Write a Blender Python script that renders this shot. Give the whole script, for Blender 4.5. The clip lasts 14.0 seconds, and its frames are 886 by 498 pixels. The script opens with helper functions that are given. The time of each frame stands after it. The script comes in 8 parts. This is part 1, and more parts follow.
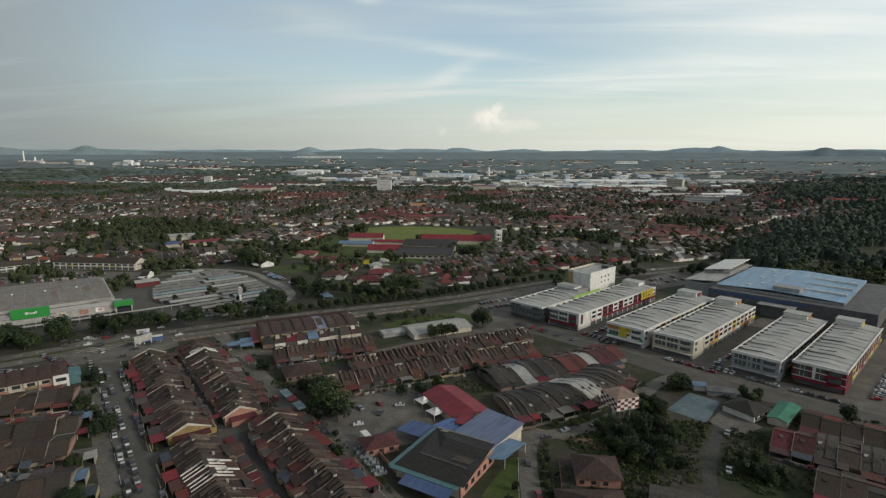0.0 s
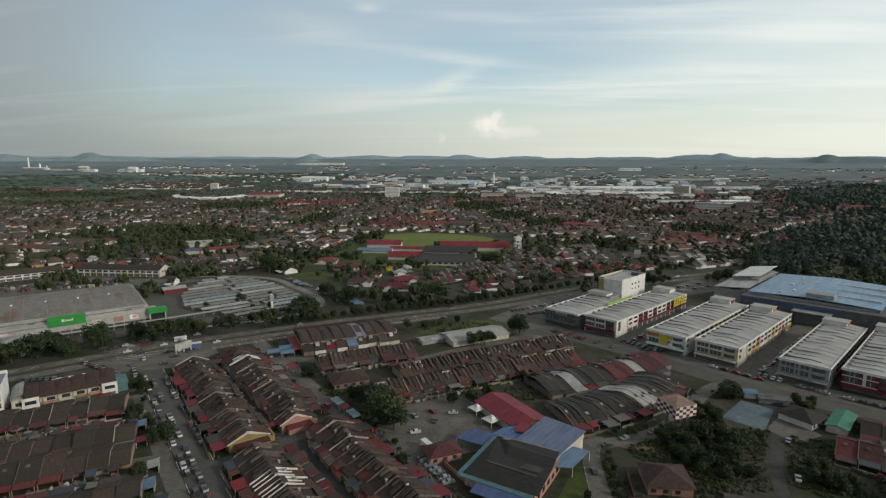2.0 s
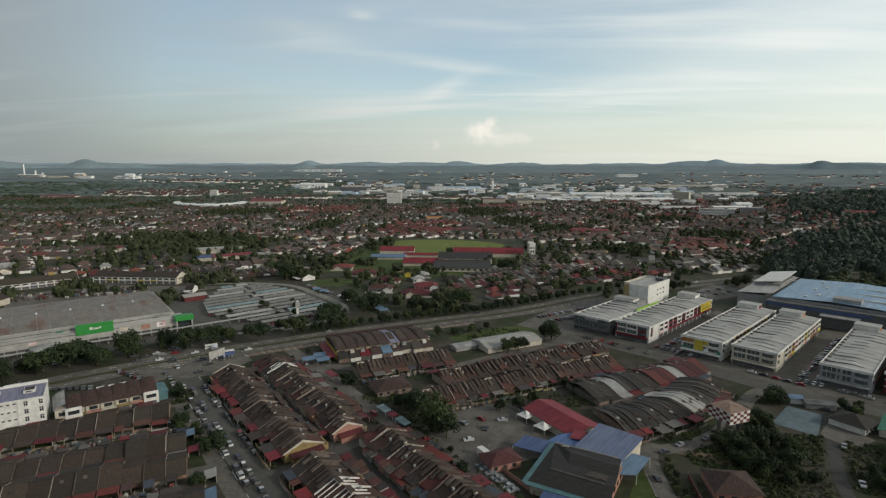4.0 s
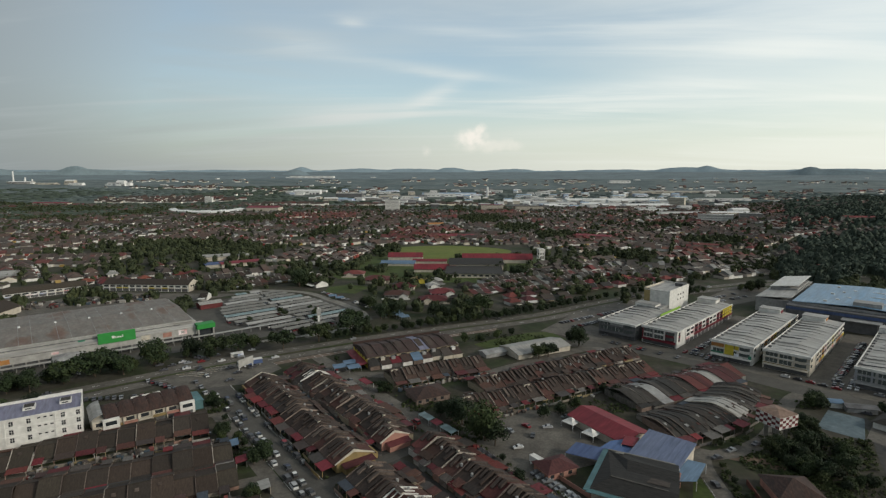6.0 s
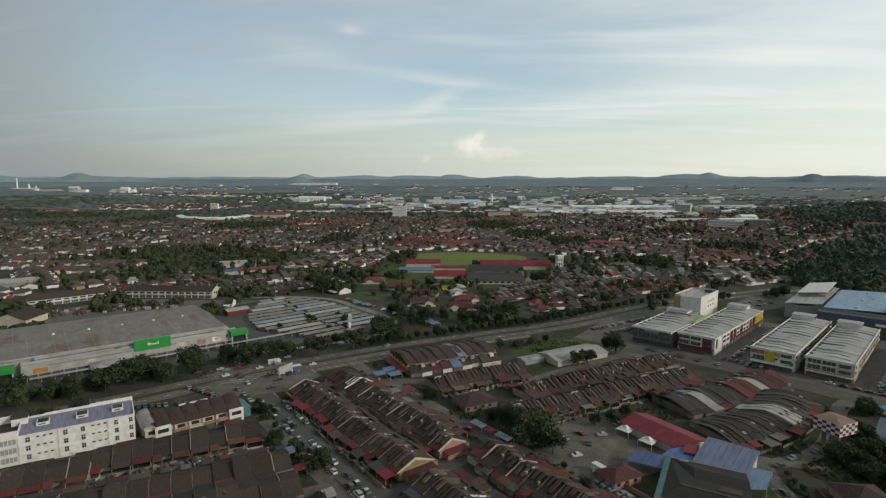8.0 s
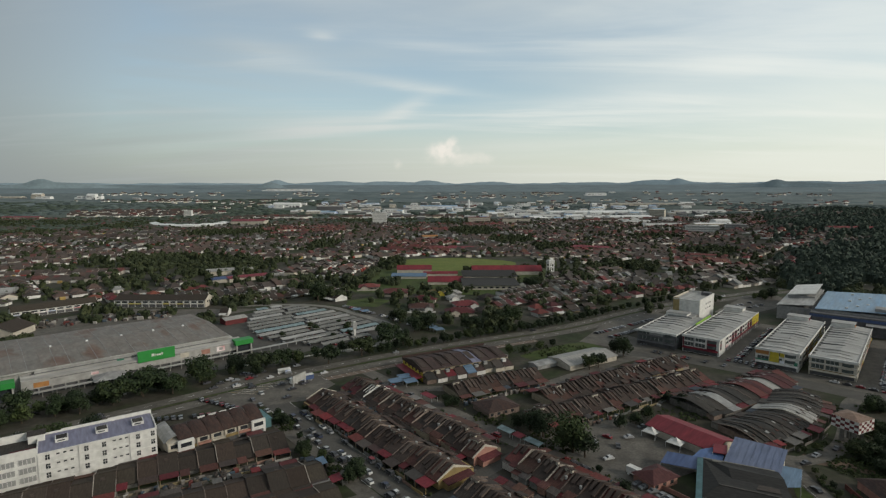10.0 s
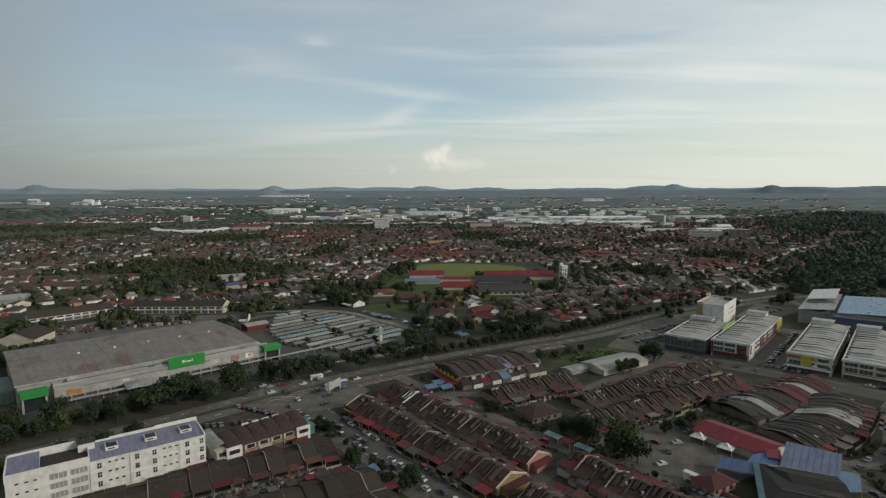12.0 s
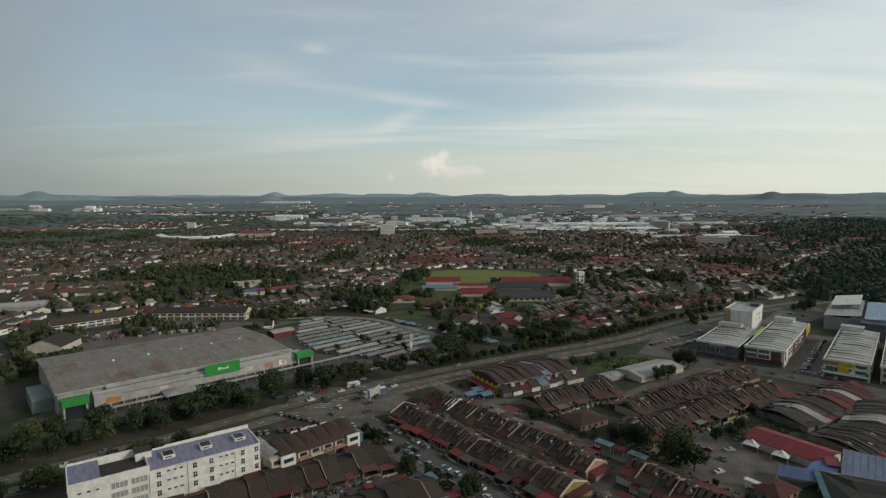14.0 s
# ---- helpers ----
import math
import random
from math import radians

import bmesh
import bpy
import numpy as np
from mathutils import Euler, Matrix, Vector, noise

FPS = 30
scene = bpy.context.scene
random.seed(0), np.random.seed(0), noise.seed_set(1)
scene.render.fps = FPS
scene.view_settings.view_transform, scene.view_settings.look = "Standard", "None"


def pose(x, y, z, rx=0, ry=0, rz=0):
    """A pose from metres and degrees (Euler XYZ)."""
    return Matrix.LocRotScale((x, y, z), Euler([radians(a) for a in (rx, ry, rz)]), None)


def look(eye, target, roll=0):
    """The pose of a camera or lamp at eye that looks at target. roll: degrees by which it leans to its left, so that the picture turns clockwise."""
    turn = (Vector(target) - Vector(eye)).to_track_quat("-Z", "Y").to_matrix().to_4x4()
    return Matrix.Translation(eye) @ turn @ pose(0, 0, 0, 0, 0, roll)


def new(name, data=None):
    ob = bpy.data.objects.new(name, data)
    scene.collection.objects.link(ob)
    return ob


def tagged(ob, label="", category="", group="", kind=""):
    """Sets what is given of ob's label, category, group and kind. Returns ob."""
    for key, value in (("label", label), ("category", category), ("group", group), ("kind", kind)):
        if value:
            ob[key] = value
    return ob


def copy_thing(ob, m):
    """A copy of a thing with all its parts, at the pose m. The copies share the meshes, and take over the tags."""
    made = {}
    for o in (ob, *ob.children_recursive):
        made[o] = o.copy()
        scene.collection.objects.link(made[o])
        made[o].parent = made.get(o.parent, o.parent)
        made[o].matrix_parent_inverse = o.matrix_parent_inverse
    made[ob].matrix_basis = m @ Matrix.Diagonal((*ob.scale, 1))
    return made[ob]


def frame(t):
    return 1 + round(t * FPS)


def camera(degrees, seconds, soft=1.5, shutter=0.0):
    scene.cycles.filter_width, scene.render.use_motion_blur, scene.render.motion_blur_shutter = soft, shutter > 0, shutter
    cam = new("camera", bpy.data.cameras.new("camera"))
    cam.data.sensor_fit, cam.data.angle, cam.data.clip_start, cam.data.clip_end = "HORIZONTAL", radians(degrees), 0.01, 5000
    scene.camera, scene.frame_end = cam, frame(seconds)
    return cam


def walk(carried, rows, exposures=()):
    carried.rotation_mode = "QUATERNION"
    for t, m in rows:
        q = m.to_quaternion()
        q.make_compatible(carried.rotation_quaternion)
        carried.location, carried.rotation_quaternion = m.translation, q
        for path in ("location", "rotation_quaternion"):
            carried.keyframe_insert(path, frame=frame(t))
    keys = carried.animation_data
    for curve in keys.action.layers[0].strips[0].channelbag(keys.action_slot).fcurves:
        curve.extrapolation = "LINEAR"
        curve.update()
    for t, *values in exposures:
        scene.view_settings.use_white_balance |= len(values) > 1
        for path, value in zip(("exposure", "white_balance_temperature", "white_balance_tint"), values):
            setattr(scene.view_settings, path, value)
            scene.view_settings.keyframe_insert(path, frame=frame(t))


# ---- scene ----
cam = camera(78.0, 14.0, soft=1.3)
PATH = [
    (0, (16.403, 9.551, 106.95), (16.162, 11.507, 106.609), 0.1),
    (1.5, (-0.706, 7.6, 107.066), (-0.947, 9.559, 106.743), 0.1),
    (3, (-18.089, 5.902, 106.814), (-18.329, 7.865, 106.509), 0.1),
    (5.5, (-46.746, 5.035, 106.264), (-46.932, 7.007, 105.987), 0.0),
    (6.5, (-57.965, 4.647, 105.79), (-58.151, 6.621, 105.526), 0.0),
    (8, (-74.979, 3.73, 105.598), (-75.163, 5.706, 105.352), 0.0),
    (10.5, (-103.308, 2.667, 105.412), (-103.377, 4.654, 105.192), -0.1),
    (11.5, (-114.271, 3.047, 104.936), (-114.336, 5.035, 104.726), -0.1),
    (12.5, (-125.709, 2.993, 104.967), (-125.772, 4.982, 104.769), -0.1),
    (14, (-142.283, 3.168, 104.913), (-142.34, 5.159, 104.732), -0.1),
]
walk(cam, [(t, look(eye, target, roll)) for t, eye, target, roll in PATH], [(0, 0.0), (6, 0.0), (14, -0.2)])

# ---------------------------------------------------------------- world and light
SUN_AZ, SUN_EL = radians(-16), radians(24)


def make_world():
    w = bpy.data.worlds.new("overcast_sky")
    scene.world = w
    w.use_nodes = True
    nt = w.node_tree
    nt.nodes.clear()
    n = nt.nodes.new
    ln = nt.links.new
    out, bg = n("ShaderNodeOutputWorld"), n("ShaderNodeBackground")
    sky = n("ShaderNodeTexSky")
    sky.sky_type, sky.sun_disc = "NISHITA", False
    sky.sun_elevation, sky.sun_rotation = SUN_EL, math.pi / 2 - SUN_AZ
    sky.air_density, sky.dust_density, sky.ozone_density = 1.0, 1.2, 1.5
    gain = n("ShaderNodeVectorMath")
    gain.operation = "SCALE"
    gain.inputs[3].default_value = SKY_GAIN
    hue = n("ShaderNodeVectorMath")
    hue.operation = "MULTIPLY"
    hue.inputs[1].default_value = (0.95, 1.03, 0.99)
    ln(sky.outputs[0], hue.inputs[0])
    ln(hue.outputs[0], gain.inputs[0])
    tc = n("ShaderNodeTexCoord")
    sep = n("ShaderNodeSeparateXYZ")
    ln(tc.outputs["Generated"], sep.inputs[0])

    def maths(op, a, b=None, clamp=False):
        m = n("ShaderNodeMath")
        m.operation, m.use_clamp = op, clamp
        for i, v in enumerate((a, b)):
            if v is None:
                continue
            if isinstance(v, (int, float)):
                m.inputs[i].default_value = v
            else:
                ln(v, m.inputs[i])
        return m.outputs[0]

    def ramp(v, lo, hi):
        m = n("ShaderNodeMapRange")
        m.interpolation_type = "SMOOTHSTEP"
        m.inputs[1].default_value, m.inputs[2].default_value = lo, hi
        ln(v, m.inputs[0])
        return m.outputs[0]

    # the cloud sheet, laid on a flat layer overhead
    up = maths("MAXIMUM", maths("ADD", sep.outputs[2], 0.10), 0.03)
    comb = n("ShaderNodeCombineXYZ")
    ln(maths("DIVIDE", sep.outputs[0], up), comb.inputs[0])
    ln(maths("DIVIDE", sep.outputs[1], up), comb.inputs[1])

    def clouds(scale, stretch, turn, detail, shift):
        mp = n("ShaderNodeMapping")
        mp.inputs["Location"].default_value = (shift, shift * 0.7, 0)
        mp.inputs["Rotation"].default_value = (0, 0, radians(turn))
        mp.inputs["Scale"].default_value = (stretch, 1, 1)
        ln(comb.outputs[0], mp.inputs[0])
        t = n("ShaderNodeTexNoise")
        t.inputs["Scale"].default_value, t.inputs["Detail"].default_value = scale, detail
        t.inputs["Roughness"].default_value, t.inputs["Distortion"].default_value = 0.55, 0.6
        ln(mp.outputs[0], t.inputs["Vector"])
        return t.outputs["Fac"]

    veil = ramp(clouds(0.35, 0.6, 20, 5, 3.3), 0.30, 0.66)
    wisp = clouds(1.6, 0.22, -14, 8, 8.1)

    def mix(fac, a, b):
        m = n("ShaderNodeMix")
        m.data_type = "RGBA"
        for sock, v in ((m.inputs[0], fac), (m.inputs[6], a), (m.inputs[7], b)):
            if isinstance(v, float):
                sock.default_value = v
            elif isinstance(v, tuple):
                sock.default_value = (*v, 1)
            else:
                ln(v, sock)
        return m.outputs[2]

    # deck thick and grey to one side, lens vignette painted in; thin, bright round the sun
    side = maths("ADD", maths("MULTIPLY", sep.outputs[0], 0.95), maths("MULTIPLY", sep.outputs[1], 0.30))
    sunny = ramp(side, -0.62, 0.80)
    deck = mix(sunny, DECK_DARK, DECK_BRIGHT)
    cover = maths("MAXIMUM", maths("ADD", maths("MULTIPLY", veil, 0.45), 0.38), maths("SUBTRACT", 0.92, maths("MULTIPLY", ramp(side, -0.5, 0.12), 0.9)), True)
    cover = maths("MAXIMUM", cover, maths("MULTIPLY", ramp(side, 0.45, 0.95), 0.85))
    # directions as slopes against straight ahead
    ahead = maths("MAXIMUM", sep.outputs[1], 0.05)
    across, above = maths("DIVIDE", sep.outputs[0], ahead), maths("DIVIDE", sep.outputs[2], ahead)

    def patch_at(u, v, su, sv, tilt=0.0, rough=0.0):
        """A soft spot of cloud round one direction, frayed by a noise."""
        du = maths("SUBTRACT", across, u)
        dv = maths("SUBTRACT", maths("SUBTRACT", above, v), maths("MULTIPLY", du, tilt))
        if rough:
            dv = maths("ADD", dv, maths("MULTIPLY", maths("SUBTRACT", wisp, 0.5), rough))
        d = maths("ADD", maths("POWER", maths("ABSOLUTE", maths("DIVIDE", du, su)), 2.0), maths("POWER", maths("ABSOLUTE", maths("DIVIDE", dv, sv)), 2.0))
        return maths("POWER", 2.718, maths("MULTIPLY", d, -1.0))

    # a thinner place in the deck where the blue shows
    cover = maths("MULTIPLY", cover, maths("SUBTRACT", 1.0, maths("MULTIPLY", patch_at(0.06, 0.15, 0.34, 0.10), 0.50)))
    base = mix(cover, gain.outputs[0], deck)
    white = mix(sunny, STREAK_DARK, STREAK_BRIGHT)
    base = mix(maths("MULTIPLY", ramp(wisp, 0.46, 0.74), 0.42), base, white)
    for u, v, su, sv, tilt, much in STREAKS:
        thin = maths("MULTIPLY", patch_at(u, v, su, sv, tilt, 0.05), maths("MULTIPLY", ramp(wisp, 0.25, 0.65), much))
        base = mix(thin, base, white)
    # pale haze along the horizon
    low = maths("SUBTRACT", 1.0, ramp(sep.outputs[2], -0.02, 0.16))
    base = mix(maths("MULTIPLY", low, 0.75), base, mix(sunny, HAZE_DARK, HAZE_BRIGHT))
    # unseen sky overhead is darkened to deepen the shade on the ground
    base = mix(maths("MULTIPLY", ramp(sep.outputs[2], 0.38, 0.85), 0.55), base, (0.20, 0.22, 0.23))
    # heap clouds standing far off
    puff_n = n("ShaderNodeTexNoise")
    puff_n.inputs["Scale"].default_value, puff_n.inputs["Detail"].default_value = 42, 6
    ln(tc.outputs["Generated"], puff_n.inputs["Vector"])
    for u, v, su, sv, much in ((-0.040, 0.066, 0.030, 0.020, 0.75), (-0.005, 0.050, 0.075, 0.014, 0.34), (-0.030, 0.082, 0.014, 0.014, 0.6), (-0.124, 0.043, 0.010, 0.012, 0.35)):
        heap = ramp(maths("MULTIPLY", maths("ADD", patch_at(u, v, su, sv), 0.15), puff_n.outputs["Fac"]), 0.20, 0.62)
        base = mix(maths("MULTIPLY", heap, much), base, (1.0, 0.93, 0.84))
    ln(base, bg.inputs[0])
    bg.inputs[1].default_value = 1.0
    ln(bg.outputs[0], out.inputs[0])


SKY_GAIN = 0.15
DECK_DARK, DECK_BRIGHT = (0.285, 0.315, 0.325), (0.90, 0.93, 0.85)
STREAK_DARK, STREAK_BRIGHT = (0.52, 0.57, 0.58), (0.95, 0.97, 0.91)
STREAKS = [(-0.145, 0.183, 0.16, 0.009, -0.138, 0.9), (-0.28, 0.113, 0.14, 0.013, 0.08, 0.75), (-0.11, 0.140, 0.06, 0.013, 0.38, 0.8), (0.25, 0.146, 0.26, 0.014, 0.035, 0.6),
           (-0.36, 0.238, 0.08, 0.018, -0.16, 0.7), (-0.258, 0.266, 0.025, 0.012, -0.1, 0.7), (-0.05, 0.243, 0.11, 0.012, -0.09, 0.5), (0.16, 0.116, 0.18, 0.008, 0.0, 0.5), (0.45, 0.21, 0.28, 0.04, 0.3, 0.4)]
HAZE_DARK, HAZE_BRIGHT = (0.255, 0.29, 0.30), (0.85, 0.87, 0.77)
make_world()
sun_data = bpy.data.lights.new("sun", "SUN")
sun_data.energy, sun_data.angle, sun_data.color = 1.8, radians(10), (1.0, 0.92, 0.79)
sun = new("sun", sun_data)
sun.matrix_world = look((300 * math.cos(SUN_AZ) * math.cos(SUN_EL), 300 * math.sin(SUN_AZ) * math.cos(SUN_EL), 300 * math.sin(SUN_EL)), (0, 0, 0))


# ---------------------------------------------------------------- materials
def material(name, colors, rough=0.8, metal=0.0, grain=3.0, patch=0.15, spread=0.0, bump=0.0, dirt=0.25, stretch=(1, 1, 1), island=False, objects=True, spec=0.3):
    """Colours are blended by object (or island) and by a patchy and a fine noise; dirt darkens in blotches of its own."""
    m = bpy.data.materials.new(name)
    m.use_nodes = True
    nt = m.node_tree
    n, ln = nt.nodes.new, nt.links.new
    b = nt.nodes["Principled BSDF"]
    b.inputs["Roughness"].default_value, b.inputs["Metallic"].default_value = rough, metal
    b.inputs["Specular IOR Level"].default_value = spec
    geo = n("ShaderNodeNewGeometry")
    mp = n("ShaderNodeMapping")
    mp.inputs["Scale"].default_value = stretch
    if objects and not island:
        tc = n("ShaderNodeTexCoord")
        ln(tc.outputs["Object"], mp.inputs[0])
    else:
        ln(geo.outputs["Position"], mp.inputs[0])

    def tex(scale, detail):
        t = n("ShaderNodeTexNoise")
        t.inputs["Scale"].default_value, t.inputs["Detail"].default_value = scale, detail
        ln(mp.outputs[0], t.inputs["Vector"])
        return t.outputs["Fac"]

    cr = n("ShaderNodeValToRGB")
    cr.color_ramp.interpolation = "CONSTANT" if len(colors) > 1 and spread else "LINEAR"
    while len(cr.color_ramp.elements) < len(colors):
        cr.color_ramp.elements.new(0.5)
    for i, c in enumerate(colors):
        cr.color_ramp.elements[i].position = i / max(1, len(colors)) if spread else i / max(1, len(colors) - 1)
        cr.color_ramp.elements[i].color = (*c, 1)
    if spread:
        if island:
            ln(geo.outputs["Random Per Island"], cr.inputs[0])
        else:
            oi = n("ShaderNodeObjectInfo")
            ln(oi.outputs["Random"], cr.inputs[0])
    else:
        sharp = n("ShaderNodeMapRange")
        sharp.inputs[1].default_value, sharp.inputs[2].default_value = 0.3, 0.7
        ln(tex(patch, 5), sharp.inputs[0])
        ln(sharp.outputs[0], cr.inputs[0])

    def times(col, fac_out, lo, hi, a=0.25, z=0.75):
        r = n("ShaderNodeMapRange")
        r.inputs[1].default_value, r.inputs[2].default_value = a, z
        r.inputs[3].default_value, r.inputs[4].default_value = lo, hi
        ln(fac_out, r.inputs[0])
        v = n("ShaderNodeVectorMath")
        v.operation = "SCALE"
        ln(col, v.inputs[0])
        ln(r.outputs[0], v.inputs[3])
        return v.outputs[0]

    fine = tex(grain, 3)
    col = times(cr.outputs[0], fine, 1 - dirt, 1 + dirt * 0.6)
    col = times(col, tex(patch * 2.3 + 0.05, 4), 1 - dirt, 1 + dirt * 0.5)
    if spread and not island:
        oi2 = n("ShaderNodeObjectInfo")
        mul = n("ShaderNodeMath")
        mul.operation = "MULTIPLY"
        mul.inputs[1].default_value = 17.3
        fr = n("ShaderNodeMath")
        fr.operation = "FRACT"
        ln(oi2.outputs["Random"], mul.inputs[0])
        ln(mul.outputs[0], fr.inputs[0])
        col = times(col, fr.outputs[0], 1 - 0.8 * dirt, 1 + 0.6 * dirt, 0, 1)
    ln(col, b.inputs["Base Color"])
    if bump:
        bp = n("ShaderNodeBump")
        bp.inputs["Strength"].default_value, bp.inputs["Distance"].default_value = bump, 0.08
        ln(fine, bp.inputs["Height"])
        ln(bp.outputs[0], b.inputs["Normal"])
    return m


M = {}
M["asphalt"] = material("asphalt", [(0.077, 0.073, 0.066), (0.109, 0.103, 0.092)], 0.9, grain=1.2, patch=0.05, bump=0.2, objects=False, dirt=0.22)
M["old_asphalt"] = material("old_asphalt", [(0.103, 0.094, 0.082), (0.158, 0.145, 0.126)], 0.9, grain=0.9, patch=0.07, objects=False, dirt=0.3)
# asphalt darkened to paint in the shade between house rows
M["lane"] = material("shade_dark_lane", [(0.045, 0.043, 0.040), (0.065, 0.062, 0.058)], 0.85, grain=1.0, patch=0.1, objects=False, dirt=0.3)
M["concrete"] = material("concrete", [(0.187, 0.176, 0.152), (0.272, 0.260, 0.232)], 0.9, grain=1.5, patch=0.1, objects=False)
M["line"] = material("road_marking", [(0.55, 0.54, 0.50)], 0.7, dirt=0.4, objects=False)
M["yellow_line"] = material("yellow_marking", [(0.45, 0.32, 0.06)], 0.7, dirt=0.4, objects=False)
M["grass"] = material("grass", [(0.028, 0.045, 0.014), (0.055, 0.075, 0.022), (0.08, 0.075, 0.04)], 0.95, grain=0.8, patch=0.04, bump=0.4, objects=False, dirt=0.35)
M["pitch"] = material("pitch_grass", [(0.12, 0.155, 0.03), (0.15, 0.17, 0.04)], 0.95, grain=0.5, patch=0.02, objects=False, dirt=0.2)
M["soil"] = material("soil", [(0.11, 0.075, 0.05), (0.17, 0.12, 0.085)], 0.95, grain=0.9, patch=0.06, objects=False, dirt=0.3)
M["tile"] = material("roof_tile", [(0.059, 0.040, 0.033), (0.068, 0.043, 0.035), (0.056, 0.043, 0.037), (0.080, 0.044, 0.035), (0.064, 0.047, 0.040), (0.088, 0.041, 0.034), (0.049, 0.040, 0.036)], 0.85, grain=1.6, patch=0.3, spread=1, bump=0.3, stretch=(2.6, 0.7, 1), dirt=0.4)
# lighter tile that paints sunlit tops onto the raised roof strips
M["strip_tile"] = material("lit_strip_roof_tile", [(0.092, 0.070, 0.058), (0.068, 0.051, 0.044), (0.118, 0.092, 0.078), (0.060, 0.045, 0.039), (0.078, 0.057, 0.048)], 0.85, grain=1.6, patch=0.3, spread=1, bump=0.3, stretch=(2.6, 0.7, 1), dirt=0.35)
M["tile_red"] = material("red_roof_tile", [(0.088, 0.027, 0.030), (0.108, 0.028, 0.031), (0.082, 0.030, 0.030), (0.112, 0.036, 0.033)], 0.8, grain=1.6, patch=0.25, spread=1, bump=0.3, stretch=(2.6, 0.7, 1), dirt=0.35)
M["dark_sheet"] = material("dark_roof_sheet", [(0.047, 0.042, 0.037), (0.060, 0.053, 0.046), (0.039, 0.037, 0.035), (0.054, 0.043, 0.037), (0.070, 0.063, 0.057)], 0.8, grain=1.2, patch=0.25, spread=1, bump=0.25, stretch=(3, 0.5, 1), dirt=0.45)
M["dull_tile"] = material("weathered_roof_tile", [(0.054, 0.044, 0.033), (0.048, 0.039, 0.032), (0.060, 0.046, 0.036), (0.056, 0.040, 0.031), (0.045, 0.035, 0.028)], 0.85, grain=1.6, patch=0.3, spread=1, bump=0.3, stretch=(2.6, 0.7, 1), dirt=0.3)
M["pale_sheet"] = material("pale_roof_sheet", [(0.378, 0.369, 0.343), (0.306, 0.297, 0.282)], 0.7, grain=1.2, patch=0.2, stretch=(3, 0.5, 1), dirt=0.25)
M["party"] = material("party_wall_plaster", [(0.34, 0.30, 0.26), (0.13, 0.10, 0.085), (0.24, 0.19, 0.16), (0.10, 0.075, 0.065), (0.085, 0.065, 0.058), (0.16, 0.125, 0.11)], 0.9, grain=1.5, patch=0.4, spread=1, dirt=0.4)
M["plaster"] = material("house_plaster", [(0.30, 0.265, 0.22), (0.33, 0.28, 0.20), (0.22, 0.19, 0.17), (0.38, 0.36, 0.33), (0.30, 0.19, 0.15), (0.32, 0.26, 0.15), (0.20, 0.205, 0.19), (0.24, 0.17, 0.14)], 0.9, grain=1.2, patch=0.3, spread=1, dirt=0.3)
M["dull_plaster"] = material("stained_plaster", [(0.16, 0.15, 0.135), (0.22, 0.20, 0.18), (0.13, 0.12, 0.115), (0.20, 0.15, 0.125)], 0.9, grain=1.2, patch=0.3, spread=1, dirt=0.35)
M["lawn"] = material("lawn_grass", [(0.041, 0.064, 0.014), (0.059, 0.085, 0.020), (0.068, 0.081, 0.027)], 0.95, grain=0.7, patch=0.05, bump=0.4, objects=False, dirt=0.3)
M["white"] = material("white_paint", [(0.70, 0.69, 0.66), (0.62, 0.61, 0.58)], 0.7, grain=0.5, patch=0.1, dirt=0.18)
# white greyed down so the hypermarket front carries its shade in colour
M["offwhite"] = material("shade_greyed_cladding", [(0.385, 0.38, 0.36), (0.335, 0.33, 0.315)], 0.7, grain=0.4, patch=0.06, dirt=0.22)
M["cream"] = material("cream_paint", [(0.55, 0.50, 0.42), (0.48, 0.44, 0.37)], 0.8, grain=0.5, patch=0.1, dirt=0.2)
M["grey"] = material("grey_paint", [(0.26, 0.26, 0.26), (0.33, 0.33, 0.32)], 0.8, grain=0.5, patch=0.1, dirt=0.25)
M["darkgrey"] = material("dark_grey_paint", [(0.10, 0.10, 0.105), (0.14, 0.14, 0.145)], 0.8, grain=0.5, patch=0.1, dirt=0.25)
M["porch"] = material("porch_sheet", [(0.129, 0.024, 0.024), (0.19, 0.026, 0.028), (0.17, 0.024, 0.034), (0.12, 0.03, 0.034), (0.15, 0.022, 0.03), (0.095, 0.038, 0.032), (0.073, 0.050, 0.042), (0.103, 0.050, 0.035), (0.086, 0.071, 0.063), (0.112, 0.020, 0.025), (0.056, 0.042, 0.038), (0.172, 0.160, 0.147), (0.060, 0.052, 0.050), (0.073, 0.042, 0.038), (0.138, 0.034, 0.029), (0.065, 0.057, 0.052), (0.11, 0.044, 0.034), (0.052, 0.063, 0.080)], 0.7, grain=1.5, patch=0.3, spread=1, stretch=(3, 0.6, 1), dirt=0.3)
M["clutter"] = material("yard_clutter", [(0.10, 0.09, 0.085), (0.22, 0.20, 0.18), (0.07, 0.06, 0.055), (0.16, 0.05, 0.045), (0.40, 0.38, 0.35), (0.05, 0.07, 0.09), (0.12, 0.10, 0.08), (0.08, 0.075, 0.07)], 0.85, grain=0.5, patch=0.1, spread=1, island=True, dirt=0.25)
M["metal_roof"] = material("grey_metal_roof", [(0.317, 0.309, 0.292), (0.405, 0.396, 0.378)], 0.6, grain=0.35, patch=0.05, stretch=(0.25, 2.2, 1), dirt=0.28, bump=0.2)
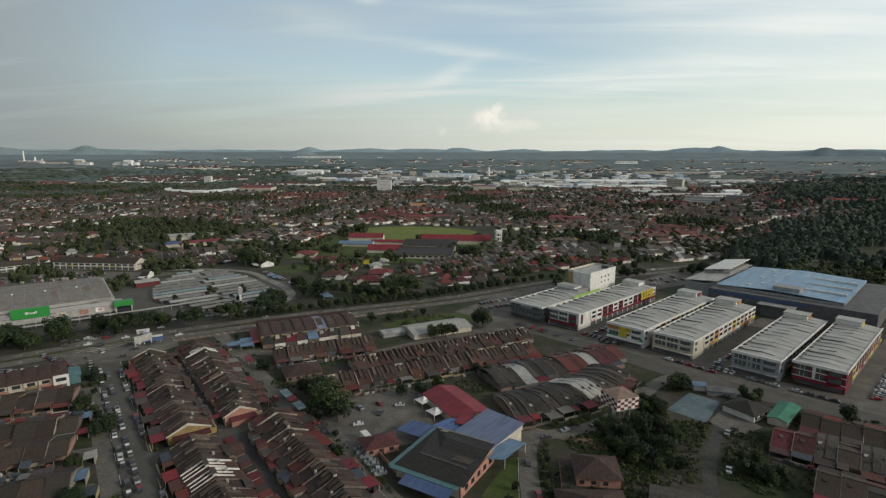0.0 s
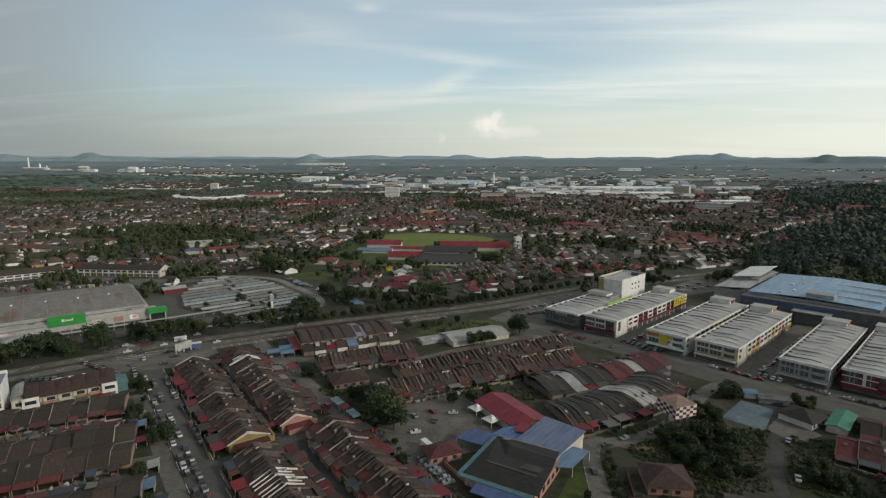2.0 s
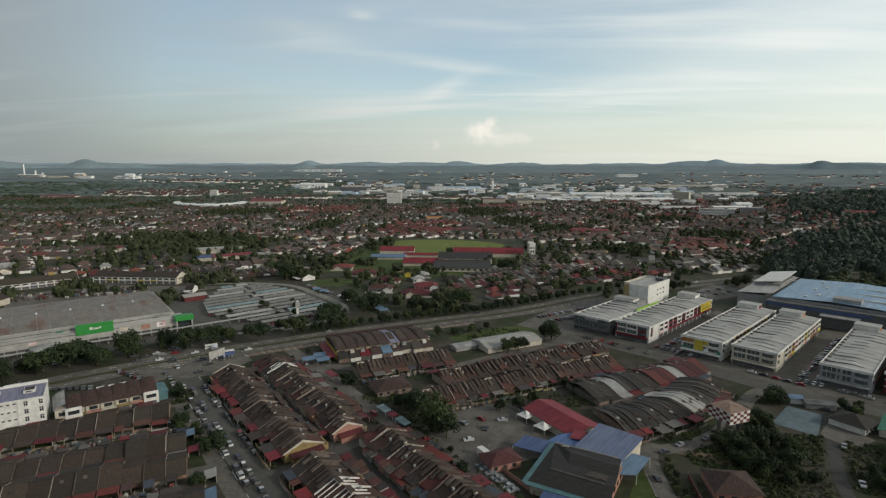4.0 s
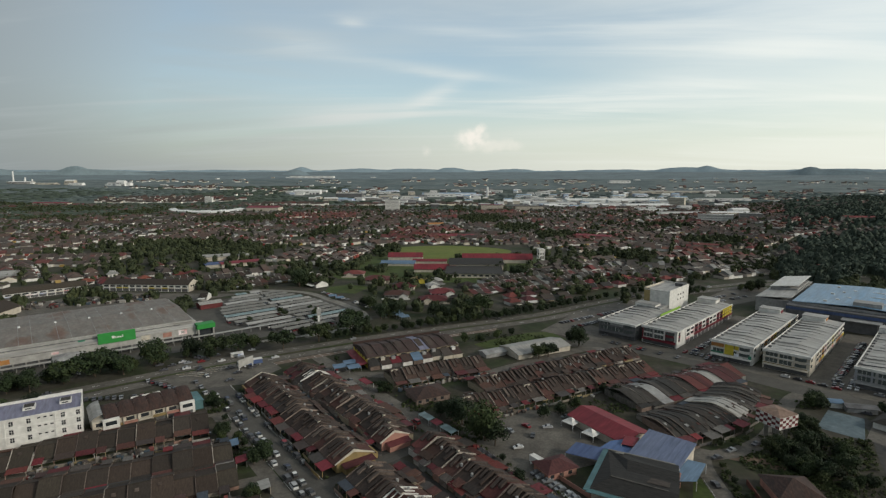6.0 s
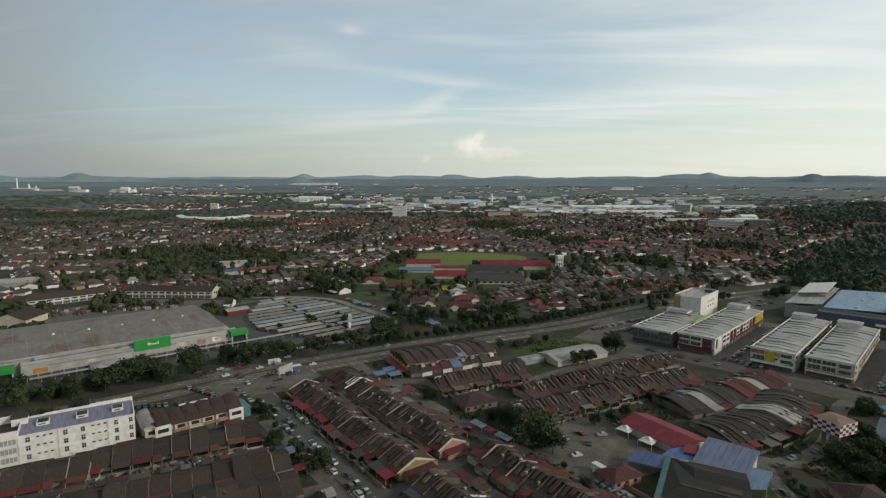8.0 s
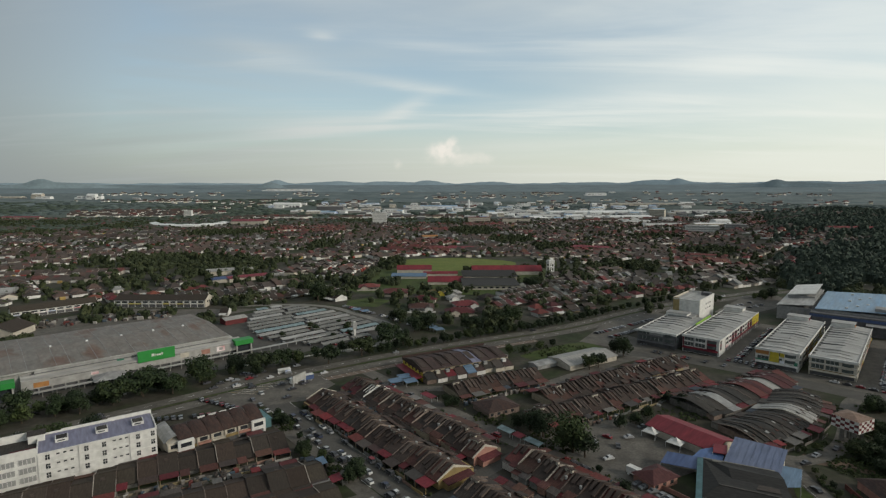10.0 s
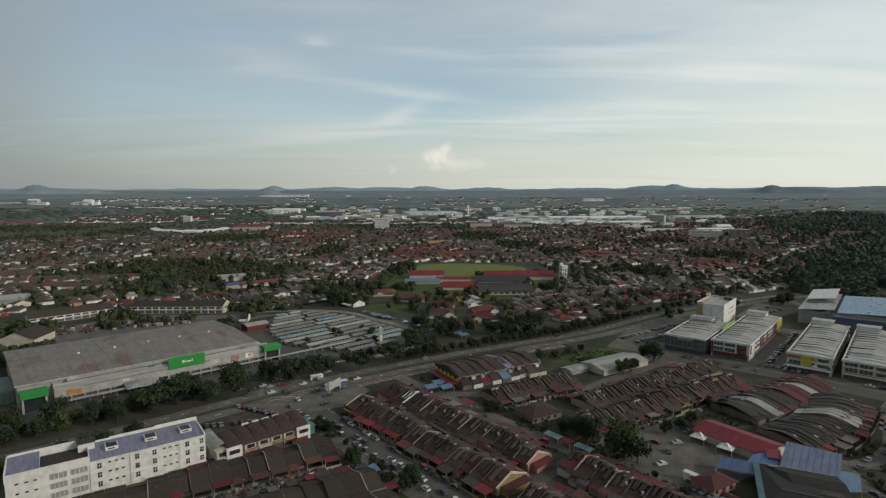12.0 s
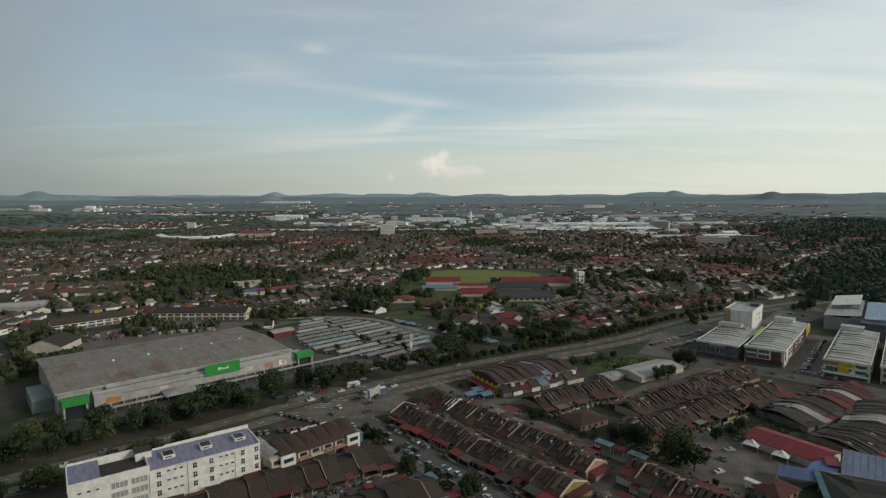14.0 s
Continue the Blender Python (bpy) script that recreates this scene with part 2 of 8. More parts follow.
M["rust_roof"] = material("rusty_metal_roof", [(0.2, 0.185, 0.167), (0.215, 0.2, 0.18), (0.2, 0.175, 0.155), (0.215, 0.2, 0.18), (0.185, 0.14, 0.115), (0.165, 0.105, 0.083)], 0.7, grain=0.6, patch=0.07, stretch=(1.0, 0.45, 1), dirt=0.22, bump=0.2)
M["blue_roof"] = material("blue_metal_roof", [(0.15, 0.27, 0.41), (0.19, 0.32, 0.46), (0.21, 0.31, 0.42), (0.16, 0.29, 0.44)], 0.5, grain=0.3, patch=0.03, stretch=(0.3, 2.5, 1), dirt=0.22)
M["navy_roof"] = material("navy_metal_roof", [(0.055, 0.085, 0.19), (0.075, 0.11, 0.22)], 0.55, grain=0.5, patch=0.1, stretch=(0.4, 2.5, 1), dirt=0.2)
M["steel_blue"] = material("steel_blue_roof", [(0.12, 0.15, 0.24), (0.15, 0.18, 0.27)], 0.55, grain=0.5, patch=0.1, stretch=(0.4, 2.5, 1), dirt=0.2)
M["sky_blue"] = material("light_blue_roof", [(0.105, 0.175, 0.265), (0.13, 0.20, 0.29)], 0.6, grain=0.5, patch=0.1, stretch=(0.4, 2.5, 1), dirt=0.25)
M["pale_teal"] = material("pale_teal_sheet", [(0.19, 0.26, 0.27), (0.23, 0.30, 0.31)], 0.6, grain=0.5, patch=0.1, dirt=0.25)
M["teal_blue"] = material("blue_green_sheet", [(0.080, 0.165, 0.180), (0.096, 0.195, 0.209)], 0.6, grain=0.5, patch=0.1, dirt=0.25)
M["navy_blue"] = material("blue_metal_sheet", [(0.07, 0.12, 0.27), (0.09, 0.15, 0.30)], 0.55, grain=0.5, patch=0.1, stretch=(0.4, 2.5, 1), dirt=0.2)
M["red_sheet"] = material("red_metal_roof", [(0.22, 0.03, 0.04), (0.17, 0.025, 0.035)], 0.6, grain=0.6, patch=0.1, stretch=(2.5, 0.4, 1), dirt=0.25)
M["brown_red"] = material("red_brown_roof_sheet", [(0.058, 0.034, 0.029), (0.068, 0.038, 0.031), (0.050, 0.033, 0.029), (0.074, 0.044, 0.037)], 0.8, grain=1.3, patch=0.25, bump=0.25, stretch=(2.6, 0.6, 1), dirt=0.4)
M["shop_brown"] = material("dark_brown_roof", [(0.062, 0.042, 0.038), (0.075, 0.047, 0.042), (0.055, 0.040, 0.037)], 0.8, grain=1.4, patch=0.2, dirt=0.4, bump=0.3, stretch=(2.6, 0.7, 1))
M["shade_roof"] = material("weathered_shade_roof", [(0.17, 0.165, 0.15), (0.24, 0.235, 0.215)], 0.7, grain=0.5, patch=0.12, dirt=0.35, stretch=(0.4, 2.5, 1))
M["sage"] = material("grey_green_sheet", [(0.16, 0.21, 0.18), (0.19, 0.24, 0.21)], 0.7, grain=0.5, patch=0.1, dirt=0.25)
M["brickred"] = material("dark_red_wall", [(0.12, 0.045, 0.035), (0.16, 0.06, 0.045)], 0.9, grain=1.5, patch=0.3, dirt=0.35)
M["tile_bright"] = material("bright_red_roof_tile", [(0.20, 0.044, 0.044), (0.17, 0.048, 0.042), (0.15, 0.034, 0.038), (0.20, 0.065, 0.045)], 0.8, grain=1.2, patch=0.25, spread=1, bump=0.2, dirt=0.3)
M["dull_red"] = material("dull_red_paint", [(0.16, 0.035, 0.038), (0.13, 0.035, 0.036)], 0.8, grain=0.8, patch=0.2, dirt=0.25)
M["maroon"] = material("maroon_paint", [(0.17, 0.018, 0.03), (0.13, 0.016, 0.026)], 0.7, grain=0.5, patch=0.1, dirt=0.2)
M["yellow"] = material("yellow_paint", [(0.55, 0.43, 0.04), (0.48, 0.40, 0.06)], 0.7, grain=0.5, patch=0.15, dirt=0.2)
M["yellow_ochre"] = material("ochre_paint", [(0.281, 0.202, 0.077), (0.257, 0.190, 0.092)], 0.8, grain=0.5, patch=0.15, dirt=0.25)
M["tan"] = material("tan_paint", [(0.36, 0.28, 0.13), (0.33, 0.26, 0.13)], 0.8, grain=0.5, patch=0.15, dirt=0.2)
M["orange"] = material("orange_paint", [(0.375, 0.150, 0.045), (0.413, 0.210, 0.072)], 0.7, grain=0.5, patch=0.15, dirt=0.2)
M["pink"] = material("salmon_paint", [(0.360, 0.180, 0.145), (0.400, 0.221, 0.170)], 0.8, grain=0.5, patch=0.15, dirt=0.2)
M["green"] = material("green_sign", [(0.028, 0.225, 0.045), (0.032, 0.25, 0.052)], 0.5, grain=0.3, patch=0.1, dirt=0.1)
M["teal"] = material("green_sheet", [(0.040, 0.165, 0.104), (0.048, 0.195, 0.128)], 0.6, grain=0.6, patch=0.15, dirt=0.2)
M["red"] = material("red_panel", [(0.40, 0.03, 0.04)], 0.5, grain=0.5, dirt=0.1)
M["bluepanel"] = material("blue_panel", [(0.05, 0.14, 0.38)], 0.5, grain=0.5, dirt=0.1)
M["glass"] = material("window_glass", [(0.025, 0.03, 0.036), (0.04, 0.045, 0.05)], 0.15, grain=0.5, patch=0.3, dirt=0.2, spec=0.6)
M["shop_glass"] = material("grey_green_shop_glass", [(0.07, 0.085, 0.085), (0.10, 0.115, 0.11)], 0.2, grain=0.5, patch=0.3, dirt=0.25, spec=0.6)
M["lilac_grey"] = material("lilac_grey_paint", [(0.27, 0.28, 0.31), (0.31, 0.32, 0.345)], 0.8, grain=0.5, patch=0.1, dirt=0.22)
M["lavender"] = material("lavender_roof_sheet", [(0.180, 0.180, 0.257), (0.228, 0.228, 0.304)], 0.6, grain=0.5, patch=0.12, stretch=(2.5, 0.4, 1), dirt=0.25)
M["steel"] = material("galvanised_steel", [(0.35, 0.36, 0.36)], 0.5, 0.3, grain=1, dirt=0.2)
M["bark"] = material("bark", [(0.08, 0.06, 0.045), (0.11, 0.085, 0.06)], 0.95, grain=2, patch=0.6, dirt=0.3)
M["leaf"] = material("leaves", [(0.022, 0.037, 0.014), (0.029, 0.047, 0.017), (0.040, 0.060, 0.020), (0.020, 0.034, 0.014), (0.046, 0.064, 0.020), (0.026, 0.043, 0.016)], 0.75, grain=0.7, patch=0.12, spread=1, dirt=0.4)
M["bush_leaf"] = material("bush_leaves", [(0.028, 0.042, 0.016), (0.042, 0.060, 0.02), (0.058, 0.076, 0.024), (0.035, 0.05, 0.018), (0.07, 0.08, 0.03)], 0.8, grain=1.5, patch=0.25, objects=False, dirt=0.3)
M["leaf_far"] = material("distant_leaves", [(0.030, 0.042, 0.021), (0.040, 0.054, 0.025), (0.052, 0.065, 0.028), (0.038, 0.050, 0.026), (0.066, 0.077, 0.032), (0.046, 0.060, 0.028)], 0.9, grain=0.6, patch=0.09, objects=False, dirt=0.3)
# far leaves lightened and blued: aerial haze put into their colour
M["leaf_hill"] = material("hazed_hill_leaves", [(0.044, 0.064, 0.050), (0.055, 0.077, 0.058), (0.066, 0.088, 0.066), (0.050, 0.070, 0.056), (0.076, 0.098, 0.072)], 0.95, grain=0.4, patch=0.06, objects=False, dirt=0.3)
M["leaf_belt"] = material("hazed_belt_leaves", [(0.080, 0.106, 0.104), (0.090, 0.117, 0.114), (0.102, 0.130, 0.124)], 0.95, grain=0.02, patch=0.004, spread=1, island=True, dirt=0.25)
# plain colours turn paler and bluer outward, haze painted into the ground
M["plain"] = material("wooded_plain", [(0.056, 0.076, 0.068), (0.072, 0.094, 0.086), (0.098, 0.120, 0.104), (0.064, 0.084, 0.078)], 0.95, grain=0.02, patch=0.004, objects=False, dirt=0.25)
M["mid_plain"] = material("hazed_mid_plain", [(0.082, 0.112, 0.116), (0.112, 0.146, 0.150), (0.150, 0.182, 0.182), (0.098, 0.130, 0.134)], 0.95, grain=0.012, patch=0.0045, objects=False, dirt=0.3)
M["far_plain"] = material("hazed_far_plain", [(0.128, 0.170, 0.188), (0.168, 0.212, 0.228), (0.146, 0.190, 0.208)], 0.95, grain=0.010, patch=0.003, objects=False, dirt=0.2)
# ridge and hill colours hold the blue of the haze before them
M["hill"] = material("hazed_far_ridge", [(0.230, 0.304, 0.350), (0.252, 0.326, 0.370)], 1.0, grain=0.01, patch=0.003, objects=False, dirt=0.12)
M["near_hill"] = material("hazed_hill_slope", [(0.178, 0.234, 0.258), (0.202, 0.256, 0.280)], 1.0, grain=0.01, patch=0.004, objects=False, dirt=0.15)
# brown roofs made lighter to paint in the haze over the town
M["roof_brown"] = material("hazed_brown_roofs", [(0.090, 0.070, 0.061), (0.100, 0.074, 0.063), (0.082, 0.069, 0.062), (0.106, 0.071, 0.060), (0.096, 0.076, 0.067), (0.078, 0.063, 0.057), (0.112, 0.076, 0.064), (0.092, 0.076, 0.068), (0.14, 0.056, 0.051), (0.086, 0.071, 0.064)], 0.85, grain=0.4, patch=0.08, spread=1, island=True, dirt=0.3)
M["roof_grey"] = material("distant_grey_roofs", [(0.072, 0.064, 0.058), (0.088, 0.078, 0.070), (0.060, 0.054, 0.050), (0.080, 0.066, 0.058), (0.10, 0.092, 0.084), (0.068, 0.060, 0.056), (0.26, 0.26, 0.25)], 0.85, grain=0.4, patch=0.08, spread=1, island=True, dirt=0.3)
M["roof_red"] = material("distant_red_roofs", [(0.125, 0.046, 0.042), (0.110, 0.049, 0.044), (0.145, 0.058, 0.047), (0.105, 0.043, 0.041), (0.165, 0.046, 0.046), (0.09, 0.054, 0.048), (0.17, 0.078, 0.055)], 0.85, grain=0.4, patch=0.08, spread=1, island=True, dirt=0.3)
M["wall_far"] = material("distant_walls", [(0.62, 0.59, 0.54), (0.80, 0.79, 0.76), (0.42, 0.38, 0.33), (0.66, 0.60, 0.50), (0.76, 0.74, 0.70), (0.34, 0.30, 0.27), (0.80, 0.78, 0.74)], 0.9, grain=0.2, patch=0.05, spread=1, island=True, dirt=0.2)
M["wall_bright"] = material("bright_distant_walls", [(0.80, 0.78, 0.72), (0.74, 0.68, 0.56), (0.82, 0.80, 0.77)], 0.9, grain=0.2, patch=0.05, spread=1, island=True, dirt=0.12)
M["shed_white"] = material("white_shed_cladding", [(0.80, 0.80, 0.78), (0.72, 0.72, 0.71)], 0.6, grain=0.06, patch=0.02, dirt=0.12)
M["bits_far"] = material("pale_extensions", [(0.78, 0.76, 0.72), (0.66, 0.63, 0.58), (0.24, 0.05, 0.045), (0.80, 0.79, 0.77), (0.16, 0.11, 0.09), (0.30, 0.075, 0.055), (0.10, 0.085, 0.075), (0.78, 0.77, 0.75), (0.40, 0.28, 0.10), (0.14, 0.12, 0.11)], 0.85, grain=0.2, patch=0.05, spread=1, island=True, dirt=0.15)
M["paint_car"] = material("car_paint", [(0.09, 0.09, 0.095), (0.035, 0.035, 0.04), (0.26, 0.27, 0.28), (0.60, 0.60, 0.59), (0.07, 0.07, 0.08), (0.045, 0.04, 0.04), (0.36, 0.36, 0.36), (0.04, 0.05, 0.09), (0.12, 0.115, 0.11), (0.55, 0.55, 0.53), (0.20, 0.018, 0.022), (0.05, 0.05, 0.055)], 0.42, grain=0.5, spread=1, dirt=0.1, spec=0.5)
M["car_far"] = material("distant_car_paint", [(0.50, 0.50, 0.50), (0.05, 0.05, 0.055), (0.20, 0.21, 0.22), (0.04, 0.04, 0.045), (0.12, 0.12, 0.13), (0.18, 0.02, 0.025), (0.07, 0.07, 0.08), (0.35, 0.35, 0.36)], 0.3, grain=0.5, spread=1, island=True, dirt=0.1, spec=0.5)
M["rubber"] = material("tyre_rubber", [(0.02, 0.02, 0.02)], 0.8, dirt=0.2)


# ---------------------------------------------------------------- mesh building
class Geo:
    """Vertices and faces collected for one mesh."""

    def __init__(self):
        self.v, self.f = [], []

    def add(self, verts, faces):
        k = len(self.v)
        self.v += [tuple(p) for p in verts]
        self.f += [tuple(i + k for i in f) for f in faces]
        return self

    def box(self, x0, y0, z0, x1, y1, z1):
        return self.add([(x0, y0, z0), (x1, y0, z0), (x1, y1, z0), (x0, y1, z0), (x0, y0, z1), (x1, y0, z1), (x1, y1, z1), (x0, y1, z1)],
                        [(3, 2, 1, 0), (4, 5, 6, 7), (0, 1, 5, 4), (1, 2, 6, 5), (2, 3, 7, 6), (3, 0, 4, 7)])

    def slab(self, quad, t):
        """A plate of thickness t under four corners."""
        lo = [(x, y, z - t) for x, y, z in quad]
        return self.add(list(quad) + lo, [(0, 1, 2, 3), (7, 6, 5, 4), (0, 4, 5, 1), (1, 5, 6, 2), (2, 6, 7, 3), (3, 7, 4, 0)])

    def prism_x(self, x0, x1, profile):
        """A profile in y and z (counter-clockwise seen from +x), drawn from x0 to x1."""
        n = len(profile)
        vs = [(x0, y, z) for y, z in profile] + [(x1, y, z) for y, z in profile]
        fs = [tuple(range(n))[::-1], tuple(range(n, 2 * n))] + [(i, (i + 1) % n, n + (i + 1) % n, n + i) for i in range(n)]
        return self.add(vs, fs)

    def tube(self, p, q, r0, r1, n=6):
        p, q = Vector(p), Vector(q)
        a = (q - p).normalized()
        u = a.orthogonal().normalized()
        w = a.cross(u)
        ring = [(math.cos(2 * math.pi * i / n), math.sin(2 * math.pi * i / n)) for i in range(n)]
        vs = [p + (u * c + w * s) * r0 for c, s in ring] + [q + (u * c + w * s) * r1 for c, s in ring]
        return self.add(vs, [(i, (i + 1) % n, n + (i + 1) % n, n + i) for i in range(n)] + [tuple(range(n))[::-1], tuple(range(n, 2 * n))])

    def mesh(self, name, *mats):
        me = bpy.data.meshes.new(name)
        me.from_pydata(self.v, [], self.f)
        for m in mats:
            me.materials.append(m)
        me.update()
        return me


def part(name, geo, mat, parent, label=""):
    ob = new(name, geo.mesh(name, mat))
    ob.parent = parent
    return tagged(ob, label)


def thing(name, label, category, group="", m=None, kind=""):
    ob = new(name)
    ob.empty_display_size = 1
    if m is not None:
        ob.matrix_world = m
    return tagged(ob, label, category, group, kind)


def solid(name, geo, mat, label, category="", m=None, kind="", group=""):
    ob = new(name, geo.mesh(name, mat))
    if m is not None:
        ob.matrix_world = m
    return tagged(ob, label, category, group, kind)


def at(x, y, deg, z=0.0):
    return pose(x, y, z, 0, 0, deg)


def scatter(name, tv, tf, mats, fmat, place, label, category="", soft=False):
    """One joined mesh: the template tv, tf at each row of place (x, y, z, turn, sx, sy, sz)."""
    tv, place = np.array(tv, np.float32), np.array(place, np.float32)
    n, k = len(place), len(tv)
    c, s = np.cos(place[:, 3])[:, None], np.sin(place[:, 3])[:, None]
    lx, ly, lz = (tv[None, :, i] * place[:, 4 + i][:, None] for i in range(3))
    v = np.stack([lx * c - ly * s + place[:, 0][:, None], lx * s + ly * c + place[:, 1][:, None], lz + place[:, 2][:, None]], -1).reshape(-1, 3)
    size = np.array([len(f) for f in tf], np.int32)
    flat = np.concatenate([np.array(f, np.int32) for f in tf])
    loops = (flat[None, :] + (np.arange(n, dtype=np.int32) * k)[:, None]).ravel()
    total = np.tile(size, n)
    start = np.concatenate([[0], np.cumsum(total)[:-1]]).astype(np.int32)
    me = bpy.data.meshes.new(name)
    me.vertices.add(len(v))
    me.vertices.foreach_set("co", v.ravel())
    me.loops.add(len(loops))
    me.loops.foreach_set("vertex_index", loops)
    me.polygons.add(len(total))
    me.polygons.foreach_set("loop_start", start)
    me.polygons.foreach_set("loop_total", total)
    me.polygons.foreach_set("material_index", np.tile(np.array(fmat, np.int32), n))
    me.polygons.foreach_set("use_smooth", np.full(len(total), soft))
    for m in mats:
        me.materials.append(m)
    me.update(calc_edges=True)
    me.validate()
    return tagged(new(name, me), label, category, kind="stuff")


# ---------------------------------------------------------------- ground, roads, distance
MID = (-60.0, 0.0)


def rise(x, y):
    """Height of the ground: flat round the town, climbing slowly far off."""
    r = math.hypot(x - MID[0], y - MID[1])
    k = max(0.0, (r - 2300) / 2400)
    z = 128 * min(1.0, k) ** 1.3
    # wooded hill beyond the blue-roofed hall
    for hx, hy, sx, sy, h in HILLS:
        z += h * math.exp(-(((x - hx) / sx) ** 2 + ((y - hy) / sy) ** 2))
    return z


HILLS = [(620, 1050, 190, 230, 34), (900, 1500, 260, 300, 40)]


def make_ground():
    radii = [0] + [40 * 1.085 ** i for i in range(59)]
    radii = [r for r in radii if r < 4680] + [4700]
    n = 128
    vs, fs = [(MID[0], MID[1], 0)], []
    for r in radii[1:]:
        for i in range(n):
            a = 2 * math.pi * i / n
            x, y = MID[0] + r * math.cos(a), MID[1] + r * math.sin(a)
            vs.append((x, y, rise(x, y)))
    for i in range(n):
        fs.append((0, 1 + i, 1 + (i + 1) % n))
    for k in range(len(radii) - 2):
        a, b = 1 + k * n, 1 + (k + 1) * n
        for i in range(n):
            j = (i + 1) % n
            fs.append((a + i, b + i, b + j, a + j))
    g = Geo()
    g.v, g.f = vs, fs
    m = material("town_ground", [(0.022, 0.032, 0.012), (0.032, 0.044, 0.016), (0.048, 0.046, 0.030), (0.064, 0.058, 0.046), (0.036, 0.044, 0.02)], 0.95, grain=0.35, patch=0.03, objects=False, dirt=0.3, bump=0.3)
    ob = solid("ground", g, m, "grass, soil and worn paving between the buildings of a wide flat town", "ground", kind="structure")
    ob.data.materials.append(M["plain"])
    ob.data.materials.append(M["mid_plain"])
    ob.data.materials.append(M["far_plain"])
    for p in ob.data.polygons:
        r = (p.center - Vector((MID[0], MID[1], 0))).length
        # ring colour by distance imitates haze
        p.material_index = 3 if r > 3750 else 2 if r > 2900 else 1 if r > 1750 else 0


def strip(name, pts, width, mat, z, label, category="road", kind="structure"):
    """A flat band of the given width along a line of points."""
    g = Geo()
    P = [Vector(p) for p in pts]
    rows = []
    for i, p in enumerate(P):
        d = (P[min(i + 1, len(P) - 1)] - P[max(i - 1, 0)]).normalized()
        nrm = Vector((-d.y, d.x)) * width / 2
        rows.append((p + nrm, p - nrm))
    vs = [(q.x, q.y, z) for r in rows for q in r]
    g.add(vs, [(2 * i, 2 * i + 1, 2 * i + 3, 2 * i + 2) for i in range(len(P) - 1)])
    return solid(name, g, mat, label, category, kind=kind)


def pad(name, corners, mat, z, label, category="pavement"):
    g = Geo().add([(x, y, z) for x, y in corners], [tuple(range(len(corners)))])
    return solid(name, g, mat, label, category, kind="structure")


def smooth(pts, k=6):
    """A soft curve through points."""
    out = []
    P = [Vector(p) for p in pts]
    for i in range(len(P) - 1):
        a, b, c, d = P[max(i - 1, 0)], P[i], P[i + 1], P[min(i + 2, len(P) - 1)]
        for j in range(k):
            t = j / k
            out.append(0.5 * ((2 * b) + (c - a) * t + (2 * a - 5 * b + 4 * c - d) * t * t + (3 * b - a - 3 * c + d) * t ** 3))
    return out + [P[-1]]


def offset(pts, d):
    out = []
    for i, p in enumerate(pts):
        t = (pts[min(i + 1, len(pts) - 1)] - pts[max(i - 1, 0)]).normalized()
        out.append(p + Vector((-t.y, t.x)) * d)
    return out


def dashes(name, pts, gap, length, width, mat, z, label):
    g = Geo()
    acc = 0.0
    for a, b in zip(pts, pts[1:]):
        d = b - a
        L = d.length
        d.normalize()
        n = Vector((-d.y, d.x)) * width / 2
        s = acc
        while s + length < L:
            p, q = a + d * s, a + d * (s + length)
            g.add([(p.x + n.x, p.y + n.y, z), (p.x - n.x, p.y - n.y, z), (q.x - n.x, q.y - n.y, z), (q.x + n.x, q.y + n.y, z)], [(0, 1, 2, 3)])
            s += gap
        acc = max(0.0, s - L)
    if g.f:
        solid(name, g, mat, label, "road marking", kind="structure")


make_ground()
HIGHWAY = smooth([(-470, 45), (-345, 158), (-275, 221), (-207, 284), (-140, 334), (-75, 374), (-15, 411), (69, 479), (195, 552), (330, 612), (520, 690)])
road_l, road_r = offset(HIGHWAY, 6.0), offset(HIGHWAY, -6.0)
strip("road_highway_far", road_l, 8.5, M["old_asphalt"], 0.10, "grey asphalt carriageway of a dual road")
strip("road_highway_near", road_r, 8.5, M["old_asphalt"], 0.10, "grey asphalt carriageway of a dual road")
strip("median", HIGHWAY, 2.0, M["grass"], 0.22, "grass median between two carriageways", "median")
for side in (road_l, road_r):
    dashes("trim_lane_line", side, 9, 3.5, 0.22, M["line"], 0.13, "broken white lane line on asphalt")
STREET0, STREET_DEG = Vector((-195, 258)), -47.5
D1 = Vector((math.cos(radians(STREET_DEG)), math.sin(radians(STREET_DEG))))
D2 = Vector((-D1.y, D1.x))


def st(s, p):
    """A place by the metres along and across the long street."""
    return STREET0 + D1 * s + D2 * p


strip("road_long_street", [st(-22, 3), st(0, 3), st(300, 3)], 11.5, M["asphalt"], 0.08, "asphalt street lined with parked cars")
for across in (-2.9, 8.3):
    dashes("trim_edge_line", [st(6, across), st(300, across)], 17, 7, 0.16, M["line"], 0.11, "worn white edge line on asphalt")
pad("pavement_row_ends", [tuple(st(26, -3.2)), tuple(st(230, -3.2)), tuple(st(230, -9)), tuple(st(26, -9))], M["old_asphalt"], 0.06, "worn asphalt aprons beside the street")
for k in range(4):
    lx, ly = ((-205, 181), (-165, 158), (-195, 215), (-150, 136))[k]
    strip("road_row_lane", [(lx - 60, ly - 36), (lx, ly), (lx + 34, ly + 20.4)], 5.5, M["old_asphalt"], 0.055, "narrow lane between terraces")
strip("road_back_lane", [st(8, 34.2), st(112, 34.2), st(124, 37), st(300, 37.5)], 5.0, M["lane"], 0.07, "narrow back lane between house rows, darkened to paint in shade")
